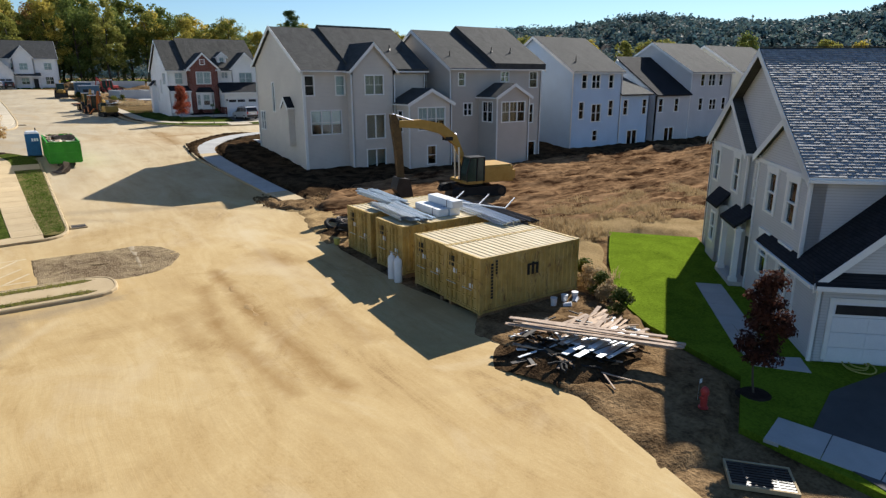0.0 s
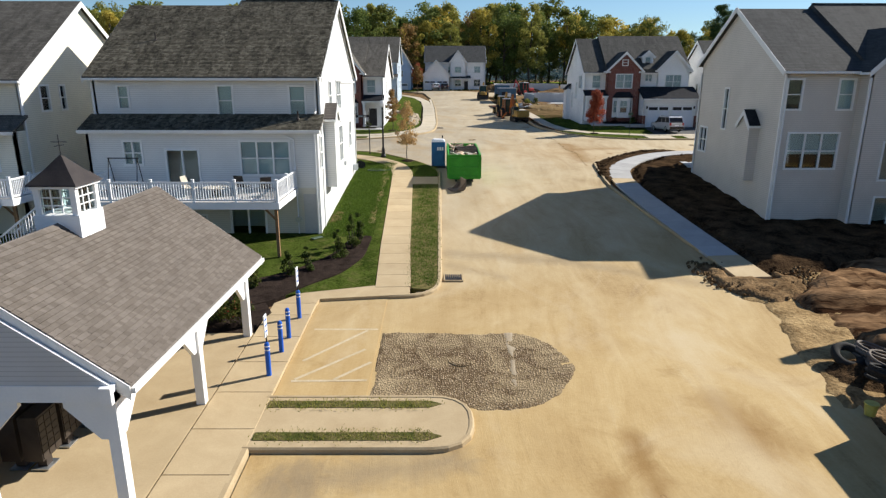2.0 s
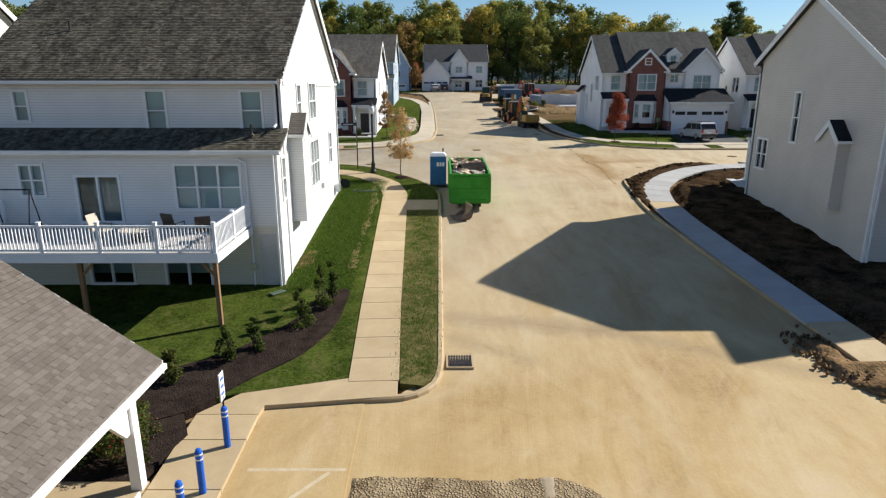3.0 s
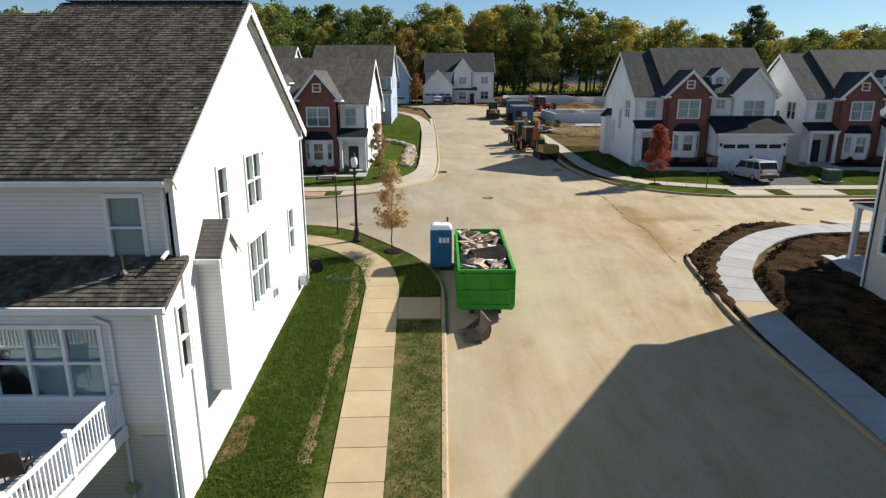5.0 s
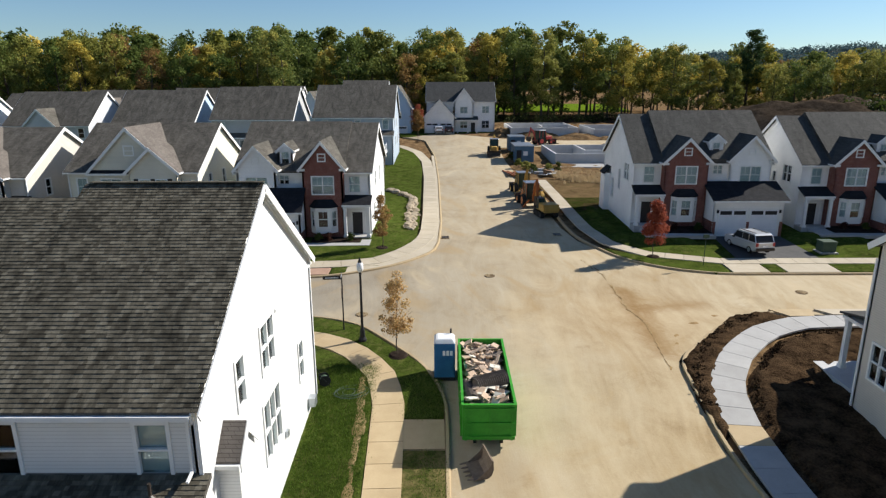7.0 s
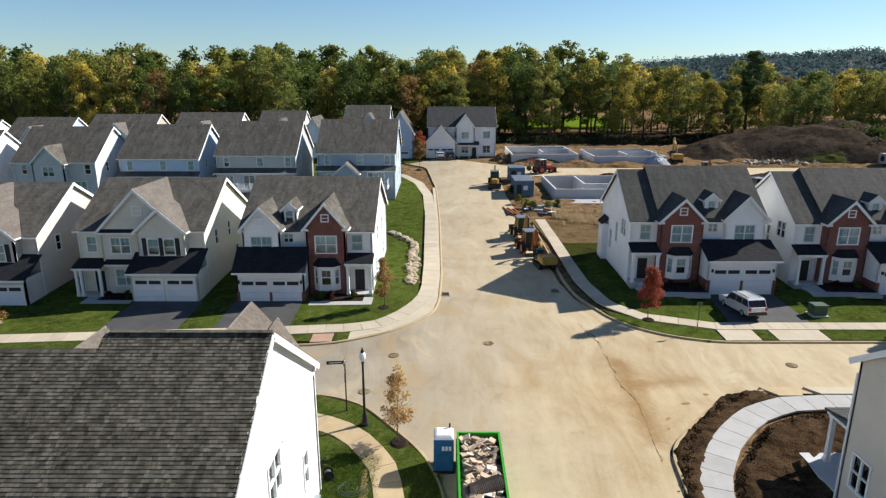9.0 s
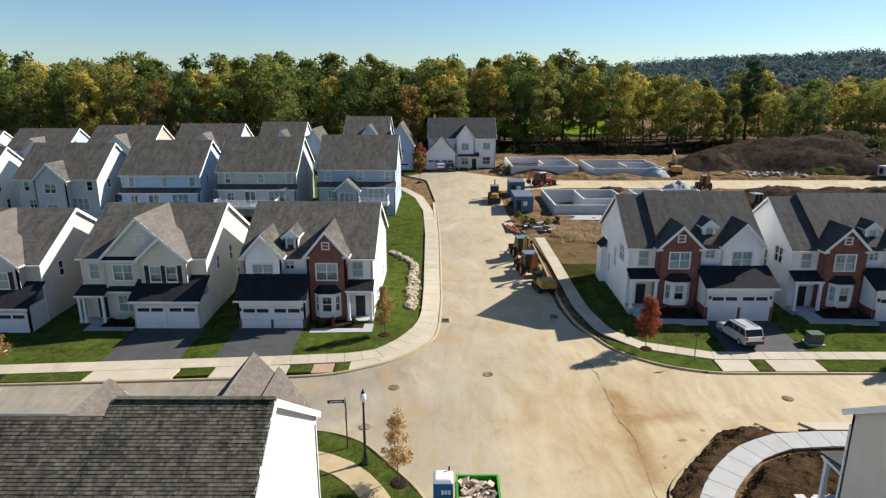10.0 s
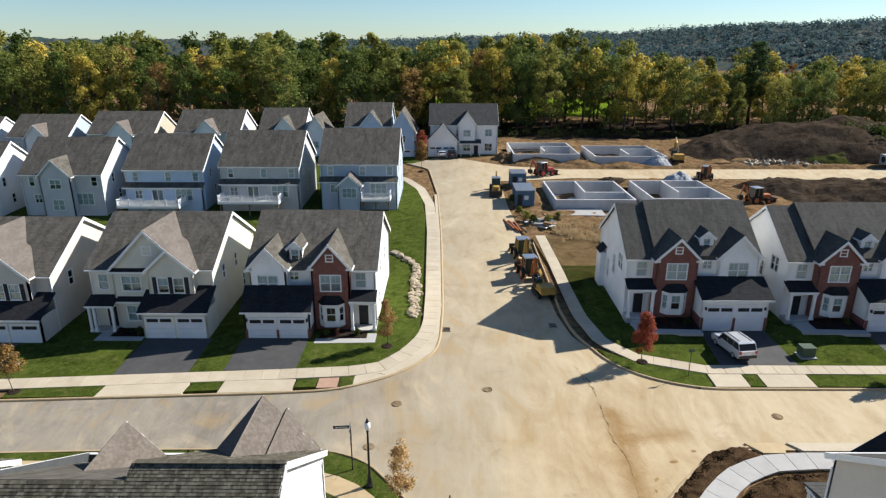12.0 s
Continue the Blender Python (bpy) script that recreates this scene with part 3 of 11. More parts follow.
def prism(bm, outline, depth, m=None):
    """Extrudes a closed outline of (u, v) along its normal: u along x, v along z, thickness along +y."""
    a = [bm.verts.new((u, 0, v)) for u, v in outline]
    b = [bm.verts.new((u, depth, v)) for u, v in outline]
    n = len(a)
    bm.faces.new(a)
    bm.faces.new(b[::-1])
    for k in range(n):
        bm.faces.new((a[k], b[k], b[(k + 1) % n], a[(k + 1) % n]))
    if m is not None:
        bmesh.ops.transform(bm, matrix=m, verts=a + b)
    bmesh.ops.recalc_face_normals(bm, faces=bm.faces[:])


def rounded(pts, r, n=6, closed=True):
    """Rounds the corners of a polygon; r one radius or one per corner."""
    out, k = [], len(pts)
    for i, p in enumerate(pts):
        ri = r[i] if isinstance(r, (list, tuple)) else r
        if ri <= 0 or (not closed and i in (0, k - 1)):
            out.append(tuple(p))
            continue
        p = Vector(p)
        a, b = (Vector(pts[i - 1]) - p), (Vector(pts[(i + 1) % k]) - p)
        ri = min(ri, a.length * 0.49, b.length * 0.49)
        s, e = p + a.normalized() * ri, p + b.normalized() * ri
        for j in range(n + 1):
            t = j / n
            q = s * (1 - t) ** 2 + p * 2 * t * (1 - t) + e * t * t
            out.append((q.x, q.y))
    return out


def slab(name, outline, top, thick, mat, parent=None, label="", step=4.0, rough=0.0, seed=0):
    """A sheet that follows the street's fall: outline in plan, top above the street, with real thickness."""
    bm = bmesh.new()
    f = bm.faces.new([bm.verts.new((x, y, 0)) for x, y in outline])
    f.normal_update()
    if f.normal.z < 0:
        f.normal_flip()
    ys = [p[1] for p in outline]
    xs = [p[0] for p in outline]
    y = math.floor(min(ys) / step) * step + step
    while y < max(ys):
        bmesh.ops.bisect_plane(bm, geom=bm.verts[:] + bm.edges[:] + bm.faces[:], plane_co=(0, y, 0), plane_no=(0, 1, 0))
        y += step
    if rough:
        x = math.floor(min(xs) / step) * step + step
        while x < max(xs):
            bmesh.ops.bisect_plane(bm, geom=bm.verts[:] + bm.edges[:] + bm.faces[:], plane_co=(x, 0, 0), plane_no=(1, 0, 0))
            x += step
    edge = {v for e in bm.edges if e.is_boundary for v in e.verts}
    for v in bm.verts:
        v.co.z = gz(v.co.y) + top
        if rough and v not in edge:
            v.co.z += rough * (0.6 + noise.noise(Vector((v.co.x * 0.35, v.co.y * 0.35, seed))) + 0.5 * noise.noise(Vector((v.co.x * 1.3, v.co.y * 1.3, seed))))
    if thick:
        old = bm.faces[:]
        r = bmesh.ops.extrude_face_region(bm, geom=old)
        for v in r["geom"]:
            if isinstance(v, bmesh.types.BMVert):
                pass
        low = [v for f in old for v in f.verts]
        for v in set(low):
            v.co.z -= thick
        bmesh.ops.recalc_face_normals(bm, faces=bm.faces[:])
    return part(name, bm, mat, parent, label)


def terrain(name, outline, top, rough, mat, label, cell=0.6, seed=0, ragged=0.7, scale=(0.5, 0.5), fine=1.8, pits=(), soft=0.8):
    """Loose ground whose ragged rim sinks under its neighbours; pits: (x0, x1, y0, y1, depth) dug into it."""
    P = np.array(outline, float)
    xs = np.arange(P[:, 0].min() - 1.5, P[:, 0].max() + 1.5 + cell, cell)
    ys = np.arange(P[:, 1].min() - 1.5, P[:, 1].max() + 1.5 + cell, cell)
    X, Y = np.meshgrid(xs, ys)
    best, inside = np.full(X.shape, 1e9), np.zeros(X.shape, bool)
    for (ax, ay), (bx, by) in zip(P, np.roll(P, -1, 0)):
        dx, dy = bx - ax, by - ay
        u = np.clip(((X - ax) * dx + (Y - ay) * dy) / (dx * dx + dy * dy + 1e-9), 0, 1)
        best = np.minimum(best, np.hypot(X - ax - u * dx, Y - ay - u * dy))
        if abs(dy) > 1e-9:
            inside ^= ((ay > Y) != (by > Y)) & (X < (Y - ay) / dy * dx + ax)
    sd = np.where(inside, best, -best)
    V, keep = [], sd > -1.3
    for j in range(len(ys)):
        for i in range(len(xs)):
            x, y = xs[i], ys[j]
            if not keep[j, i]:
                V.append((x, y, 0))
                continue
            n0 = noise.noise(Vector((x * 0.45, y * 0.45, seed + 3))) + 0.6 * noise.noise(Vector((x * 1.3, y * 1.3, seed + 7)))
            k = min(1.0, max(0.0, (sd[j, i] + ragged * n0 + 0.3) / soft))
            k = k * k * (3 - 2 * k)
            h = noise.noise(Vector((x * scale[0], y * scale[1], seed))) + 0.45 * noise.noise(Vector((x * scale[0] * fine, y * scale[1] * fine, seed + 1))) + 0.3 * noise.noise(Vector((x * 2.2, y * 2.2, seed + 2)))
            z = -0.3 + k * (0.3 + top + rough * (0.5 + h))
            for x0, x1, y0, y1, depth in pits:
                q = max(x0 - x, x - x1, y0 - y, y - y1)
                if q < 1.4:
                    z -= depth * min(1.0, (1.4 - q) / 1.2)
            V.append((x, y, gz(y) + z))
    n = len(xs)
    F = [(j * n + i, j * n + i + 1, (j + 1) * n + i + 1, (j + 1) * n + i) for j in range(len(ys) - 1) for i in range(n - 1) if keep[j, i] and keep[j, i + 1] and keep[j + 1, i] and keep[j + 1, i + 1]]
    used = sorted({k for f in F for k in f})
    back = {k: i for i, k in enumerate(used)}
    me = bpy.data.meshes.new(name)
    me.from_pydata([V[k] for k in used], [], [tuple(back[k] for k in f) for f in F])
    return tagged(finish(name, me, mat, None, "", True), label, "dirt", "", "structure")


def strip(line, half_l, half_r):
    """The outline of a band beside a line of plan points, from its left side to its right side."""
    left, right = [], []
    for i, p in enumerate(line):
        a, b = Vector(line[max(i - 1, 0)]), Vector(line[min(i + 1, len(line) - 1)])
        d = (b - a).normalized()
        n = Vector((-d.y, d.x))
        left.append(tuple(Vector(p) + n * half_l))
        right.append(tuple(Vector(p) - n * half_r))
    return left, right


def resample(line, step):
    out, carry = [Vector(line[0])], 0.0
    for a, b in zip(line, line[1:]):
        a, b = Vector(a), Vector(b)
        d = (b - a).length
        s = step - carry
        while s <= d:
            out.append(a + (b - a) * (s / d))
            s += step
        carry = (carry + d) % step
    if (out[-1] - Vector(line[-1])).length > step * 0.2:
        out.append(Vector(line[-1]))
    return [(p.x, p.y) for p in out]


def kerb(name, line, parent=None, height=0.15, w=0.2, mat=None, sink=0.25, label="", joint=3.0):
    """A cast kerb along a plan line, standing above the street, with a sloped nose and rounded top."""
    line = resample(line, 0.4 if len(line) > 8 else 0.8)
    sec = [(-w / 2, -sink), (-w / 2, height - 0.02), (-w / 2 + 0.02, height), (w / 2 - 0.05, height), (w / 2, height - 0.05), (w / 2 + 0.03, -sink)]
    bm = bmesh.new()
    rows = []
    for i, p in enumerate(line):
        a, b = Vector(line[max(i - 1, 0)]), Vector(line[min(i + 1, len(line) - 1)])
        d = (b - a).normalized()
        n = Vector((d.y, -d.x))
        rows.append([bm.verts.new((p[0] + n.x * u, p[1] + n.y * u, gz(p[1]) + v)) for u, v in sec])
    for a, b in zip(rows, rows[1:]):
        for k in range(len(sec) - 1):
            bm.faces.new((a[k], b[k], b[k + 1], a[k + 1]))
    bm.faces.new(rows[0])
    bm.faces.new(rows[-1][::-1])
    bmesh.ops.recalc_face_normals(bm, faces=bm.faces[:])
    ob = part(name, bm, mat or M["curb"], parent, label)
    return ob


def path_panels(parent, line, w, top=0.17, length=1.5, gap=0.012, mat=None, thick=0.12, name="slab"):
    """Concrete path poured in panels: each panel is a piece of its own."""
    pts = resample(line, length)
    left, right = strip(pts, w / 2, w / 2)
    for i in range(len(pts) - 1):
        a, b, c, d = (Vector(p) for p in (left[i], right[i], right[i + 1], left[i + 1]))
        k = gap / max(0.1, (c - b).length)
        a, d = a + (d - a) * k, d + (a - d) * k
        b, c = b + (c - b) * k, c + (b - c) * k
        bm = bmesh.new()
        lo = [bm.verts.new((p.x, p.y, gz(p.y) + top - thick)) for p in (a, b, c, d)]
        e = 0.008
        mid = (a + b + c + d) / 4
        hi0 = [bm.verts.new((p.x, p.y, gz(p.y) + top - e)) for p in (a, b, c, d)]
        hi1 = [bm.verts.new((p.x + (mid - p).normalized().x * e * 1.4, p.y + (mid - p).normalized().y * e * 1.4, gz(p.y) + top)) for p in (a, b, c, d)]
        for lo_, hi_ in ((lo, hi0), (hi0, hi1)):
            for j in range(4):
                bm.faces.new((lo_[j], lo_[(j + 1) % 4], hi_[(j + 1) % 4], hi_[j]))
        bm.faces.new(hi1)
        bmesh.ops.recalc_face_normals(bm, faces=bm.faces[:])
        part(name, bm, (mat(mid.y) if callable(mat) else mat) or M["concrete"], parent)

# ---- ground, streets, lawns, walks ----
def sheet(name, xs, ys, height, mat, label, kind="structure", category="", holes=()):
    V = [(x, y, height(x, y)) for y in ys for x in xs]
    n = len(xs)
    F = [(j * n + i, j * n + i + 1, (j + 1) * n + i + 1, (j + 1) * n + i) for j in range(len(ys) - 1) for i in range(n - 1)
         if not any(a < xs[i + 1] and xs[i] < b and c < ys[j + 1] and ys[j] < d for a, b, c, d in holes)]
    me = bpy.data.meshes.new(name)
    me.from_pydata(V, [], F)
    ob = finish(name, me, mat, None, "", True)
    return tagged(ob, label, category, "", kind)


def spaced(lo, a, b, hi, near, far):
    return list(np.arange(lo, a, far)) + list(np.arange(a, b, near)) + list(np.arange(b, hi + far, far))


sheet("ground", spaced(-1400, -130, 130, 1400, 5, 60), spaced(-260, -40, 260, 2400, 3, 60), lambda x, y: gz(y) - 0.10, M["earth"], "sandy brown earth of a building site, reaching the horizon", category="ground", holes=[(20, 49.2, 137, 152), (16.8, 49, 173, 186)])

ROAD = [(-2.6, -60), (13, -60), (13.1, 6), (14.5, 12), (15.2, 16), (16.4, 20), (15.4, 25), (15.2, 32), (16.6, 38), (16.8, 43.6), (14.9, 62), (15.7, 70), (17.5, 72), (20, 74.6), (23, 76.4), (120, 76.4), (120, 84.2), (24, 84.1),
        (20, 85.6), (17.2, 88.1), (14.7, 93.3), (14.0, 98), (13.4, 121), (12.6, 140), (12.6, 156), (27, 158.5), (120, 157), (120, 166.5), (27, 166), (15, 169), (6, 176), (-3, 179.5), (-9, 177), (-6.3, 171), (-1.4, 166),
        (0.8, 146), (1.6, 125), (2.05, 100), (1.8, 92.8), (1.4, 90), (-0.35, 87.7), (-2.5, 85.8), (-6.5, 83.8), (-11, 83.3), (-34, 82.0), (-100, 80), (-100, 74.5), (-30, 75.6), (-17, 76.1), (-5.9, 76.1), (-3.1, 74.8), (-1.3, 72.6),
        (1.3, 69.4), (2.4, 66), (2.45, 44), (1.0, 42.2), (-2.6, 41.6)]
tagged(slab("road", ROAD, 0.0, 0, M["road"], step=2.0), "asphalt street buried under tan construction dust with wheel tracks", "road", "", "structure")

lawn_defs = [
    ("lawn", [(-0.45, 43.2), (-0.75, 49), (-1.18, 62), (-1.4, 66.4), (-3.2, 70.2), (-6, 72.2), (-14, 73), (-90, 73), (-90, 41.2), (-6, 41.2), (-4, 42.2)], "grass", "mown green lawn beside the white house"),
    ("lawn", [(1.22, 42.9), (2.0, 42.75), (2.38, 43.6), (2.35, 61.9), (0.43, 61.9), (0.92, 48.8)], "grass_worn", "thin patchy grass verge between path and kerb"),
    ("lawn", [(0.35, 64.3), (2.3, 64.3), (2.3, 66), (1.2, 69.3), (-1.4, 72.4), (-3.2, 74.6), (-5.9, 75.8), (-16, 75.9), (-16, 74.7), (-8, 74.1), (-3.4, 72.4), (-1.1, 70)], "grass", "green grass verge at the street corner"),
    ("lawn", [(-90, 73.7), (-30, 74.6), (-16.2, 74.8), (-16.2, 75.9), (-30, 75.45), (-90, 74.45)], "grass", "narrow green grass verge along the kerb"),
    ("lawn", [(-0.25, 94), (-2.2, 89), (-4.2, 87.2), (-12, 86.7), (-35, 85), (-90, 81), (-90, 190), (-12, 165), (-6, 157.5), (-2.6, 151), (-0.95, 133), (-0.2, 100)], "grass", "green lawns and back yards of the house rows"),
    ("lawn", [(15.7, 104), (16.3, 97.5), (17.8, 92.2), (20.4, 89.6), (25.6, 87.7), (120, 87.7), (120, 112), (15.4, 112)], "grass", "green front lawns before the brick houses"),
    ("lawn", [(16.6, 90.6), (19.6, 88.2), (25, 86.3), (25, 84.4), (23.8, 84.2), (20.2, 85.7), (17.4, 88.2)], "grass", "narrow green grass verge along the kerb"),
    ("lawn", [(-34, 82.3), (-26.6, 82.6), (-26.4, 84.1), (-34, 83.5)], "grass", "narrow green grass verge along the kerb"),
    ("lawn", [(-19.4, 83.3), (-16.7, 83.6), (-16.6, 84.9), (-19.2, 84.7)], "grass", "narrow green grass verge along the kerb"),
    ("lawn", [(-10.4, 84), (-8.6, 84.1), (-8.6, 85.4), (-10.4, 85.2)], "grass", "narrow green grass verge along the kerb"),
    ("lawn", [(-6.7, 84.2), (-5.8, 84.2), (-2.9, 86.0), (-3.3, 86.2), (-6.7, 85.6)], "grass", "narrow green grass verge along the kerb"),
    ("lawn", [(28.2, 84.4), (29.4, 84.4), (29.4, 86.2), (28.2, 86.2)], "grass", "narrow green grass verge along the kerb"),
    ("lawn", [(33.8, 84.4), (43, 84.4), (43, 86.2), (33.8, 86.2)], "grass", "narrow green grass verge along the kerb"),
    ("lawn", [(15.4, 103.9), (15.4, 112), (14.6, 123), (27, 127), (32, 118), (32, 112)], "weedy", "brown dried grass beside the machines"),
    ("lawn", [(-5, 171.5), (1, 178.5), (14, 180), (14, 186), (-30, 190), (-30, 174), (-12, 171)], "grass", "green lawn before the far house"),
    ("lawn", [(21.5, 15.2), (22.4, 17.0), (24.2, 19.4), (27.6, 22.6), (31.9, 26.2), (35.9, 22.4), (26, 11.5), (40, -12), (17.5, -12), (17.2, 8.6), (20.4, 10.4)], "grass_fresh", "bright green new turf beside the grey house"),
]
for nm, pts, mk, lab in lawn_defs:
    tagged(slab(nm, pts, 0.14, 0.3, M[mk], step=4.0), lab, "lawn", "", "structure")

# earth patches
terrain("dirt_verge", [(15.2, 63), (15.6, 63.5), (16.4, 67.4), (18.3, 70.8), (20.3, 73.0), (22.4, 74.8), (25.0, 75.75), (23.8, 76.7), (21.2, 75.8), (19.5, 73.9), (17.4, 71.7), (15.9, 69.8), (15.3, 66)], 0.13, 0.12, M["soil"], "dark churned soil between kerb and new path", 0.22, 1, 0.10, (1.5, 1.5), soft=0.3)
terrain("dirt_yard", [(18.3, 44.5), (17.95, 50), (17.3, 60), (17.3, 64), (18.2, 67.0), (19.9, 69.7), (21.6, 71.6), (23.4, 73.0), (25.4, 73.9), (34, 74.2), (60, 74.4), (100, 74), (100, 49), (40, 48.3), (24, 46.6)], 0.16, 0.22, M["soil"], "dark bare soil yard round the unfinished houses", 0.7, 2, 0.3, (0.6, 0.6))
terrain("field", [(18.2, 42.5), (24, 47.3), (40, 48.6), (112, 50), (112, 20), (44, 22), (36, 27), (27, 30), (22.8, 31), (18.0, 36)], 0.06, 0.55, M["field"], "brown tilled earth field with machine ruts", 0.42, 3, 0.9, (0.13, 1.0), 2.6)
terrain("dry_meadow", [(22.6, 20.0), (24.4, 20.0), (32, 26.6), (36.4, 22.8), (48, 21), (52, 27), (44, 31.5), (34, 33.5), (26, 32), (22.6, 30)], 0.12, 0.14, M["grass_dry"], "pale dry grass at the edge of the field", 0.6, 4, 0.9)
terrain("dirt_edge", [(13.4, 8.6), (14.2, 12), (14.4, 15), (14.9, 19), (16, 20.5), (22.8, 20.5), (24.0, 19.2), (21.6, 15.3), (20.2, 10.4), (17, 8.7), (15, 8.0)], 0.06, 0.16, M["earth"], "loose brown dirt at the edge of the street", 0.3, 5, 0.5, (0.7, 0.7))
terrain("dirt_apron", [(14.6, 33), (16.8, 33.4), (18.5, 37), (20.5, 43.0), (21.7, 45.4), (18.4, 44.6), (18.2, 43.6), (16.4, 43.4), (15.6, 45.5), (15.3, 43), (16.0, 41), (15.4, 37.5)], 0.02, 0.11, M["apron"], "loose brown dirt spilling over the street edge", 0.3, 6, 0.6, (0.6, 0.6))
terrain("dirt_drift", [(15.3, 75.6), (19.5, 76.6), (23.0, 77.2), (20.6, 75.6), (18.4, 73.4), (16.9, 71.6), (15.5, 71)], -0.01, 0.05, M["drift"], "drift of tan dirt washed over the street corner", 0.2, 8, 1.0, (1.0, 1.0), soft=1.6)


def crack(label, line, w, seed):
    """A ragged crack in the street, a hand wide, filled with dark earth."""
    q = random.Random(seed)
    pts = resample(line, 0.35)
    left, right = [], []
    for x, y in pts:
        j, k = q.uniform(-0.13, 0.13), w * q.choice((0.02, 0.3, 0.7, 1.4))
        left.append((x + j - k / 2, y))
        right.append((x + j + k / 2, y))
    bm = bmesh.new()
    L = [bm.verts.new((x, y, gz(y) + 0.012)) for x, y in left]
    R = [bm.verts.new((x, y, gz(y) + 0.012)) for x, y in right]
    for i in range(len(pts) - 1):
        bm.faces.new((L[i], R[i], R[i + 1], L[i + 1]))
    tagged(part("road_crack", bm, M["apron"]), label, "crack", "", "structure")


crack("ragged dark crack across the dusty junction", [(14.6, 86), (14.73, 84.3), (14.8, 81.2), (14.83, 77.3), (15.4, 75.4), (15.05, 71.3), (14.9, 69)], 0.11, 1)
crack("thin dark crack along the dusty street", [(13.9, 88.0), (14.3, 85.5), (14.9, 83.6)], 0.08, 2)
crack("thin dark crack in the dusty street", [(5.2, 47.6), (7.2, 47.0), (9.0, 46.5)], 0.05, 3)

terrain("bare_strip", [(-1.95, 68.4), (-1.5, 63.2), (-1.5, 59.4), (-1.52, 56.5), (-1.5, 52.8), (-1.85, 52.8), (-1.82, 59.3), (-1.9, 63.2), (-2.3, 68)], 0.15, 0.02, M["grass_dry"], "bare dry strip worn through the lawn", 0.14, 21, 0.22, (2.0, 2.0), soft=0.3)
terrain("bare_patch", [(-4.2, 52.8), (-3.5, 53.2), (-3.6, 55), (-4.2, 55.4)], 0.15, 0.03, M["earth"], "bare brown patch of soil at the house wall", 0.15, 22, 0.25, (2.0, 2.0), soft=0.3)

terrain("soil_heap", [(15.3, 45.8), (15.5, 43.0), (17.0, 41.6), (18.7, 42.0), (19.6, 43.8), (18.6, 45.8), (18.4, 44.0), (16.35, 43.9), (16.2, 45.8)], 0.12, 0.16, M["earth"], "churned brown soil round the end of the new path", 0.16, 61, 0.45, (1.4, 1.4), soft=0.5)
for ox in (0, 16.1):
    tagged(terrain("lawn_bank", [(17.2 + ox, 92.0), (19.5 + ox, 91.2), (26.4 + ox, 90.8), (26.6 + ox, 96.3), (20.4 + ox, 96.3), (20.3 + ox, 108), (17.4 + ox, 108)], 0.54, 0.02, M["grass"], "grassy bank rising to the brick house", 0.5, 31, 0.2, soft=2.6), category="lawn", kind="structure", label="grassy bank rising to the brick house")

def ridge(line, w, label, seed, mat="drift", top=0.0):
    """A low ragged ridge of dirt thrown up along a wheel line."""
    l, r = strip(resample(line, 0.8), w / 2, w / 2)
    terrain("dirt_ridge", l + r[::-1], top, 0.022, M[mat], label, 0.14, seed, w * 1.1, (2.2, 1.2), soft=0.9)


ridge([(8.1, 30.6), (7.92, 27.3), (8.04, 24.7), (8.2, 21.5), (8.5, 18.5)], 0.55, "low ridge of brown dirt along a wheel track", 41)
ridge([(10.8, 25.4), (10.6, 23.3), (11.0, 21.4)], 0.4, "low ridge of brown dirt along a wheel track", 42)
ridge([(10.7, 33.6), (11.7, 31.8)], 0.5, "low smear of brown dirt on the street", 43)
ridge([(6.9, 29.5), (6.2, 25.5), (6.4, 21.0), (7.2, 17.0)], 0.3, "low ridge of brown dirt along a wheel track", 44)
ridge([(15.2, 44.6), (12.5, 46.2), (9.0, 46.9), (5.6, 48.0)], 0.3, "low smear of brown dirt across the street", 45)
ridge([(-2.45, 30.9), (-2.35, 27.0), (-2.3, 22.5)], 0.7, "grey-brown dust gathered along the parking kerb", 46, "dustband")
ridge([(-2.4, 30.85), (0.5, 30.9), (3.0, 30.7)], 0.4, "grey-brown dust gathered along the parking kerb", 47, "dustband")

def clods(label, line, w, count, seed, mat, big=0.11, top=0.24):
    """Loose lumps of earth strewn along a line."""
    q = random.Random(seed)
    pts = resample(line, 0.5)
    V, F = [], []
    for i in range(count):
        k = q.randrange(len(pts) - 1)
        x, y = (Vector(pts[k]).lerp(Vector(pts[k + 1]), q.random())[:2])
        x, y = x + q.gauss(0, w / 2), y + q.gauss(0, w / 2)
        s, b, a = big * q.uniform(0.25, 1.0) ** 1.5, len(V), q.random() * math.tau
        for u in range(4):
            r = s * q.uniform(0.7, 1.2)
            V.append((x + r * math.cos(a + u * math.pi / 2), y + r * math.sin(a + u * math.pi / 2), gz(y) + top + s * q.uniform(-0.2, 0.3)))
        V += [(x, y, gz(y) + top + s * q.uniform(0.6, 1.0)), (x, y, gz(y) + top - s - 0.06)]
        for u in range(4):
            F += [(b + u, b + (u + 1) % 4, b + 4), (b + (u + 1) % 4, b + u, b + 5)]
    me = bpy.data.meshes.new("clods")
    me.from_pydata(V, [], F)
    tagged(finish("clods", me, mat), label, "clods", "", "stuff")


clods("loose crumbs of dark soil along the new path", [(18.75, 45), (18.25, 52), (17.75, 60), (17.85, 64), (18.65, 66.9), (20.3, 69.5), (22.1, 71.4), (23.9, 72.6), (26, 73.4), (33, 73.6)], 0.28, 800, 71, M["soil"])
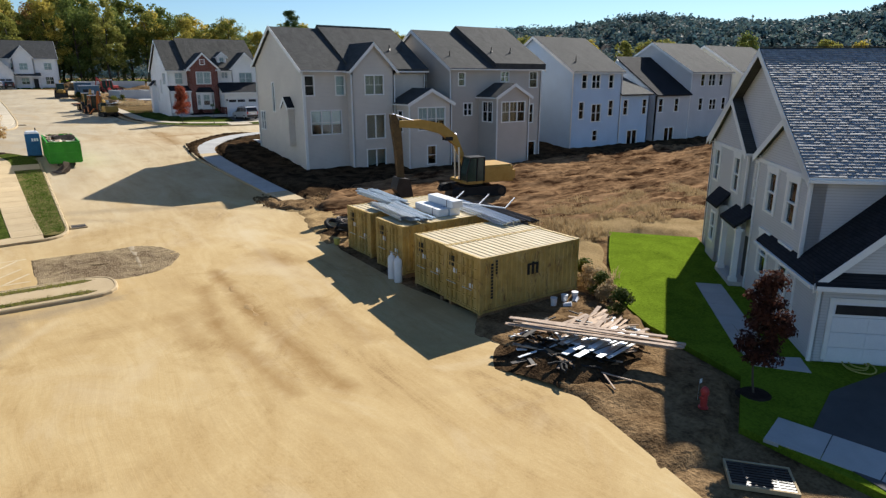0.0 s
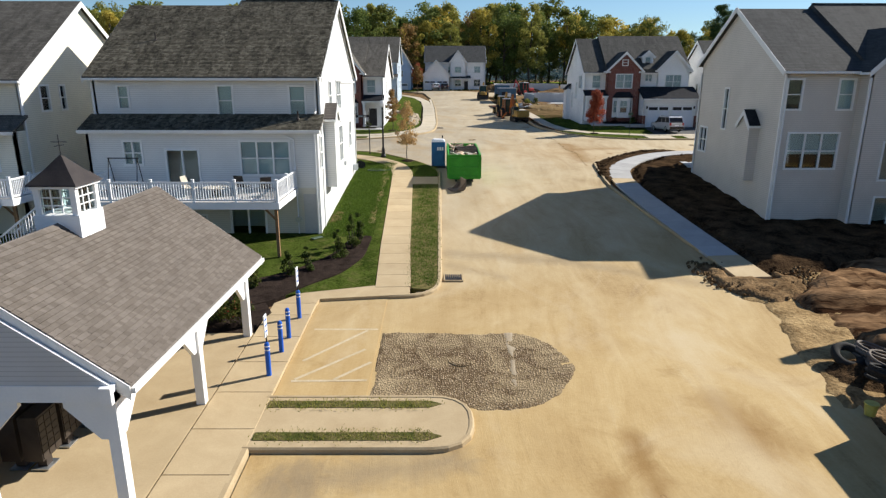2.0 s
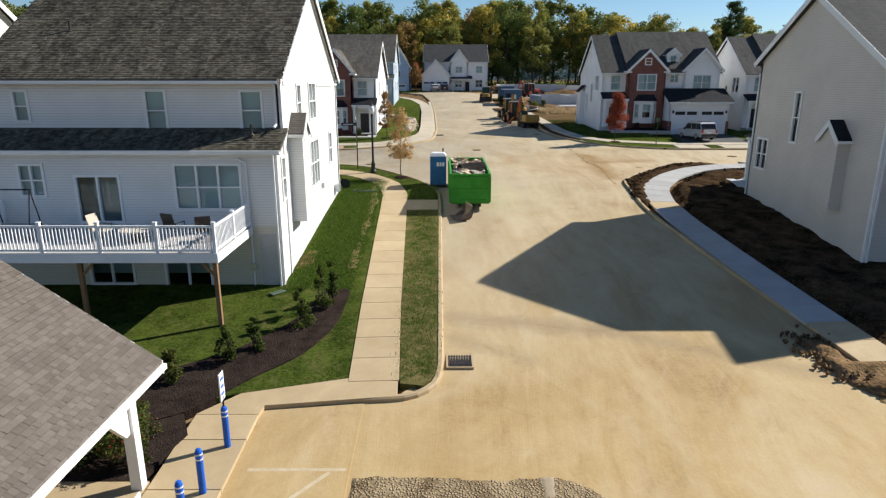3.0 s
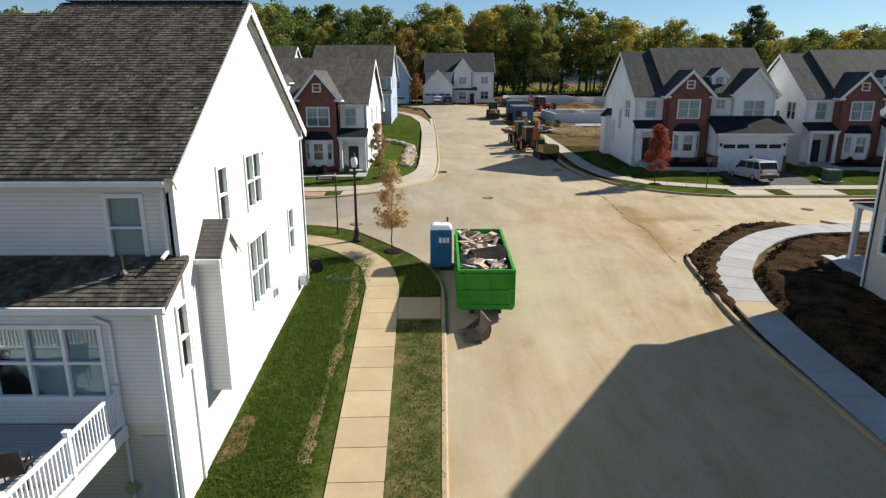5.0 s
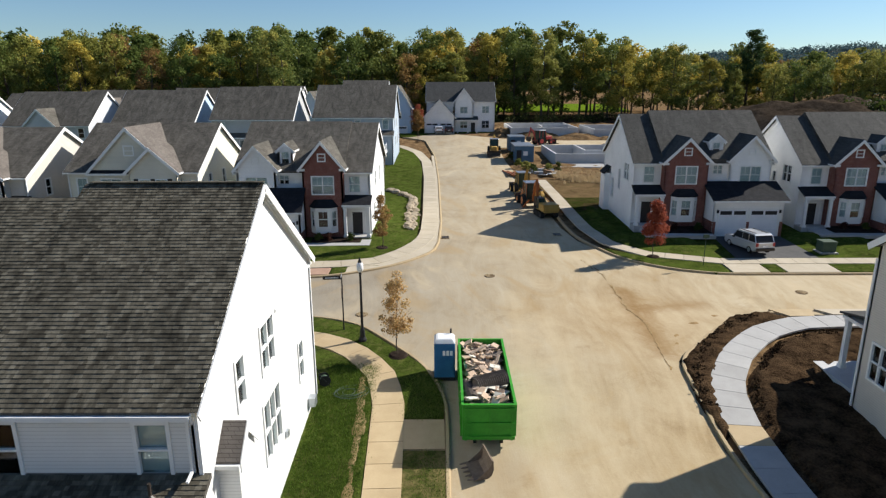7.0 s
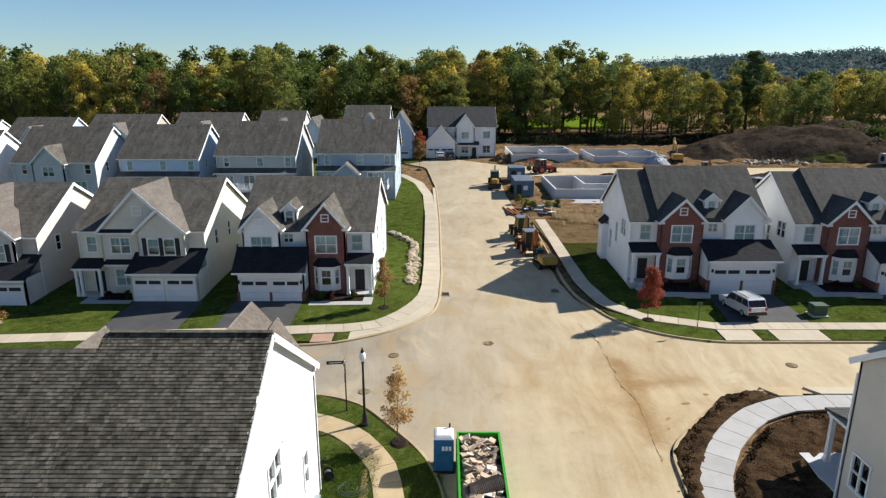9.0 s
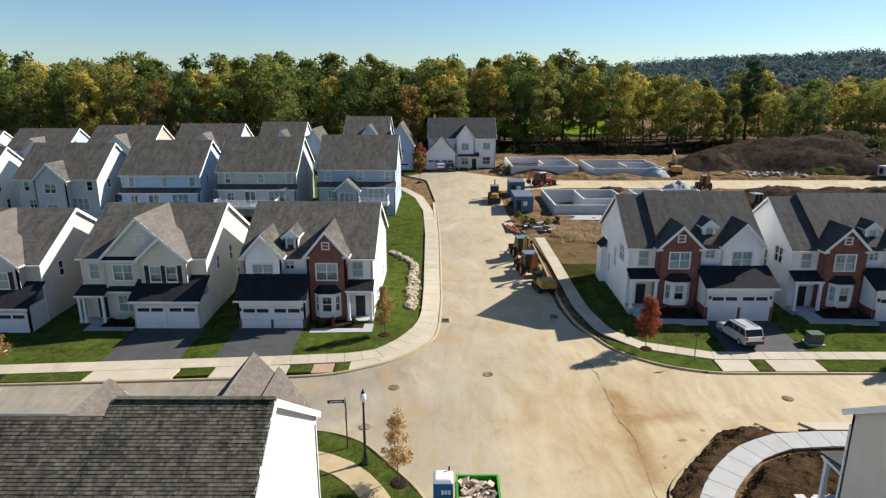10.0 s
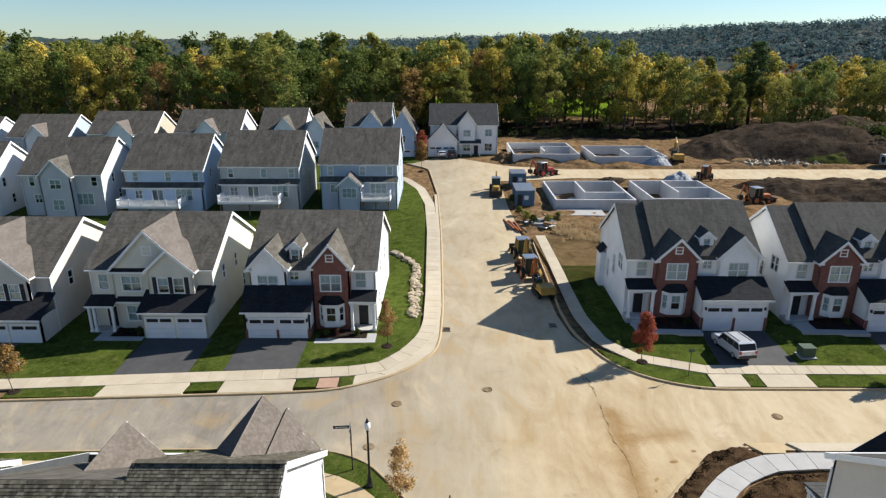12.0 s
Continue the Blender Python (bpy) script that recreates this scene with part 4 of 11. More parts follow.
clods("crumbs of dark soil on the strip by the kerb", [(15.45, 65), (16.0, 68.2), (17.2, 70.7), (18.9, 72.9), (20.8, 74.8), (23.0, 76.0)], 0.3, 550, 72, M["soil"], 0.10, 0.20)
clods("brown clods of earth round the end of the path", [(15.7, 46.2), (15.7, 43.6), (16.8, 42.5), (18.3, 42.6), (19.4, 44.0), (20.5, 45.2)], 0.75, 600, 73, M["earth"], 0.12, 0.12)

# kerbs
kerb_lines = [
    [(0.2, 42.1), (1.6, 42.2), (2.35, 42.9), (2.5, 44), (2.47, 63), (2.45, 66), (1.35, 69.45), (-1.25, 72.7), (-3.1, 74.9), (-5.9, 76.1), (-17, 76.1), (-30, 75.6), (-90, 74.6)],
    [(-90, 80.3), (-34, 82.0), (-11, 83.3), (-6.5, 83.8), (-2.5, 85.8), (-0.35, 87.7), (1.4, 90), (1.85, 92.8), (2.05, 100), (1.6, 125), (0.8, 146), (-1.4, 166), (-6.3, 171)],
    [(14.5, 121), (14.5, 104), (14.55, 98), (15.0, 93.6), (17.2, 88.1), (20, 85.6), (24, 84.1), (120, 84.2)],
    [(16.8, 44.2), (16.0, 52), (15.0, 62), (15.75, 70), (17.5, 72), (20, 74.6), (23, 76.4), (24.4, 76.6)],
]
for i, ln in enumerate(kerb_lines):
    ln = rounded(ln, 2.0, 4, False)
    tagged(kerb("kerb", ln, w=0.2), "cast concrete street kerb dusted tan", "kerb", "", "structure")

# walks, each poured in panels
def walkway(line, w, label, mat=None, length=1.5, top=0.17):
    t = tagged(new("pavement"), label, "pavement", "", "structure")
    path_panels(t, line, w, top=top, length=length, mat=mat)
    return t


walkway([(0.38, 43.0), (0.09, 48.8), (-0.35, 62.3), (-0.5, 66.0), (-1.15, 68.4), (-2.4, 70.5), (-4.4, 72.3), (-8, 73.5), (-16, 74.0), (-60, 73.6)], 1.6, "tan concrete sidewalk poured in square panels")
walkway([(-60, 82.4), (-35, 84.3), (-12, 86.0), (-5.5, 86.6), (-3.0, 87.5), (-1.0, 90.0), (0.4, 93.0), (0.85, 96), (0.85, 103), (0.3, 126), (-0.5, 140), (-2.4, 150), (-5.6, 157), (-12, 163)], 1.6, "tan concrete sidewalk poured in square panels", M["concrete_far"])
walkway([(15.9, 124), (16.1, 113), (16.15, 104), (16.3, 97.5), (17.3, 91.9), (19.8, 89.0), (25.4, 87.0), (60, 87.0), (110, 87.0)], 1.4, "pale concrete sidewalk poured in square panels", M["concrete_far"])
walkway([(17.4, 44.2), (16.9, 52), (16.35, 60), (16.45, 64), (17.2, 67.3), (19.0, 70.3), (20.9, 72.4), (22.8, 73.9), (25.2, 74.85), (28, 75.1), (33, 75.1)], 1.7, "new grey concrete sidewalk in dark soil, dusted tan at its end", lambda y: M["concrete"] if y < 47.0 or 62.6 < y < 64.2 else M["concrete_clean"])
walkway([(-3.65, 20), (-3.65, 33), (-3.65, 41.2)], 1.8, "tan concrete sidewalk along the parking bay", length=2.0, top=0.15)
# walk of the grey house
walkway([(28.5, 16.85), (22.1, 10.6), (23.3, 9.3)], 1.25, "pale concrete garden walk beside the grey house", M["concrete_clean"])
walkway([(17.9, 8.0), (18.6, 5), (18.8, 0), (18.8, -10)], 1.6, "grey concrete sidewalk in the house's shade", M["concrete_clean"])

# driveways and aprons
def pad(pts, mk, label, top=0.16, nm="driveway"):
    return tagged(slab(nm, pts, top, 0.3, M[mk], step=4), label, "driveway", "", "structure")


pad([(-17.2, 86.5), (-10.9, 86.8), (-10.9, 92.3), (-17.2, 92.3)], "asphalt", "black asphalt driveway before a double garage", 0.165)
pad([(-26.6, 85.7), (-20.2, 86.2), (-20.2, 92.3), (-26.6, 92.3)], "asphalt", "black asphalt driveway before a double garage", 0.165)
pad([(-44.6, 84.4), (-38.2, 84.9), (-38.2, 92.3), (-44.6, 92.3)], "asphalt", "black asphalt driveway before a double garage", 0.165)
pad([(26.9, 87.75), (33.9, 87.75), (33.9, 94.2), (27.6, 94.2)], "asphalt", "black asphalt driveway before a double garage", 0.165)
pad([(43.0, 87.75), (50.0, 87.75), (50.0, 94.1), (43.7, 94.1)], "asphalt", "black asphalt driveway before a double garage", 0.165)
pad([(21.8, 8.0), (26.0, 7.4), (31, 2), (24, -6), (16, -1), (18, 7)], "asphalt", "black asphalt driveway in shade before the garage", 0.165)
pad([(-26.5, 82.5), (-19.5, 82.95), (-19.4, 84.75), (-26.3, 84.3)], "concrete_far", "pale concrete driveway apron", 0.15)
pad([(-16.6, 83.1), (-10.5, 83.45), (-10.5, 85.2), (-16.5, 85.0)], "concrete_far", "pale concrete driveway apron", 0.15)
pad([(29.5, 84.3), (33.7, 84.3), (33.7, 86.25), (29.5, 86.25)], "concrete_far", "pale concrete driveway apron", 0.15)
pad([(25.2, 84.3), (28.1, 84.3), (28.1, 86.25), (25.2, 86.25)], "concrete_far", "pale concrete kerb ramp", 0.15, "kerb_ramp")
pad([(-8.5, 83.9), (-6.8, 84.0), (-6.8, 85.5), (-8.5, 85.35)], "clay_brick_paver", "red tactile paving at a kerb ramp", 0.155, "tactile_paving")
pad([(24.3, 77.05), (27.2, 77.1), (26.8, 75.95), (25.2, 75.95)], "concrete", "pale concrete kerb ramp at the corner", 0.12, "kerb_ramp")
pad([(27.4, 77.1), (46, 77.0), (46, 76.2), (28.2, 76.2)], "concrete_far", "pale concrete driveway apron", 0.12)
pad([(0.44, 62.0), (2.34, 62.0), (2.32, 64.2), (0.36, 64.2)], "concrete", "pale concrete pad of a street drain", 0.15, "drain_pad")
pad([(-15.4, 68.2), (-10.4, 68.2), (-10.2, 75.9), (-15.6, 75.8)], "concrete_far", "pale concrete driveway of the white house", 0.19)
pad([(-5.5, 84.4), (-2.5, 85.98), (-0.45, 87.8), (1.25, 90.1), (1.7, 92.9), (1.9, 100), (1.45, 125), (0.65, 146), (0.2, 146), (1.0, 125), (1.5, 100), (1.0, 92.9), (-0.5, 89.8), (-2.6, 87.0), (-5.5, 85.9)], "concrete_far", "pale concrete edge between sidewalk and kerb", 0.14, "pavement_edge")
# front walks of the brick houses
pad([(-10.2, 91.4), (-4.4, 91.6), (-4.4, 93.4), (-5.3, 93.4), (-5.3, 92.4), (-10.2, 92.3)], "concrete_clean", "pale concrete front walk", 0.17, "front_walk")
pad([(-31.5, 91.8), (-26.9, 91.8), (-26.9, 92.6), (-30.4, 92.6), (-30.4, 93.6), (-31.5, 93.6)], "concrete_clean", "pale concrete front walk", 0.17, "front_walk")
pad([(20.9, 92.9), (27.3, 92.7), (27.3, 93.5), (22.6, 93.7), (22.6, 95.1), (20.9, 95.1)], "concrete_clean", "pale concrete front walk", 0.62, "front_walk")
pad([(37.0, 92.9), (43.4, 92.7), (43.4, 93.5), (38.7, 93.7), (38.7, 95.1), (37.0, 95.1)], "concrete_clean", "pale concrete front walk", 0.62, "front_walk")
pad([(-9.9, 92.45), (-5.4, 92.45), (-5.4, 94.2), (-9.9, 94.2)], "mulch", "dark mulch planting bed before the brick front", 0.18, "mulch_bed")
pad([(22.7, 93.75), (27.3, 93.6), (27.3, 96.2), (23.2, 96.2), (22.7, 95.2)], "mulch", "dark mulch planting bed before the brick front", 0.63, "mulch_bed")
pad([(38.8, 93.75), (43.4, 93.6), (43.4, 96.1), (39.3, 96.1), (38.8, 95.2)], "mulch", "dark mulch planting bed before the brick front", 0.63, "mulch_bed")
pad([(-30.2, 92.7), (-26.9, 92.7), (-26.9, 94.2), (-30.2, 94.2)], "mulch", "dark mulch planting bed before the house front", 0.18, "mulch_bed")
pad(rounded([(-1.3, 50.4), (-1.4, 47.0), (-2.2, 44.7), (-3.7, 43.0), (-4.8, 41.2), (-9.5, 39.2), (-9.5, 41.6), (-6.5, 43.6), (-4.6, 45.0), (-3.0, 47.4), (-2.4, 50.2)], 0.8, 4), "mulch", "dark mulch bed curving past young shrubs", 0.20, "mulch_bed")
pad([(-10.2, 25.9), (-8.9, 26.2), (-7.9, 26.3), (-4.75, 26.6), (-4.7, 24.2), (-5.2, 23.3), (-6.2, 22.9), (-10.2, 22.6)], "mulch", "dark mulch bed beside the pavilion", 0.15, "mulch_bed")
pad([(-8.8, 38.3), (-4.9, 38.3), (-4.4, 40.2), (-4.9, 41.2), (-9.2, 41)], "mulch", "dark mulch bed under rose bushes", 0.165, "mulch_bed")

# forecourt of the mail pavilion, the island and the stone base patch
tagged(slab("forecourt", [(-4.6, 27.3), (-4.6, 38.3), (-13.5, 38.3), (-13.5, 26.5), (-8.4, 26.5)], 0.15, 0.3, M["concrete"]), "dusty concrete floor of the mail pavilion", "pavement", "", "structure")
tagged(slab("forecourt", [(-2.75, 33.75), (-2.75, 41.6), (0.2, 42.0), (0.2, 38.8), (0.2, 33.75)], 0.02, 0.15, M["road"]), "dust-covered accessible parking bay", "pavement", "", "structure")
tagged(slab("forecourt", [(-4.55, 41.2), (-2.75, 41.2), (-2.7, 41.65), (1.15, 42.15), (1.15, 43.0), (-0.4, 43.2), (-3.6, 42.3)], 0.155, 0.3, M["concrete"]), "concrete corner landing of the sidewalk", "pavement", "", "structure")
tagged(slab("planting_bed", [(-9.5, 20), (-4.6, 20), (-4.6, 27.2), (-8.4, 26.4), (-12, 26.4), (-12, 20)], 0.12, 0.3, M["grass"]), "green planting bed with shrubs and mulch", "lawn", "", "structure")
isl = rounded([(-2.85, 31.2), (3.4, 31.2), (3.4, 33.7), (-2.85, 33.7)], [0, 1.2, 1.2, 0], 7)
tagged(slab("traffic_island", isl, 0.14, 0.3, M["concrete"]), "concrete island with rounded end in the parking lot", "island", "", "structure")
for yy in (31.45, 33.1):
    tagged(slab("grass_strip", rounded([(-2.7, yy), (2.2, yy), (2.6, yy + 0.2), (2.2, yy + 0.38), (-2.7, yy + 0.38)], 0.05, 2), 0.155, 0.1, M["grass_worn"]), "strip of weedy grass in the island", "grass", "", "structure")
tagged(kerb("kerb", rounded([(-2.85, 31.15), (3.45, 31.15), (3.45, 33.75), (-2.85, 33.75)], [0, 1.2, 1.2, 0], 7, False), w=0.16, height=0.16), "concrete kerb round the parking island", "kerb", "", "structure")
tagged(kerb("kerb", [(-2.75, 20), (-2.75, 31.1)], w=0.2, height=0.15), "dusty concrete kerb along the parking lot", "kerb", "", "structure")

# ---- houses ----
from mathutils.geometry import tessellate_polygon

window_cache = {}


def window_meshes(w, h, cols, style):
    key = (round(w, 2), round(h, 2), cols, style)
    if key in window_cache:
        return window_cache[key]
    c, d = 0.09, 0.05
    outer = [(-w / 2 - c, -c), (w / 2 + c, -c), (w / 2 + c, h + c), (-w / 2 - c, h + c)]
    rows = {"plain": 1, "hung": 2, "grid": 2}[style]
    sub = cols
    loops = [outer]
    for i in range(sub):
        for j in range(rows):
            x0, x1 = -w / 2 + w * i / sub, -w / 2 + w * (i + 1) / sub
            z0, z1 = h * j / rows, h * (j + 1) / rows
            l = 0.02 if i == 0 else 0.045
            r = 0.02 if i == sub - 1 else 0.045
            bt = 0.02 if j == 0 else 0.03
            tp = 0.02 if j == rows - 1 else 0.03
            loops.append([(x0 + l, z0 + bt), (x0 + l, z1 - tp), (x1 - r, z1 - tp), (x1 - r, z0 + bt)])
    flat = [p for lp in loops for p in lp]
    bm = bmesh.new()
    f0, f1 = [bm.verts.new((u, -d, v)) for u, v in flat], [bm.verts.new((u, 0.06, v)) for u, v in flat]
    for t in tessellate_polygon([[Vector((u, v, 0)) for u, v in lp] for lp in loops]):
        bm.faces.new([f0[i] for i in t])
        bm.faces.new([f1[i] for i in t[::-1]])
    k = 0
    for lp in loops:
        for i in range(len(lp)):
            p, q = k + i, k + (i + 1) % len(lp)
            bm.faces.new((f0[p], f0[q], f1[q], f1[p]))
        k += len(lp)
    bmesh.ops.recalc_face_normals(bm, faces=bm.faces[:])
    if style == "grid":
        # thin muntins in the upper sash
        for i in range(cols):
            xm = -w / 2 + w * (i + 0.5) / cols
            box(bm, xm - 0.011, xm + 0.011, 0.035, 0.055, h / 2 + 0.03, h - 0.02)
    fr = bpy.data.meshes.new("window")
    bm.normal_update()
    bm.to_mesh(fr)
    bm.free()
    fr.materials.append(M["trim"])
    bm = bmesh.new()
    box(bm, -w / 2 / cols + 0.03, w / 2 / cols - 0.03, 0.062, 0.07, 0.02, h - 0.02)
    pane = bpy.data.meshes.new("pane")
    bm.to_mesh(pane)
    bm.free()
    pane.materials.append(M["glass"])
    bm = bmesh.new()
    box(bm, -w / 2 + 0.015, w / 2 - 0.015, 0.115, 0.125, h * 0.4, h - 0.015)
    blind = bpy.data.meshes.new("blind")
    bm.to_mesh(blind)
    bm.free()
    blind.materials.append(M["blind"])
    bm = bmesh.new()
    box(bm, -w / 2 + 0.015, w / 2 - 0.015, 0.115, 0.125, 0.015, h - 0.015)
    full = bpy.data.meshes.new("blind")
    bm.to_mesh(full)
    bm.free()
    full.materials.append(M["blind"])
    window_cache[key] = (fr, pane, (blind, full))
    return window_cache[key]


rng = random.Random(7)
BLINDS = [0.85, 0.45]      # share of windows with a blind: lower in the unfinished houses


def window(parent, m, w, h, cols=1, style="hung", blind=True):
    fr, pane, bl = window_meshes(w, h, cols, style)
    ob = new("window", fr)
    ob.parent, ob.matrix_basis = parent, m
    for i in range(cols):
        p = new("pane", pane)
        p.parent, p.matrix_basis = ob, Matrix.Translation((-w / 2 + w * (i + 0.5) / cols, 0, 0))
        p.visible_shadow = False
    if blind and style != "plain" and rng.random() < BLINDS[0]:
        b = new("blind", bl[rng.random() < BLINDS[1]])
        b.parent = ob
    return ob


def wall(parent, p0, p1, z0, z1, mat, gable=None, windows=(), thick=0.16, name="wall"):
    """A wall from p0 to p1 in plan, outside on the right hand, with openings cut through; gable: points (u, z) over the eave.
    windows: (u, sill, width, height, columns, style)."""
    a, b = Vector(p0), Vector(p1)
    L = (b - a).length
    d = (b - a).normalized()
    inward = Vector((-d.y, d.x))
    out = [(0, z0), (L, z0), (L, z1)] + list(gable or []) + [(0, z1)]
    loops = [out] + [[(u - w / 2, s), (u - w / 2, s + h), (u + w / 2, s + h), (u + w / 2, s)] for u, s, w, h, *_ in windows]
    flat = [p for lp in loops for p in lp]
    tris = tessellate_polygon([[Vector((u, v, 0)) for u, v in lp] for lp in loops])
    bm = bmesh.new()
    def at(u, v, k):
        q = a + d * u + inward * k
        return bm.verts.new((q.x, q.y, v))
    f0, f1 = [at(u, v, 0) for u, v in flat], [at(u, v, thick) for u, v in flat]
    for t in tris:
        bm.faces.new([f0[i] for i in t])
        # inner face takes the darkened room colour
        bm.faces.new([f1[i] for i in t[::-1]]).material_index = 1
    k = 0
    for lp in loops:
        n = len(lp)
        for i in range(n):
            p, q = k + i, k + (i + 1) % n
            bm.faces.new((f0[p], f0[q], f1[q], f1[p]))
        k += n
    bmesh.ops.recalc_face_normals(bm, faces=bm.faces[:])
    ob = part(name, bm, [mat, M["room_shade"]], parent)
    ang = math.degrees(math.atan2(d.y, d.x))
    for u, s, w, h, *rest in windows:
        q = a + d * u
        cols = rest[0] if rest else 1
        style = rest[1] if len(rest) > 1 else "hung"
        window(parent, pose(q.x, q.y, s, 0, 0, ang), w, h, cols, style)
    return ob


def roof_slab(bm, e0, e1, r1, r0, t=0.16):
    """One roof plane: eave ends e0, e1 and ridge ends r1, r0, with thickness below."""
    top = [Vector(p) for p in (e0, e1, r1, r0)]
    vs = [bm.verts.new(p) for p in top] + [bm.verts.new(p - Vector((0, 0, t))) for p in top]
    for f in ((0, 1, 2, 3), (7, 6, 5, 4), (0, 4, 5, 1), (1, 5, 6, 2), (2, 6, 7, 3), (3, 7, 4, 0)):
        bm.faces.new([vs[i] for i in f])
    bmesh.ops.recalc_face_normals(bm, faces=bm.faces[:])


def gable_roof(parent, x0, x1, y0, y1, ze, zr, axis="x", over=0.35, mat=None, ends=(True, True), rake=0.3):
    """Two planes over a rectangle; ze is the wall's height at the eave, zr the ridge. axis: the ridge's direction."""
    mat = mat or M["shingle"]
    if axis == "x":
        ym = (y0 + y1) / 2
        k = (zr - ze) / (ym - y0)
        a, b = x0 - (rake if ends[0] else 0), x1 + (rake if ends[1] else 0)
        lo = ze - over * k
        planes = [((a, y0 - over, lo), (b, y0 - over, lo), (b, ym, zr), (a, ym, zr)), ((b, y1 + over, lo), (a, y1 + over, lo), (a, ym, zr), (b, ym, zr))]
        rakes = [((e, y0 - over, lo), (e, ym, zr), (e, y1 + over, lo)) for e, on in ((a, ends[0]), (b, ends[1])) if on]
        eaves = [((a, y0 - over, lo), (b, y0 - over, lo)), ((a, y1 + over, lo), (b, y1 + over, lo))]
    else:
        xm = (x0 + x1) / 2
        k = (zr - ze) / (xm - x0)
        a, b = y0 - (rake if ends[0] else 0), y1 + (rake if ends[1] else 0)
        lo = ze - over * k
        planes = [((x0 - over, b, lo), (x0 - over, a, lo), (xm, a, zr), (xm, b, zr)), ((x1 + over, a, lo), (x1 + over, b, lo), (xm, b, zr), (xm, a, zr))]
        rakes = [((x0 - over, e, lo), (xm, e, zr), (x1 + over, e, lo)) for e, on in ((a, ends[0]), (b, ends[1])) if on]
        eaves = [((x0 - over, a, lo), (x0 - over, b, lo)), ((x1 + over, a, lo), (x1 + over, b, lo))]
    up = Vector((0, 0, 0.2))
    bm = bmesh.new()
    for pl in planes:
        roof_slab(bm, *[Vector(p) + up for p in pl])
    part("roof", bm, mat, parent)
    for p, q, r in rakes:
        out = Vector((1, 0, 0)) if axis == "x" else Vector((0, 1, 0))
        mid = (x0 + x1) / 2 if axis == "x" else (y0 + y1) / 2
        sgn = 1 if (p[0] if axis == "x" else p[1]) > mid else -1
        lowr = Vector((0, 0, 0.16))
        ring = [Vector(p) + up * 0.9, Vector(q) + up * 0.9, Vector(r) + up * 0.9, Vector(r) - lowr, Vector(q) - lowr, Vector(p) - lowr]
        bm = bmesh.new()
        f = [bm.verts.new(v) for v in ring]
        g = [bm.verts.new(v + out * 0.035 * sgn) for v in ring]
        for k6 in range(6):
            bm.faces.new((f[k6], f[(k6 + 1) % 6], g[(k6 + 1) % 6], g[k6]))
        for fs in (f, g):
            bm.faces.new((fs[0], fs[1], fs[4], fs[5]))
            bm.faces.new((fs[1], fs[2], fs[3], fs[4]))
        bmesh.ops.recalc_face_normals(bm, faces=bm.faces[:])
        part("rake_board", bm, M["trim"], parent)
    for s, e in eaves:
        bm = bmesh.new()
        s, e = Vector(s), Vector(e)
        n = Vector((0, -1 if s.y < (y0 + y1) / 2 else 1, 0)) if axis == "x" else Vector((-1 if s.x < (x0 + x1) / 2 else 1, 0, 0))
        c = (s + e) / 2 + n * 0.05 + Vector((0, 0, 0.06))
        bar(bm, s + n * 0.05 + Vector((0, 0, 0.06)), e + n * 0.05 + Vector((0, 0, 0.06)), 0.11, 0.13)
        part("gutter", bm, M["trim"], parent)


def shed_roof(parent, x0, x1, ylow, yhigh, zlow, zhigh, mat=None, over=0.15):
    bm = bmesh.new()
    roof_slab(bm, (x0 - over, ylow, zlow), (x1 + over, ylow, zlow), (x1 + over, yhigh, zhigh), (x0 - over, yhigh, zhigh), 0.14)
    part("porch_roof", bm, mat or M["shingle"], parent)
    bm = bmesh.new()
    y = ylow + (0.03 if yhigh < ylow else -0.03)
    box(bm, x0 - over, x1 + over, min(y, ylow), max(y, ylow) + 0.002, zlow - 0.2, zlow - 0.02)
    part("fascia", bm, M["trim"], parent)


def corner_boards(parent, pts, z0, z1, w=0.12):
    for x, y in pts:
        bm = bmesh.new()
        box(bm, x - w / 2, x + w / 2, y - w / 2, y + w / 2, z0, z1)
        part("corner_board", bm, M["trim"], parent)


def downspout(parent, x, y, z0, z1, mat=None):
    bm = bmesh.new()
    box(bm, x - 0.04, x + 0.04, y - 0.04, y + 0.04, z0 + 0.1, z1)
    bar(bm, (x, y, z0 + 0.15), (x, y - 0.4, z0 + 0.05), 0.07)
    part("downspout", bm, mat or M["trim"], parent)


def portal(parent, name, xc, y, z, w, h, t):
    """A three-sided surround in one piece."""
    bm = bmesh.new()
    a, b = w / 2, w / 2 + t
    prism(bm, [(xc - b, z), (xc - a, z), (xc - a, z + h), (xc + a, z + h), (xc + a, z), (xc + b, z), (xc + b, z + h + t), (xc - b, z + h + t)], 0.09, Matrix.Translation((0, y - 0.05, 0)))
    part(name, bm, M["trim"], parent)


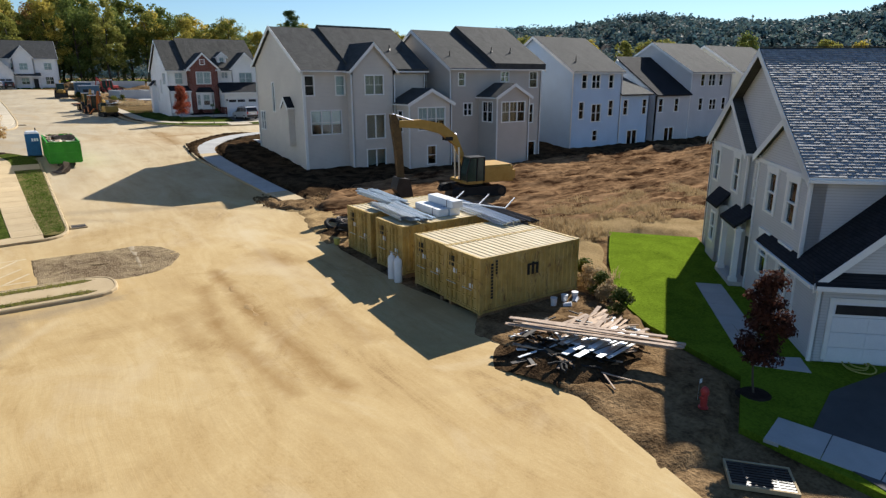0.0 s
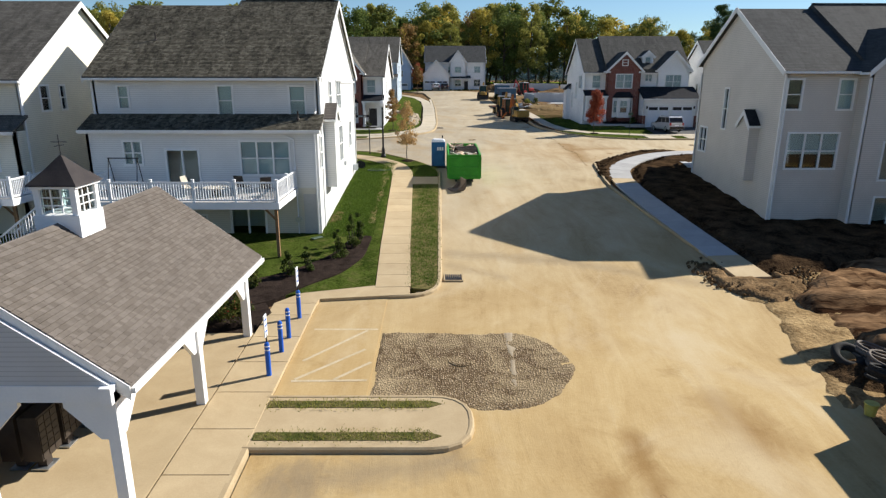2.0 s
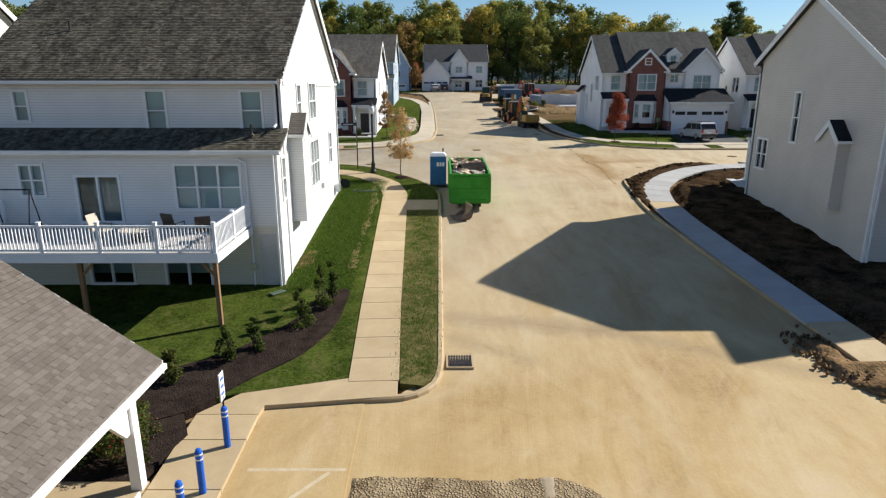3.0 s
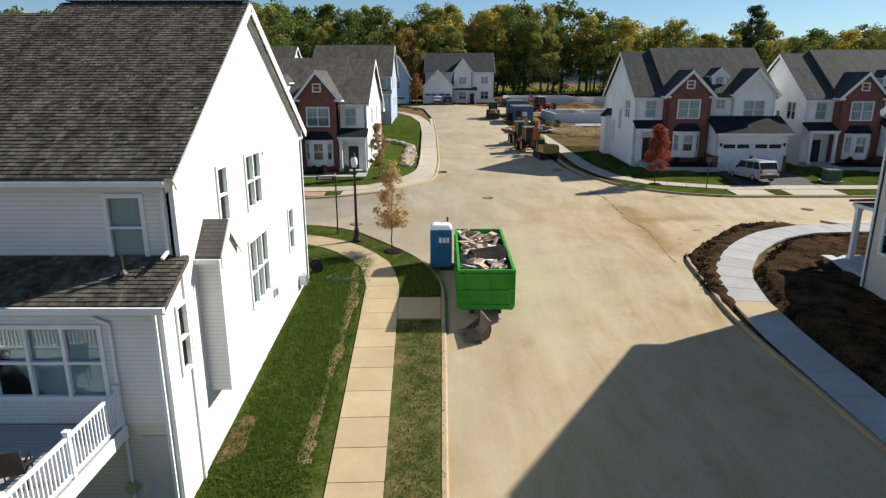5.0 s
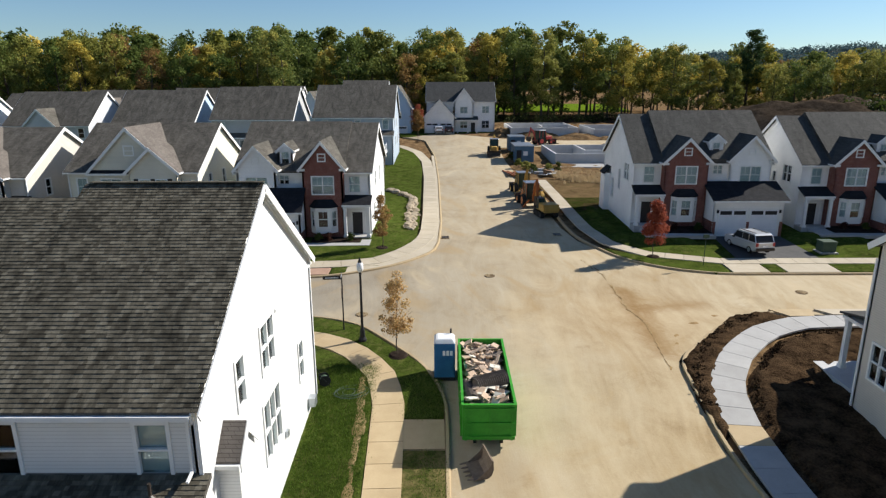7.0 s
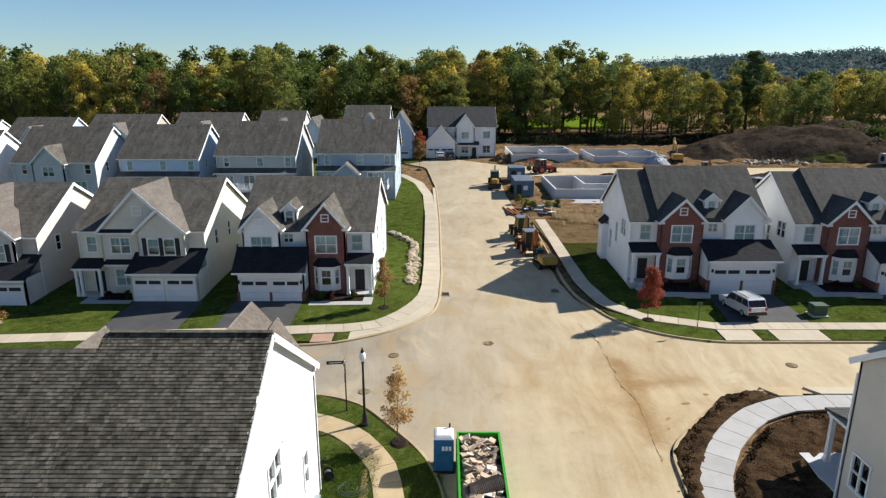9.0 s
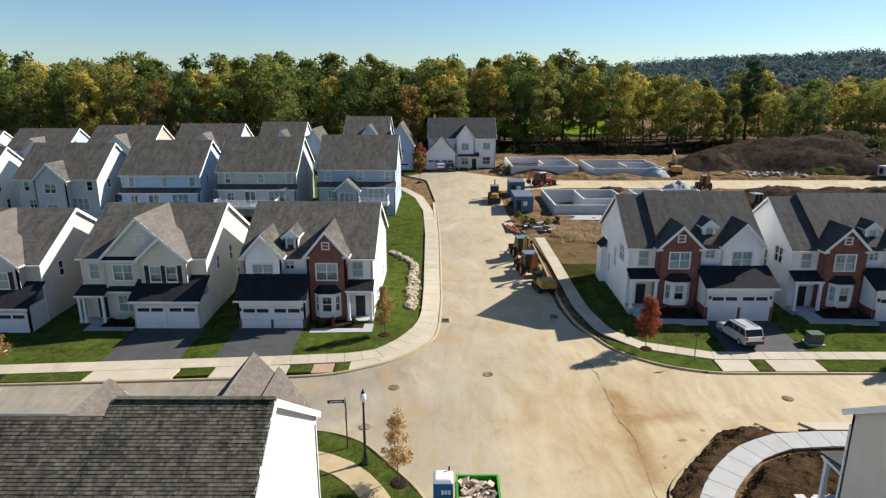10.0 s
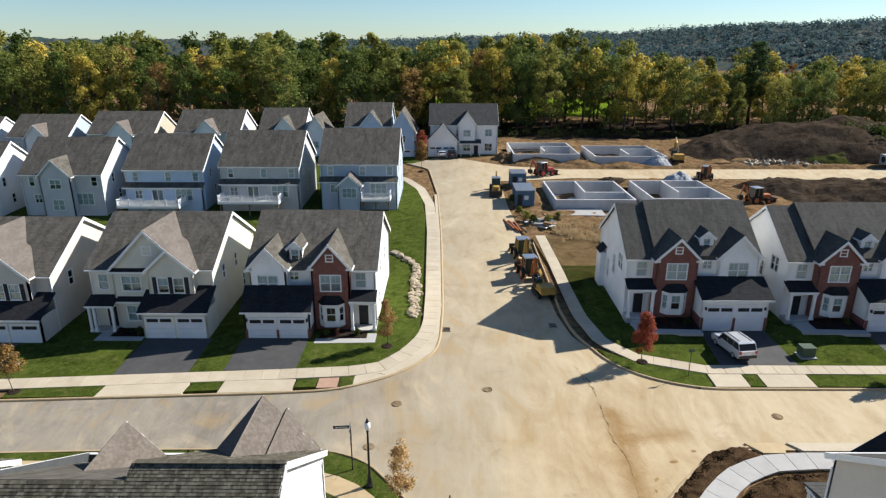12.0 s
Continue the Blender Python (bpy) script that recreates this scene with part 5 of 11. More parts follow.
def garage_door(parent, xc, y, w=2.5, h=2.2, z=0.05):
    bm = bmesh.new()
    for i in range(4):
        z0 = z + i * h / 4
        if i < 3:
            for j in range(4):
                xx = xc - w / 2 + j * w / 4
                box(bm, xx + 0.04, xx + w / 4 - 0.04, y - 0.035, y - 0.01, z0 + 0.06, z0 + h / 4 - 0.06)
        box(bm, xc - w / 2, xc + w / 2, y - 0.02, y + 0.03, z0 + 0.008, z0 + h / 4 - 0.008)
    d = part("garage_door", bm, M["garage"], parent)
    for j in range(2):
        bm = bmesh.new()
        cx = xc - w / 4 + j * w / 2
        box(bm, cx - w / 4 + 0.1, cx + w / 4 - 0.1, y - 0.045, y - 0.02, z + h * 0.80, z + h * 0.95)
        part("door_window", bm, M["door"], d)
    portal(parent, "garage_trim", xc, y, 0.0, w, z + h, 0.14)


def front_door(parent, xc, y, z, w=0.95, h=2.1, m=None):
    bm = bmesh.new()
    box(bm, xc - w / 2, xc + w / 2, y - 0.06, y + 0.02, z, z + h)
    for i in range(2):
        for j in range(3):
            box(bm, xc - w / 2 + 0.12 + i * 0.4, xc - 0.06 + i * 0.4 - 0.06, y - 0.075, y - 0.06, z + 0.2 + j * 0.62, z + 0.66 + j * 0.62)
    d = part("front_door", bm, M["door"], parent)
    portal(parent, "door_frame", xc, y - 0.03, z, w, h, 0.12)


def attic_window(parent, xc, y, z, s=0.55):
    window(parent, pose(xc, y, z), s, s, 1, "grid", False)


def cross_gable(parent, x0, x1, yf, yback, z0, ze, zr, mat, roof, windows=(), side=True, over=0.3):
    """A gabled front standing proud of the main wall, its roof running back into the main roof."""
    xm = (x0 + x1) / 2
    wall(parent, (x0, yf), (x1, yf), z0, ze, mat, [(xm - x0, zr)], windows)
    if side:
        wall(parent, (x1, yf), (x1, yf + side), z0, ze, mat)
        wall(parent, (x0, yf + side), (x0, yf), z0, ze, mat)
    gable_roof(parent, x0, x1, yf, yback, ze, zr, "y", over, roof, (True, False))


def dormer(parent, xc, yf, z0, w, h, mat, roof, depth=2.6):
    x0, x1 = xc - w / 2, xc + w / 2
    wall(parent, (x0, yf), (x1, yf), z0, z0 + h, mat, [(w / 2, z0 + h + w * 0.42)], [(w / 2, z0 + 0.35, w * 0.5, h - 0.45, 1, "grid")])
    wall(parent, (x1, yf), (x1, yf + depth), z0, z0 + h, mat)
    wall(parent, (x0, yf + depth), (x0, yf), z0, z0 + h, mat)
    gable_roof(parent, x0, x1, yf, yf + depth + 0.6, z0 + h, z0 + h + w * 0.42, "y", 0.15, roof, (True, False), 0.15)


def bay_window(parent, xc, y, z, w=2.3, h=2.2, d=0.6, roof=None):
    """A canted bay with three windows, a base and a small hipped roof."""
    x0, x1 = xc - w / 2, xc + w / 2
    c = 0.55
    P = [(x0, y), (x0 + c, y - d), (x1 - c, y - d), (x1, y)]
    for a, b in zip(P, P[1:]):
        L = (Vector(b) - Vector(a)).length
        wall(parent, a, b, z, z + h, M["trim"], None, [(L / 2, z + 0.5, L * 0.62, h - 0.85, 1, "grid")], 0.1, "bay_wall")
    bm = bmesh.new()
    top, bot = z + h + 0.7, z + h
    o = 0.15
    Q = [(x0 - o, y), (x0 + c - o * 0.5, y - d - o), (x1 - c + o * 0.5, y - d - o), (x1 + o, y)]
    lo = [bm.verts.new((px, py, bot)) for px, py in Q]
    hi = [bm.verts.new((px * 0.6 + xc * 0.4, y - 0.02 if i in (0, 3) else y - 0.12, top)) for i, (px, py) in enumerate(Q)]
    for i in range(3):
        bm.faces.new((lo[i], lo[i + 1], hi[i + 1], hi[i]))
    bm.faces.new(hi)
    bm.faces.new(lo[::-1])
    bm.faces.new((lo[3], lo[0], hi[0], hi[3]))
    bmesh.ops.recalc_face_normals(bm, faces=bm.faces[:])
    part("bay_roof", bm, roof or M["shingle"], parent)
    bm = bmesh.new()
    lo = [bm.verts.new((px, py, z - 0.12)) for px, py in P]
    hi = [bm.verts.new((px, py, z + 0.001)) for px, py in P]
    for i in range(4):
        bm.faces.new((lo[i], lo[(i + 1) % 4], hi[(i + 1) % 4], hi[i]))
    bm.faces.new(lo[::-1])
    bm.faces.new(hi)
    part("bay_base", bm, M["trim"], parent)


def post(parent, x, y, z0, z1, w=0.2, name="porch_post", mat=None):
    bm = bmesh.new()
    box(bm, x - w / 2, x + w / 2, y - w / 2, y + w / 2, z0, z1)
    box(bm, x - w * 0.7, x + w * 0.7, y - w * 0.7, y + w * 0.7, z0, z0 + 0.2)
    box(bm, x - w * 0.7, x + w * 0.7, y - w * 0.7, y + w * 0.7, z1 - 0.15, z1)
    part(name, bm, mat or M["trim"], parent)


def vents(parent, spots):
    for x, y, z in spots:
        bm = bmesh.new()
        rod(bm, (x, y, z - 0.3), (x, y, z + 0.35), 0.05)
        rod(bm, (x, y, z - 0.1), (x, y, z), 0.14, 0.05)
        part("roof_vent", bm, M["bronze"], parent)


def body(parent, W, D, ze, zr, mat, roof, front=(), back=(), left=(), right=(), z0=-0.6, found=None, boards=True, rake=0.3, rear_z=None):
    """The main box: front along y=0 facing -y, width W, depth D, ridge along x."""
    wall(parent, (0, 0), (W, 0), z0, ze, mat, None, front)
    wall(parent, (W, D), (0, D), z0, ze, mat, None, back)
    wall(parent, (W, 0), (W, D), z0, ze, mat, [(D / 2, zr)], right)
    wall(parent, (0, D), (0, 0), z0, ze, mat, [(D / 2, zr)], left)
    gable_roof(parent, 0, W, 0, D, ze, zr, "x", 0.35, roof, (True, True), rake)
    if boards:
        corner_boards(parent, [(0, 0), (W, 0), (W, D), (0, D)], z0, ze)


def brick_front_house(label, m, mat, roof, mirror=False, W=12.9, D=11.1, ze=6.25, zr=10.3, base=-1.0, brick=(2.6, 6.7, -1.0, 6.45, 8.45), white=(9.0, 12.9, -0.5, 6.58, 8.6), garage=(6.75, 13.3, -2.95, 3.05, 4.45), lift=0.35, porch_roof=None, low_roof=None):
    """Two storeys: porch, brick gable with bay window, dormer, garage wing under a lean-to roof.
    brick, white: the two gables' ends, face, eave and ridge; garage: ends, face, low and high edge of its roof."""
    h = thing("house", label, "house", m, "brick-fronted houses")

    def X(a, b=None):
        if b is None:
            return W - a if mirror else a
        return (W - b, W - a) if mirror else (a, b)
    # low roofs in black shingles; the house's shadow on the garage is coloured in
    low_roof = low_roof or M["shingle_black"]
    fr = [(X(1.45), 4.3, 1.0, 1.5, 1, "grid"), (X(8.0), 5.1, 0.85, 0.8, 2, "grid")]
    side = [(3.2, 1.2, 0.8, 1.5), (4.6, 4.2, 0.8, 1.5), (9.0, 4.2, 0.8, 1.5), (10.0, 1.2, 0.8, 1.5)]
    body(h, W, D, ze, zr, mat, roof, fr, [(3, 4.2, 1.6, 1.4, 2), (9, 4.2, 1.6, 1.4, 2), (4, 1.2, 1.8, 1.9, 2), (9, 1.2, 1.8, 1.4, 2)], side if mirror else [(3.9, 1.6, 0.6, 2.0), (6.2, 2.9, 0.6, 2.0), (8.6, 4.2, 1.5, 1.6, 2, "grid")], side, base)
    # brick gable
    a, b = X(*brick[:2])
    yb, xm = brick[2], (a + b) / 2
    cross_gable(h, a, b, yb, 6.0, base, brick[3], brick[4], M["brick"], roof, [((b - a) / 2, 4.3, 1.95, 1.6, 2, "grid")], -yb)
    attic_window(h, xm, yb, brick[3] + 0.55, 0.6)
    bay_window(h, xm, yb, 0.8, 2.5, 2.3, 0.6, low_roof)
    for e in (a, b):
        bm = bmesh.new()
        sg = 1 if e > xm else -1
        box(bm, min(e + sg * 0.3, e - sg * 0.28), max(e + sg * 0.3, e - sg * 0.28), yb - 0.2, yb - 0.01, brick[3] - 0.36, brick[3] - 0.16)
        part("eave_return", bm, M["trim"], h)
    # white gable over the garage
    a2, b2 = X(*white[:2])
    yw = white[2]
    cross_gable(h, a2, b2, yw, 6.0, 3.2, white[3], white[4], mat, roof, [((b2 - a2) / 2, 4.25, 1.95, 1.6, 2, "grid")], -yw)
    attic_window(h, (a2 + b2) / 2, yw, white[3] + 0.45, 0.5)
    for e in (a2, b2):
        bm = bmesh.new()
        sg = 1 if e > (a2 + b2) / 2 else -1
        box(bm, min(e + sg * 0.3, e - sg * 0.28), max(e + sg * 0.3, e - sg * 0.28), yw - 0.2, yw - 0.01, white[3] - 0.36, white[3] - 0.16)
        part("eave_return", bm, M["trim"], h)
    dormer(h, X(7.95), 0.7, 6.5, 1.35, 1.6, mat, roof)
    # garage wing
    g0, g1 = X(*garage[:2])
    gy, zl, zh = garage[2:]
    wall(h, (g0, gy), (g1, gy), base, zl, mat)
    for (pa, pb) in (((g1, gy), (g1, 0)), ((g0, 0), (g0, gy))):
        wall(h, pa, pb, base, zl, mat)
    for xx in (g0, g1 - 0.14):
        bm = bmesh.new()
        vs = [bm.verts.new((xx + o, y, z)) for o in (0, 0.14) for y, z in ((gy, zl - 0.02), (yw, zl - 0.02), (yw, zh - 0.2))]
        bm.faces.new(vs[:3])
        bm.faces.new(vs[3:][::-1])
        for k in range(3):
            bm.faces.new((vs[k], vs[(k + 1) % 3], vs[3 + (k + 1) % 3], vs[3 + k]))
        bmesh.ops.recalc_face_normals(bm, faces=bm.faces[:])
        part("garage_gable", bm, mat, h)
    shed_roof(h, g0, g1, gy - 0.5, yw, zl + 0.02, zh, low_roof, 0.25)
    gm = (g0 + g1) / 2
    for s in (-1.46, 1.46):
        garage_door(h, gm + s, gy - 0.02, 2.55, 2.35, -0.2)
    for xx in (g0 + 0.02, g1 - 0.27, gm - 0.12):
        bm = bmesh.new()
        box(bm, xx, xx + 0.25, gy - 0.1, gy - 0.001, base, 1.0)
        part("brick_pier", bm, M["brick"], h)
    for xx in (g0 - 0.035, g1 + 0.001):
        bm = bmesh.new()
        box(bm, xx, xx + 0.034, gy, yb, base, 1.0)
        part("brick_skirt", bm, M["brick"], h)
    for s in (-1.46, 1.46):
        bm = bmesh.new()
        box(bm, gm + s * 1.98 - 0.08, gm + s * 1.98 + 0.08, gy - 0.18, gy - 0.02, 1.85, 2.15)
        part("coach_lamp", bm, M["black"], h)
    # porch
    p0, p1 = X(-0.05, brick[0])
    shed_roof(h, p0, p1, -1.45, 0.0, 3.35, 4.05, porch_roof or M["shingle_black"], 0.12)
    bm = bmesh.new()
    box(bm, p0, p1, -1.4, 0.0, base, 0.3)
    part("porch_floor", bm, M["foundation"], h)
    for i in range(2):
        bm = bmesh.new()
        box(bm, p0 + 0.6, p1 - 0.5, -1.7 - 0.3 * i, -1.4 - 0.3 * i, base, 0.15 - 0.15 * i)
        part("porch_step", bm, M["foundation"], h)
    bm = bmesh.new()
    box(bm, p0, p1, -1.4, -1.2, 3.05, 3.33)
    part("porch_beam", bm, M["trim"], h)
    for px in (p0 + 0.15, p1 - 0.15):
        post(h, px, -1.3, 0.3, 3.1, 0.26)
    xd = (p0 + p1) / 2 + (0.1 if not mirror else -0.1)
    front_door(h, xd, 0, 0.3)
    window(h, pose(xd + 0.85, -0.02, 0.4), 0.25, 1.9, 1, "plain", False)
    # the main roof stands a step above the roof over the porch side
    bm = bmesh.new()
    k = (zr - ze) / (D / 2)
    xa, xb = (-0.3, W - brick[0]) if mirror else (brick[0], W + 0.3)
    for e in (-0.35, D + 0.35):
        roof_slab(bm, (xa, e, ze - 0.35 * k + lift + 0.2), (xb, e, ze - 0.35 * k + lift + 0.2), (xb, D / 2, zr + lift + 0.2), (xa, D / 2, zr + lift + 0.2), lift + 0.1)
    part("upper_roof", bm, roof, h)
    if not mirror:
        bm = bmesh.new()
        box(bm, -0.62, -0.002, 8.4, 10.2, base, 4.0)
        part("fireplace_chase", bm, mat, h)
        bm = bmesh.new()
        roof_slab(bm, (-0.75, 10.3, 4.0), (-0.75, 8.3, 4.0), (-0.01, 8.3, 4.75), (-0.01, 10.3, 4.75), 0.1)
        part("chase_roof", bm, M["shingle_black"], h)
    vents(h, [(3.0, D * 0.75, (ze + zr) / 2), (9.5, D * 0.75, (ze + zr) / 2)])
    downspout(h, 0.12 if mirror else W - 0.12, -0.2, -0.4, ze)
    return h


def house_pose(x, y, z=None, rz=0):
    return pose(x, y, gz(y) + 0.25 if z is None else z, 0, 0, rz)


RB = brick_front_house("white-sided house with red brick gable, bay window and double garage", pose(20.7, 97.2, 5.1), M["siding_white"], M["shingle_slate"])
RC = copy_thing(RB, pose(36.8, 97.1, 4.9))
RD = copy_thing(RB, pose(52.9, 97.0, 4.7))
LB = brick_front_house("white-sided house with red brick gable, bay window and corner porch", pose(-17.0, 95.3, 4.5), M["siding_white"], M["shingle"], True, 12.4, 13.6, 6.25, 10.15, brick=(2.4, 6.1, -1.0, 6.8, 9.0), white=(8.55, 12.1, -1.0, 6.7, 8.6), garage=(6.1, 12.4, -2.8, 3.0, 4.9), lift=0.12)


def wide_gable_house(label, m, mat, roof, gable_mat=None, W=12.0, group="front row houses"):
    """Two storeys with a broad front gable, a smaller one before it, shuttered windows and a garage wing."""
    h = thing("house", label, "house", m, group)
    gm = gable_mat or mat
    D, ze, zr = 13.4, 6.35, 10.2
    side = [(3.2, 4.2, 0.8, 1.5), (7.0, 4.2, 0.8, 1.5), (9.0, 1.2, 0.8, 1.5)]
    body(h, W, D, ze, zr, mat, roof, [(1.2, 4.2, 0.9, 1.5, 1, "grid")], [(3, 4.2, 1.0, 1.4), (9, 4.2, 1.6, 1.4, 2)], side, side)
    cross_gable(h, 2.4, 9.9, -0.5, 6.6, -0.6, 6.47, 10.25, gm, M["shingle_tan"], [(1.8, 4.2, 1.8, 1.5, 2, "grid"), (1.9, 1.0, 1.8, 1.6, 2, "grid")], 0.5)
    attic_window(h, 6.15, -0.5, 7.9, 0.8)
    cross_gable(h, 6.1, 10.5, -1.0, 3.0, 3.2, 6.5, 8.5, gm, M["shingle_tan"], [(1.45, 4.2, 1.0, 1.5, 1, "grid"), (2.95, 4.2, 1.0, 1.5, 1, "grid")], 1.0)
    for xx in (6.75, 8.3, 9.85):
        bm = bmesh.new()
        box(bm, xx - 0.2, xx + 0.2, -1.06, -1.01, 4.1, 5.8)
        for q in range(8):
            box(bm, xx - 0.16, xx + 0.16, -1.075, -1.06, 4.2 + q * 0.2, 4.32 + q * 0.2)
        part("shutter", bm, M["shutter"], h)
    g0, g1 = 5.8, W + 0.05
    wall(h, (g0, -2.6), (g1, -2.6), -0.6, 2.9, mat)
    wall(h, (g1, -2.6), (g1, 0), -0.6, 2.9, mat)
    wall(h, (g0, 0), (g0, -2.6), -0.6, 2.9, mat)
    shed_roof(h, g0, g1, -3.05, -0.0, 2.95, 4.6, M["shingle_black"], 0.25)
    for s in (-1.5, 1.5):
        garage_door(h, (g0 + g1) / 2 + s, -2.62, 2.55)
    shed_roof(h, -0.1, 2.4, -1.6, 0.0, 3.0, 3.6, M["shingle_black"], 0.15)
    shed_roof(h, 2.7, 5.8, -0.95, -0.5, 3.2, 3.6, M["shingle_black"], 0.05)
    shed_roof(h, 2.3, 10.0, -0.85, -0.5, 6.28, 6.55, M["shingle_black"], 0.05)
    bm = bmesh.new()
    box(bm, -0.1, 2.6, -1.5, 0, -0.5, 0.22)
    part("porch_floor", bm, M["foundation"], h)
    for px in (0.05, 0.5, 2.3):
        post(h, px, -1.35, 0.2, 2.85, 0.22)
    front_door(h, 1.6, 0, 0.22)
    vents(h, [(3.0, 9.0, 9.5)])
    return h


LC = wide_gable_house("cream-sided house with a grey gable, black shutters and double garage", pose(-32.6, 95.0, 4.5), M["siding_cream"], M["shingle"], M["siding_beige"])
LD = wide_gable_house("taupe-sided house with small gables and double garage", pose(-48.0, 94.0, 4.15), M["siding_greige"], M["shingle"], M["siding_greige"])
LE = copy_thing(LC, pose(-64.6, 93.2, 3.8))


def rear_house(label, m, mat, roof, W=12.2, D=13.0, ze=7.3, zr=12.0, base=-0.6, kind="pent", deck=True, group="back row houses", side=True):
    """A house seen from its garden side: walk-out cellar, two storeys above, and a pent roof, deck or bay."""
    h = thing("house", label, "house", m, group)
    w = [(1.6, ze - 1.9, 0.8, 1.4), (W * 0.55, ze - 1.9, 0.9, 1.4), (W - 1.2, ze - 1.9, 0.9, 1.4)]
    low = [(2.2, ze - 4.6, 1.1, 1.3, 2), (W - 3.0, ze - 4.9, 2.6, 1.8, 3)]
    sd = [(3.5, ze - 1.9, 0.8, 1.4), (7.5, ze - 1.9, 0.8, 1.4), (5.0, ze - 4.8, 0.8, 1.4), (9.5, ze - 4.8, 0.8, 1.4)] if side else []
    body(h, W, D, ze, zr, mat, roof, w + ([] if kind == "pent" else low), [], sd, sd, base)
    if kind == "pent":
        wall(h, (0, -0.9), (W, -0.9), base, ze - 2.75, mat, None, low + [(W * 0.42, ze - 5.3, 1.7, 2.1, 2, "plain")])
        wall(h, (W, -0.9), (W, 0), base, ze - 2.75, mat)
        wall(h, (0, 0), (0, -0.9), base, ze - 2.75, mat)
        shed_roof(h, 0, W, -1.3, 0.0, ze - 2.75, ze - 2.1, roof, 0.2)
    return h


def railing(parent, a, b, z, h=1.0, step=0.13, mat=None, posts=2.0, first=0):
    """White railing with posts, two rails and thin uprights between two plan points."""
    mat = mat or M["vinyl"]
    a, b = Vector(a), Vector(b)
    L, d = (b - a).length, (b - a).normalized()
    n = max(1, round(L / posts))
    for i in range(first, n + 1):
        p = a + d * L * i / n
        bm = bmesh.new()
        box(bm, p.x - 0.055, p.x + 0.055, p.y - 0.055, p.y + 0.055, z, z + h + 0.1)
        box(bm, p.x - 0.07, p.x + 0.07, p.y - 0.07, p.y + 0.07, z + h + 0.1, z + h + 0.14)
        part("rail_post", bm, mat, parent)
    for zz in (0.1, h - 0.03):
        bm = bmesh.new()
        bar(bm, (a.x, a.y, z + zz), (b.x, b.y, z + zz), 0.06, 0.08)
        part("rail", bm, mat, parent)
    k = int(L / step)
    bm = bmesh.new()
    box(bm, -0.018, 0.018, -0.018, 0.018, 0.1, h - 0.03)
    one = part("baluster", bm, mat, parent)
    one.location = (*(a + d * (L / k)), z)
    for i in range(2, k):
        o = new("baluster", one.data)
        o.parent = parent
        o.location = (*(a + d * (L * i / k)), z)


def deck(label, m, W, D, hgt, rails="flr", boards=True, solid=False):
    """A raised deck: joists, boards, railing and timber posts. Its back edge lies along y=0, it reaches to -D."""
    d = thing("deck", label, "deck", m)
    n = int(D / 0.14)
    for i in range(n):
        bm = bmesh.new()
        box(bm, 0, W, -D + i * D / n, -D + (i + 1) * D / n - 0.008, -0.03, 0)
        part("deck_board", bm, M["deckboard"], d)
    bm = bmesh.new()
    for y in (-D - 0.03, -0.03):
        box(bm, 0, W, y, y + 0.03, -0.35, 0.0)
    box(bm, -0.03, 0, -D - 0.03, 0, -0.35, 0.0)
    box(bm, W, W + 0.03, -D - 0.03, 0, -0.35, 0.0)
    part("rim_board", bm, M["vinyl"], d)
    for i in range(int(W / 0.5)):
        bm = bmesh.new()
        box(bm, i * 0.5 + 0.1, i * 0.5 + 0.15, -D, -0.04, -0.3, -0.035)
        part("joist", bm, M["timber"], d)
    k = 3
    for i in range(k):
        x = 0.25 + (W - 0.5) * i / (k - 1)
        bm = bmesh.new()
        box(bm, x - 0.075, x + 0.075, -D + 0.35, -D + 0.5, -hgt, -0.3)
        part("deck_post", bm, M["timber"], d)
        bm = bmesh.new()
        bar(bm, (x, -D + 0.42, -1.0), (x + (0.6 if i < k - 1 else -0.6), -D + 0.42, -0.35), 0.09)
        part("brace", bm, M["timber"], d)
    if "f" in rails:
        railing(d, (0.06, -D + 0.06), (W - 0.06, -D + 0.06), 0)
    if "r" in rails:
        railing(d, (W - 0.06, -D + 0.06), (W - 0.06, -0.1), 0, first=1)
    if "l" in rails:
        railing(d, (0.06, -D + 0.06), (0.06, -0.1), 0, first=1)
    return d


# far garden-side row
LR4 = rear_house("blue-grey house seen from its garden side", pose(-18.1, 137.6, 6.2), M["siding_steel"], M["shingle"], 12.4)
cross_gable(LR4, 3.2, 6.8, -3.2, 0, -0.6, 4.4, 5.9, M["siding_steel"], M["shingle_tan"], [(1.8, 2.4, 2.2, 1.5, 3)], 3.2)
LR3 = rear_house("brown-grey house with a white-railed deck", pose(-34.1, 136.8, 5.95), M["siding_grey"], M["shingle"], 12.6)
LR2 = rear_house("light blue house with a white-railed deck", pose(-49.4, 136.4, 5.45), M["siding_blue"], M["shingle"], 12.5)
LR1 = rear_house("pale grey house with a gabled garden front", pose(-64.2, 133.2, 5.3), M["siding_ash"], M["shingle"], 12.6, kind="plain")
cross_gable(LR1, 3.6, 8.4, -1.2, 5.0, -0.6, 7.2, 9.6, M["siding_ash"], M["shingle"], [(2.4, 5.2, 1.7, 1.4, 2), (2.4, 1.8, 1.7, 1.6, 2)], 1.2)
rear_house("cream house at the end of the garden row", pose(-80.6, 131.2, 4.9), M["siding_white"], M["shingle"], 12.6)
deck("white-railed deck behind the blue-grey house", pose(-11.2, 136.7, 8.5), 4.6, 3.0, 2.6)
deck("white-railed deck behind the brown-grey house", pose(-33.6, 135.9, 8.25), 9.6, 3.2, 2.6)
deck("white-railed deck behind the light blue house", pose(-49.4, 135.5, 7.65), 9.8, 3.2, 2.6)
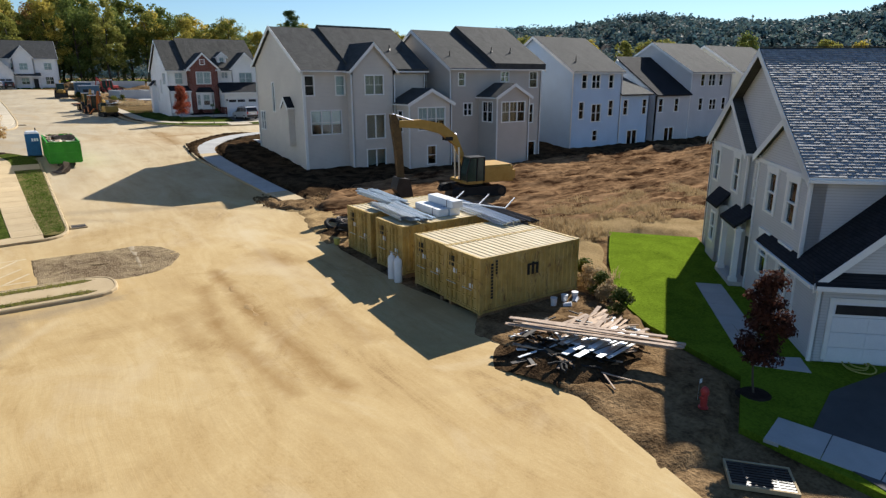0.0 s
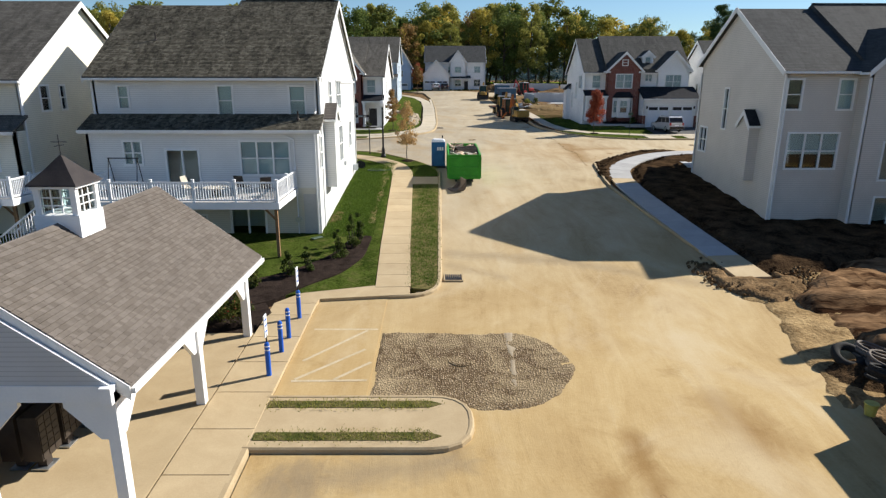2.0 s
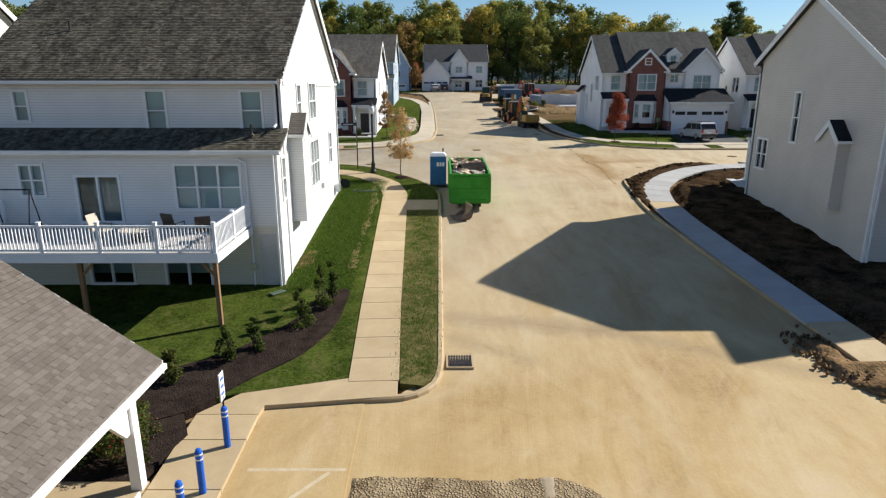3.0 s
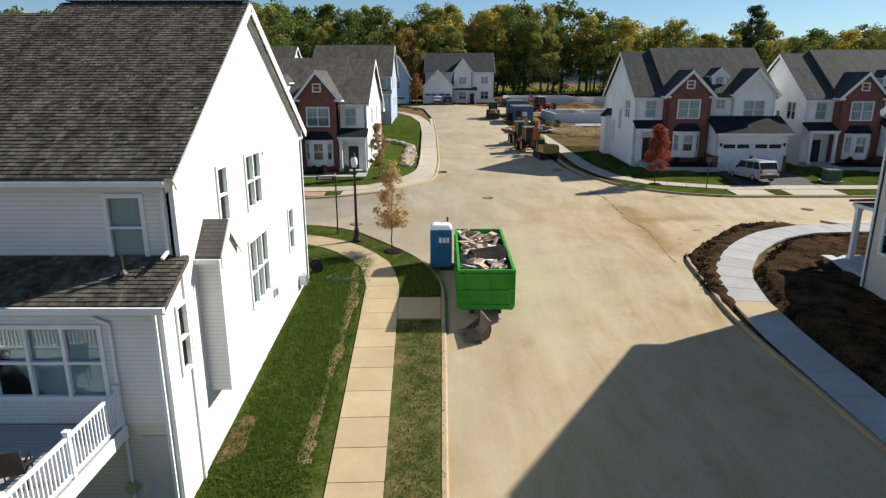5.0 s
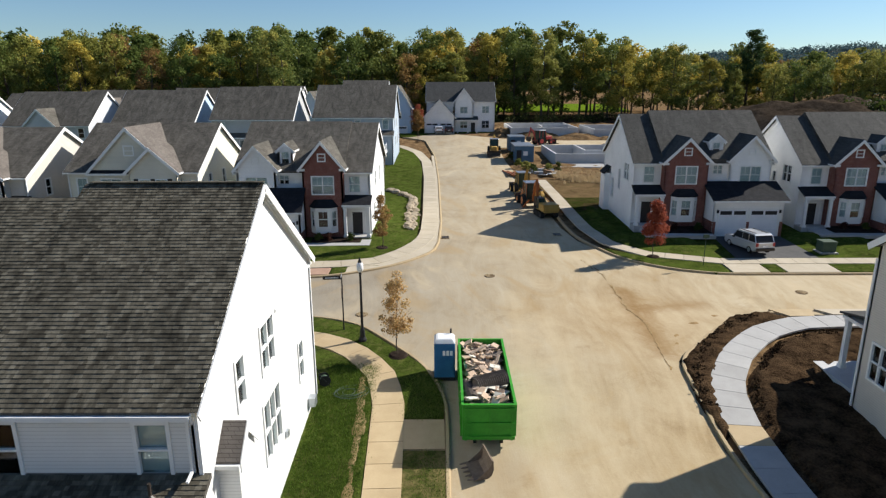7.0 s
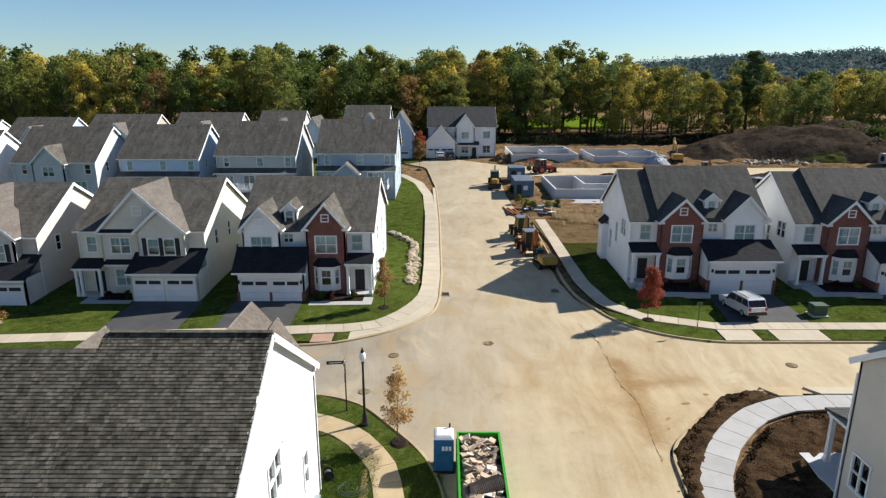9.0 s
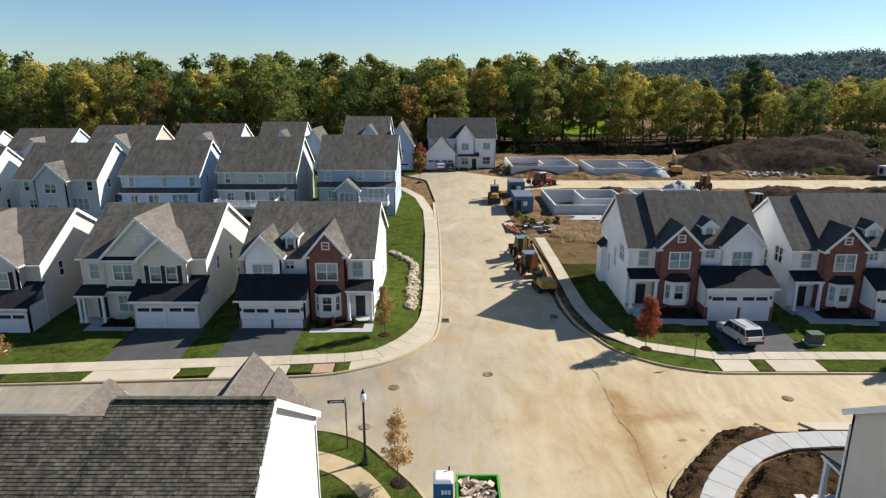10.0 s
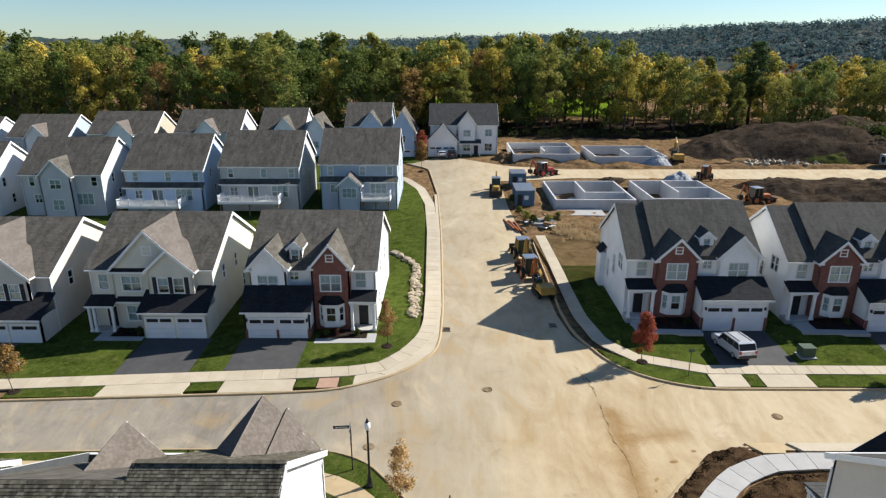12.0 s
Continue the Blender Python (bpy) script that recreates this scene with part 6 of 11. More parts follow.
# farthest row with its fronts to the street
for x, w, z, mt, lab in ((-114.5, 13.6, 4.2, "white", "white house in the far row"), (-96.5, 13.4, 4.75, "steel", "slate-blue house in the far row"), (-78.2, 14.6, 5.45, "tan", "tan house in the far row"), (-58.5, 14.2, 5.85, "ash", "pale grey house in the far row")):
    h = thing("house", lab, "house", pose(x, 178, z), "far row houses")
    body(h, w, 13, 7.4, 11.6, M["siding_" + mt], M["shingle"], [(2.0, 4.6, 1.6, 1.5, 2, "grid"), (w - 2.2, 4.6, 1.6, 1.5, 2, "grid"), (w - 2.2, 1.2, 1.6, 1.5, 2, "grid")], [], [(4, 4.6, 0.9, 1.5)], [(4, 4.6, 0.9, 1.5)])
    cross_gable(h, w * 0.32, w * 0.70, -1.0, 6, -0.6, 7.2, 10.0, M["siding_white"], M["shingle_tan"], [(w * 0.19, 4.6, 1.9, 1.5, 2, "grid"), (w * 0.19, 1.2, 1.9, 1.5, 2, "grid")], 1.0)
    attic_window(h, w * 0.51, -1.0, 8.0, 0.7)
for x, z, lab, mt in ((-20.2, 7.05, "light blue house beside the street bend", "blue"), (-39.6, 5.85, "white house behind the garden row", "white")):
    h = thing("house", lab, "house", pose(x, 178, z), "far row houses")
    body(h, 9.8, 13, 7.6, 12.0, M["siding_" + mt], M["shingle"], [(2.0, 4.6, 1.6, 1.5, 2, "grid"), (7.6, 4.6, 1.6, 1.5, 2, "grid")], [], [(4, 4.6, 0.9, 1.5)], [(4, 4.6, 0.9, 1.5)])
    cross_gable(h, 3.2, 8.2, -0.6, 6, -0.6, 7.6, 10.6, M["siding_" + mt], M["shingle"], [(2.5, 4.6, 1.8, 1.5, 2, "grid")], 0.6)
    attic_window(h, 5.7, -0.6, 8.5, 0.8)
    cross_gable(h, 9.8, 15.4, -0.4, 10, -0.6, 6.4, 10.9, M["siding_" + mt], M["shingle"], [(2.6, 4.0, 1.6, 1.4, 2, "grid")], 8.0)
    garage_door(h, 12.6, -0.42, 3.6, 2.2)
# house that closes the street
FH = thing("house", "white house with stone accents closing the street", "house", pose(-1.4, 180.5, 7.75), "far row houses")
body(FH, 15.2, 12, 6.9, 10.9, M["siding_white"], M["shingle_grey"], [(6.6, 4.3, 1.5, 1.4, 2, "grid"), (13.2, 4.3, 1.5, 1.5, 2, "grid"), (13.2, 1.0, 1.6, 1.6, 2, "grid"), (8.3, 1.0, 1.5, 1.4, 2, "grid")], [], [(4, 4, 0.9, 1.5)], [(4, 4, 0.9, 1.5)])
cross_gable(FH, 6.2, 10.4, -0.6, 6, 3.0, 6.9, 9.6, M["siding_white"], M["shingle_grey"], [(2.1, 4.3, 1.6, 1.4, 2, "grid")], 0.6)
cross_gable(FH, -0.6, 6.2, -2.6, 5, -0.6, 3.6, 7.2, M["siding_white"], M["shingle_grey"], [], 2.6)
for s in (1.2, 4.3):
    garage_door(FH, s, -2.62, 2.6)
shed_roof(FH, 6.2, 11.4, -1.7, 0, 2.9, 3.6, M["shingle_grey"], 0.1)
for px in (6.9, 9.2, 11.2):
    post(FH, px, -1.5, 0, 2.8, 0.2)
front_door(FH, 10.4, 0, 0.1)
window(FH, pose(2.8, -2.62, 4.4), 0.8, 1.1, 1, "grid", False)


# ---- shingled roofs that the camera passes near: tabs laid in courses ----
def shingle_field(parent, o, u, v, lu, lv, mat, course=0.145, seed=1, lip=0.024):
    """Lays overlapping tabs on a roof plane: o the low corner, u along the eave, v up the slope (unit vectors)."""
    r = random.Random(seed)
    o, u, v = Vector(o), Vector(u), Vector(v)
    n = u.cross(v).normalized()
    if n.z < 0:
        n = -n
    V, F = [], []
    for j in range(int(lv / course)):
        a = -r.random() * 0.3
        while a < lu:
            w = r.uniform(0.09, 0.24)
            x0, x1 = max(0, a), min(lu, a + w - 0.006)
            a += w
            if x1 - x0 < 0.03:
                continue
            y0, y1 = j * course, min(lv, j * course + course * 1.12)
            t = r.uniform(lip * 0.7, lip * 1.25)
            k = len(V)
            for x, y, h in ((x0, y0, t), (x1, y0, t), (x1, y1, 0.003), (x0, y1, 0.003), (x0, y0, -0.004), (x1, y0, -0.004)):
                V.append(tuple(o + u * x + v * y + n * h))
            F += [(k, k + 1, k + 2, k + 3), (k + 4, k + 5, k + 1, k)]
    me = bpy.data.meshes.new("shingles")
    me.from_pydata(V, [], F)
    return tagged(finish("shingles", me, mat, parent), kind="stuff")


def cover(parent, x0, x1, y0, y1, ze, zr, axis, over, rake, mat, sides="ab", seed=1, **kw):
    """Tabs over both planes of a gable_roof with the same numbers."""
    if axis == "x":
        ym = (y0 + y1) / 2
        k = (zr - ze) / (ym - y0)
        run = ym - y0 + over
        c = math.hypot(1, k)
        z = ze - over * k + 0.2
        if "a" in sides:
            shingle_field(parent, (x0 - rake, y0 - over, z), (1, 0, 0), (0, 1 / c, k / c), x1 - x0 + 2 * rake, run * c, mat, seed=seed, **kw)
        if "b" in sides:
            shingle_field(parent, (x0 - rake, y1 + over, z), (1, 0, 0), (0, -1 / c, k / c), x1 - x0 + 2 * rake, run * c, mat, seed=seed + 1, **kw)
    else:
        xm = (x0 + x1) / 2
        k = (zr - ze) / (xm - x0)
        run = xm - x0 + over
        c = math.hypot(1, k)
        z = ze - over * k + 0.2
        if "a" in sides:
            shingle_field(parent, (x0 - over, y0 - rake, z), (0, 1, 0), (1 / c, 0, k / c), y1 - y0 + 2 * rake, run * c, mat, seed=seed, **kw)
        if "b" in sides:
            shingle_field(parent, (x1 + over, y0 - rake, z), (0, 1, 0), (-1 / c, 0, k / c), y1 - y0 + 2 * rake, run * c, mat, seed=seed + 1, **kw)


def ridge_cap(parent, a, b, mat):
    bm = bmesh.new()
    bar(bm, a, b, 0.26, 0.03)
    part("ridge_cap", bm, mat, parent)


# ---- the white house by the street corner ----
L1 = thing("house", "white-sided house with weathered shingle roof and rear deck", "house", pose(-16.3, 51.2, 1.6), "garden-side houses")
BLINDS[:] = 1.0, 1.0
wt = M["siding_pearl"]
z1 = 8.95
F0, B0, P0 = 1.05, 15.3, -0.3      # front, back, and the lower storey's front
wall(L1, (-0.7, F0), (12, F0), -0.6, z1, wt, None, [(1.7, 7.2, 0.55, 1.2), (7.4, 6.82, 0.8, 1.6), (11.46, 6.85, 0.85, 1.55)])
wall(L1, (12, B0), (-0.7, B0), -0.6, z1, wt, None, [(3, 6.8, 1.6, 1.5, 2, "grid"), (8, 6.8, 1.6, 1.5, 2, "grid")])
wall(L1, (12, P0), (12, B0), -0.6, 6.1, wt, [(B0 - P0, z1), (8.175 - P0, 13.55), (F0 - P0, z1), (F0 - P0, 6.88)], [(4.85, 7.0, 0.75, 1.65), (8.0, 6.9, 1.6, 1.8, 2), (7.95, 3.4, 2.1, 2.35, 3), (12.85, 3.95, 0.75, 1.8), (1.15, 3.9, 0.7, 1.75)])
wall(L1, (-0.7, B0), (-0.7, F0), -0.6, z1, wt, [(7.125, 13.1)], [(4, 7.0, 0.8, 1.5), (9, 7.0, 0.8, 1.5)])
gable_roof(L1, -0.7, 6.2, F0, B0 - 1.2, z1, 13.15, "x", 0.35, M["shingle"], (True, False), 0.3)
gable_roof(L1, 6.2, 12, F0, B0, z1, 13.55, "x", 0.35, M["shingle"], (False, True), 0.0)
cover(L1, -0.7, 5.6, F0, B0 - 1.2, z1, 13.15, "x", 0.35, 0.3, M["tabs_dark"], "a", 11)
cover(L1, 6.2, 11.92, F0, B0, z1, 13.55, "x", 0.35, 0.3, M["tabs_dark"], "ab", 21)
bm = bmesh.new()
bar(bm, (12.24, F0 - 0.35, z1 - 0.2), (12.24, 8.175, 13.58), 0.04, 0.3)
part("rake_board", bm, M["trim"], L1)
bm = bmesh.new()
bar(bm, (12.24, B0 + 0.35, z1 - 0.2), (12.24, 8.175, 13.58), 0.04, 0.3)
part("rake_board", bm, M["trim"], L1)
ridge_cap(L1, (6.1, 8.175, 13.78), (12.22, 8.175, 13.78), M["tabs_dark"])
# lower storey standing proud under a pent roof
wall(L1, (-0.7, P0), (11.83, P0), 2.9, 6.1, wt, None, [(2.5, 4.22, 0.95, 1.25, 2), (5.2, 3.1, 1.75, 1.9, 2, "plain"), (9.8, 3.65, 2.68, 1.82, 3)])
wall(L1, (-0.7, F0), (-0.7, P0), 2.9, 6.1, wt)
wall(L1, (-0.7, P0 + 0.02), (11.83, P0 + 0.02), -0.6, 2.9, M["siding_beige"], None, [(5.3, 0.35, 1.8, 0.95, 2, "plain"), (8.6, -0.25, 1.9, 2.1, 2, "plain")])
shed_roof(L1, -0.7, 12, P0 - 0.3, F0, 6.12, 6.9, M["shingle"], 0.25)
k = math.hypot(1.65, 0.78)
shingle_field(L1, (-0.95, P0 - 0.3, 6.13), (1, 0, 0), (0, 1.65 / k, 0.78 / k), 13.2, k, M["tabs_dark"], seed=31)
bm = bmesh.new()
bar(bm, (-0.95, P0 - 0.36, 6.05), (12.25, P0 - 0.36, 6.05), 0.11, 0.13)
part("gutter", bm, M["trim"], L1)
vents(L1, [(10.9, 0.3, 6.75), (1.9, 4.0, 11.1)])
corner_boards(L1, [(12, F0), (12, B0), (-0.7, F0)], -0.4, z1 - 0.05)
corner_boards(L1, [(12, P0)], -0.4, 6.0)
downspout(L1, 11.8, F0 - 0.12, 6.9, z1)
downspout(L1, 11.9, P0 - 0.14, -0.4, 6.0)
bm = bmesh.new()
box(bm, 11.1, 11.93, P0 - 0.03, P0, -0.5, 2.55)
part("service_panel", bm, M["concrete_wall"], L1)
bm = bmesh.new()
rod(bm, (10.75, P0 - 0.01, 1.1), (10.75, P0 - 0.16, 1.1), 0.17, n=14)
part("meter", bm, M["galv"], L1)
bm = bmesh.new()
rod(bm, (10.75, P0 - 0.06, 1.25), (10.75, P0 - 0.06, 5.6), 0.04, n=8)
rod(bm, (10.75, P0 - 0.06, 5.6), (10.4, P0 - 0.06, 5.75), 0.04, n=8)
rod(bm, (10.75, P0 - 0.06, -0.4), (10.75, P0 - 0.06, 0.95), 0.035, n=8)
part("conduit", bm, M["vinyl"], L1)
# fireplace chase on the side wall, with its own little shingled roof
bm = bmesh.new()
prism(bm, [(0, 0), (1.5, 0), (1.5, 4.0), (0.75, 4.75), (0, 4.0)], 0.62, Matrix.Translation((12.0, 2.1, 2.55)) @ Matrix.Rotation(radians(90), 4, "Z") @ Matrix.Diagonal((1, -1, 1, 1)))
part("fireplace_chase", bm, wt, L1)
gable_roof(L1, 12.0, 12.62, 2.1, 3.6, 6.5, 7.25, "x", 0.1, M["shingle_tan"], (False, True), 0.08)
for (y, z) in ((3.9, 2.9), (9.2, 2.9)):
    bm = bmesh.new()
    box(bm, 12.0, 12.12, y, y + 0.25, z, z + 0.28)
    part("wall_vent", bm, M["galv"], L1)
bm = bmesh.new()
box(bm, 12.0, 12.35, 13.4, 13.9, 1.95, 2.4)
part("meter_box", bm, M["galv"], L1)
# street-side gables
for a, b, yf, apex in ((6.4, 11.6, B0, 12.05), (8.8, 11.4, B0 + 0.5, 11.0), (0.2, 4.0, B0 - 1.1, 11.15)):
    xm = (a + b) / 2
    wall(L1, (b, yf + 0.17), (a, yf + 0.17), -0.6, z1, wt, [(xm - a, apex)])
    if yf > B0:
        wall(L1, (a, yf), (a, B0), -0.6, z1, wt)
        wall(L1, (b, B0), (b, yf), -0.6, z1, wt)
    gable_roof(L1, a, b, 9.0, yf + 0.17, z1, apex, "y", 0.35, M["shingle_tan"], (False, True), 0.3)
    cover(L1, a, b, 9.0, yf + 0.17, z1, apex, "y", 0.35, 0.3, M["tabs_tan"], "ab", 40)
# garage wing on the street side, its roof below the gables
wall(L1, (6.0, 18.4), (0, 18.4), -0.6, 5.4, wt)
wall(L1, (6.0, 15.6), (6.0, 18.4), -0.6, 5.4, wt)
wall(L1, (0, 18.4), (0, 15.6), -0.6, 5.4, wt)
shed_roof(L1, 0, 6.0, 18.8, 15.6, 5.4, 6.9, M["shingle_tan"], 0.25)
D1 = deck("white-railed rear deck on timber posts with garden chairs", pose(-15.9, 50.86, 4.5), 10.4, 4.3, 2.9, "fr")
# deck stair on the far end
bm = bmesh.new()
for i in range(14):
    box(bm, -0.35 - i * 0.27, -0.05 - i * 0.27, -4.2, -3.1, -0.05 - i * 0.2, -0.01 - i * 0.2)
bar(bm, (0, -4.2, -0.15), (-3.9, -4.2, -2.95), 0.05, 0.25)
bar(bm, (0, -3.1, -0.15), (-3.9, -3.1, -2.95), 0.05, 0.25)
part("stair", bm, M["deckboard"], D1)
railing(D1, (0.06, -3.0), (0.06, -0.1), 0)
for yy in (-4.2, -3.1):
    bm = bmesh.new()
    bar(bm, (0.0, yy, 0.95), (-3.8, yy, -1.85), 0.07, 0.09)
    for i in range(24):
        x = -0.1 - i * 0.16
        bar(bm, (x, yy, -0.1 + x * 0.735), (x, yy, 0.93 + x * 0.735), 0.03)
    part("stair_rail", bm, M["vinyl"], D1)


def garden_chair(label, m, mat):
    c = thing("garden_chair", label, "chair", m, "deck furniture")
    bm = bmesh.new()
    box(bm, -0.28, 0.28, -0.26, 0.26, 0.40, 0.44)
    part("seat", bm, mat, c)
    bm = bmesh.new()
    box(bm, -0.28, 0.28, 0.0, 0.03, 0.0, 0.62, Matrix.Translation((0, 0.24, 0.44)) @ Matrix.Rotation(radians(-15), 4, "X"))
    part("backrest", bm, mat, c)
    for sx in (-0.27, 0.27):
        for sy in (-0.22, 0.24):
            bm = bmesh.new()
            rod(bm, (sx, sy, 0), (sx, sy, 0.62 if sy < 0 else 0.62), 0.018, n=6)
            part("leg", bm, M["black"], c)
        bm = bmesh.new()
        bar(bm, (sx, -0.25, 0.63), (sx, 0.3, 0.63), 0.045, 0.025)
        part("armrest", bm, M["black"], c)
    return c


garden_chair("black garden chair on the deck", pose(-7.9, 48.9, 4.5, 0, 0, 160), M["black"])
garden_chair("brown garden chair on the deck", pose(-6.6, 48.4, 4.5, 0, 0, 200), M["bronze"])
garden_chair("tan garden chair on the deck", pose(-10.5, 48.4, 4.5, 0, 0, 80), M["siding_tan"])
tb = thing("garden_table", "low round garden table on the deck", "table", pose(-9.2, 48.4, 4.5))
bm = bmesh.new()
rod(bm, (0, 0, 0.42), (0, 0, 0.47), 0.62, n=20)
part("tabletop", bm, M["siding_tan"], tb)
bm = bmesh.new()
rod(bm, (0, 0, 0), (0, 0, 0.42), 0.25, 0.2, n=12)
part("base", bm, M["bronze"], tb)
sw = thing("garden_swing", "steel-framed garden swing seat on the deck", "swing", pose(-14.1, 48.9, 4.5))
for sx in (-0.75, 0.75):
    for sy in (-0.5, 0.5):
        bm = bmesh.new()
        rod(bm, (sx, sy, 0), (sx, 0, 1.9), 0.025, n=6)
        part("leg", bm, M["black"], sw)
bm = bmesh.new()
rod(bm, (-0.8, 0, 1.9), (0.8, 0, 1.9), 0.03, n=6)
part("top_bar", bm, M["black"], sw)
bm = bmesh.new()
box(bm, -0.65, 0.65, -0.25, 0.25, 0.45, 0.52)
part("seat", bm, M["siding_tan"], sw)

BLINDS[:] = 0.8, 0.45
# neighbour further up the row
L0 = thing("house", "cream-sided house with white deck stair", "house", pose(-33.2, 51.8, 1.6), "garden-side houses")
body(L0, 12.4, 14, 8.8, 13.4, M["siding_cream"], M["shingle"], [(8.9, 6.9, 1.2, 1.4, 2), (3, 6.9, 1.2, 1.4, 2)], [], [], [(2.2, 7.0, 0.8, 1.4), (4.0, 7.0, 0.5, 1.4)])
wall(L0, (0, -1.0), (12.4, -1.0), -0.6, 6.0, M["siding_cream"], None, [(10.6, 3.9, 1.3, 1.3, 2), (5, 3.0, 1.8, 2.1, 2, "plain")])
wall(L0, (12.4, -1.0), (12.4, 0), -0.6, 6.0, M["siding_cream"])
shed_roof(L0, 0, 12.4, -1.5, 0.0, 6.05, 6.85, M["shingle"], 0.25)
vents(L0, [(10.2, 2.0, 10.5)])
D0 = deck("white-railed deck with a straight stair beside the cream house", pose(-28.7, 50.8, 4.5), 9.5, 3.4, 2.9, "fr")
bm = bmesh.new()
for i in range(15):
    box(bm, 7.4, 8.8, -3.6 - i * 0.26, -3.32 - i * 0.26, -0.06 - i * 0.2, -0.01 - i * 0.2)
part("stair", bm, M["deckboard"], D0)
for xx in (7.35, 8.85):
    bm = bmesh.new()
    bar(bm, (xx, -3.3, -0.15), (xx, -7.3, -3.1), 0.05, 0.28)
    bar(bm, (xx, -3.3, 0.95), (xx, -7.3, -2.0), 0.07, 0.09)
    for i in range(26):
        y = -3.4 - i * 0.15
        bar(bm, (xx, y, -0.1 + (y + 3.3) * 0.7375), (xx, y, 0.93 + (y + 3.3) * 0.7375), 0.03)
    part("stair_rail", bm, M["vinyl"], D0)

# ---- unfinished houses along the field ----
def bump_room(h, x0, x1, y0, base, ze, zr, mat, roof, win, side_win=()):
    """A gabled garden room standing out from the wall."""
    D = -y0
    wall(h, (x0, y0), (x1, y0), base, ze, mat, [((x1 - x0) / 2, zr)], win)
    wall(h, (x1, y0), (x1, 0), base, ze, mat, None, side_win)
    wall(h, (x0, 0), (x0, y0), base, ze, mat, None, side_win)
    gable_roof(h, x0, x1, y0, 0.6, ze, zr, "y", 0.3, roof, (True, False), 0.25)
    corner_boards(h, [(x0, y0), (x1, y0)], base, ze)


BLINDS[0] = 0.3
gre, rg = M["siding_greige"], M["shingle_grey"]
R1 = thing("house", "greige unfinished house with a tall garden gable", "house", pose(22.4, 53.2, 1.9), "houses along the field")
f1 = [(0.6, 6.85, 0.85, 1.65), (3.6, 6.85, 0.85, 1.65), (2.1, 3.4, 2.95, 2.05, 3, "hung")]
wall(R1, (0, 0), (12.8, 0), -0.7, 8.95, gre, None, f1)
wall(R1, (12.8, 11.9), (0, 11.9), -0.7, 9.6, gre)
wall(R1, (12.8, 0), (12.8, 11.9), -0.7, 8.95, gre, [(11.9, 9.6), (6.7, 12.9)])
wall(R1, (0, 11.9), (0, 0), -0.7, 8.95, gre, [(5.2, 12.9), (0.001, 9.6)], [(1.35, 3.3, 1.2, 1.75, 2, "hung"), (4.6, 5.2, 0.55, 2.7)])
bm = bmesh.new()
roof_slab(bm, (-0.3, -0.35, 8.98), (13.1, -0.35, 8.98), (13.1, 6.7, 13.02), (-0.3, 6.7, 13.02))
roof_slab(bm, (13.1, 12.25, 9.58), (-0.3, 12.25, 9.58), (-0.3, 6.7, 13.02), (13.1, 6.7, 13.02))
part("roof", bm, rg, R1)
for ya, za in ((-0.35, 8.85), (12.25, 9.45)):
    bm = bmesh.new()
    bar(bm, (-0.32, ya, za), (-0.32, 6.7, 12.97), 0.035, 0.3)
    part("rake_board", bm, M["trim"], R1)
    bm = bmesh.new()
    y = ya - 0.05 if ya < 0 else ya + 0.05
    bar(bm, (-0.3, y, za + 0.05), (13.1, y, za + 0.05), 0.11, 0.13)
    part("gutter", bm, M["trim"], R1)
corner_boards(R1, [(0, 0), (12.8, 0), (0, 11.9)], -0.7, 8.95)
# garage wing on the street front
wall(R1, (11.2, 17.5), (5.35, 17.5), -0.7, 5.6, gre, [(2.925, 7.9)])
wall(R1, (5.35, 17.5), (5.35, 11.9), -0.7, 5.6, gre)
wall(R1, (11.2, 11.9), (11.2, 17.5), -0.7, 5.6, gre)
# black shingles: the west slope's shade is put into the roof colour
gable_roof(R1, 5.35, 11.2, 11.92, 17.5, 5.6, 7.9, "y", 0.35, M["shingle_black"], (False, True), 0.3)
cross_gable(R1, 4.3, 8.8, -0.9, 5.5, -0.7, 9.08, 11.3, gre, rg, [(2.35, 6.88, 1.9, 1.67, 2, "grid"), (2.4, 2.85, 1.95, 2.15, 2, "plain"), (2.4, -0.4, 1.95, 2.2, 2, "plain")], 0.9)
corner_boards(R1, [(4.3, -0.9), (8.8, -0.9)], -0.6, 8.6)
bump_room(R1, 9.0, 13.8, -3.2, -0.7, 6.0, 7.2, gre, rg, [(2.5, 3.55, 3.0, 2.05, 3, "grid"), (2.5, 0.3, 0.95, 1.7)], [(1.6, 3.4, 0.8, 1.9)])
bm = bmesh.new()
prism(bm, [(0, 0), (1.6, 0), (1.6, 3.4), (0.8, 4.1), (0, 3.4)], 0.6, Matrix.Translation((0.0, 2.3, 2.3)) @ Matrix.Rotation(radians(90), 4, "Z"))
part("fireplace_chase", bm, gre, R1)
gable_roof(R1, -0.62, 0.0, 2.3, 3.9, 5.7, 6.5, "x", 0.1, M["shingle_black"], (True, False), 0.08)
# entrance porch on the street front
bm = bmesh.new()
box(bm, 0.6, 4.8, 11.9, 16.3, 0.8, 1.72)
part("porch_floor", bm, M["concrete_wall"], R1)
for xx in (1.7, 4.3):
    post(R1, xx, 15.5, 1.72, 4.55, 0.24)
bm = bmesh.new()
box(bm, 1.5, 5.0, 11.9, 15.8, 4.55, 4.72)
part("porch_ceiling", bm, M["trim"], R1)
bm = bmesh.new()
roof_slab(bm, (4.95, 15.95, 4.85), (1.4, 15.95, 4.85), (1.4, 11.92, 5.7), (4.95, 11.92, 5.7), 0.12)
part("porch_roof", bm, rg, R1)
bm = bmesh.new()
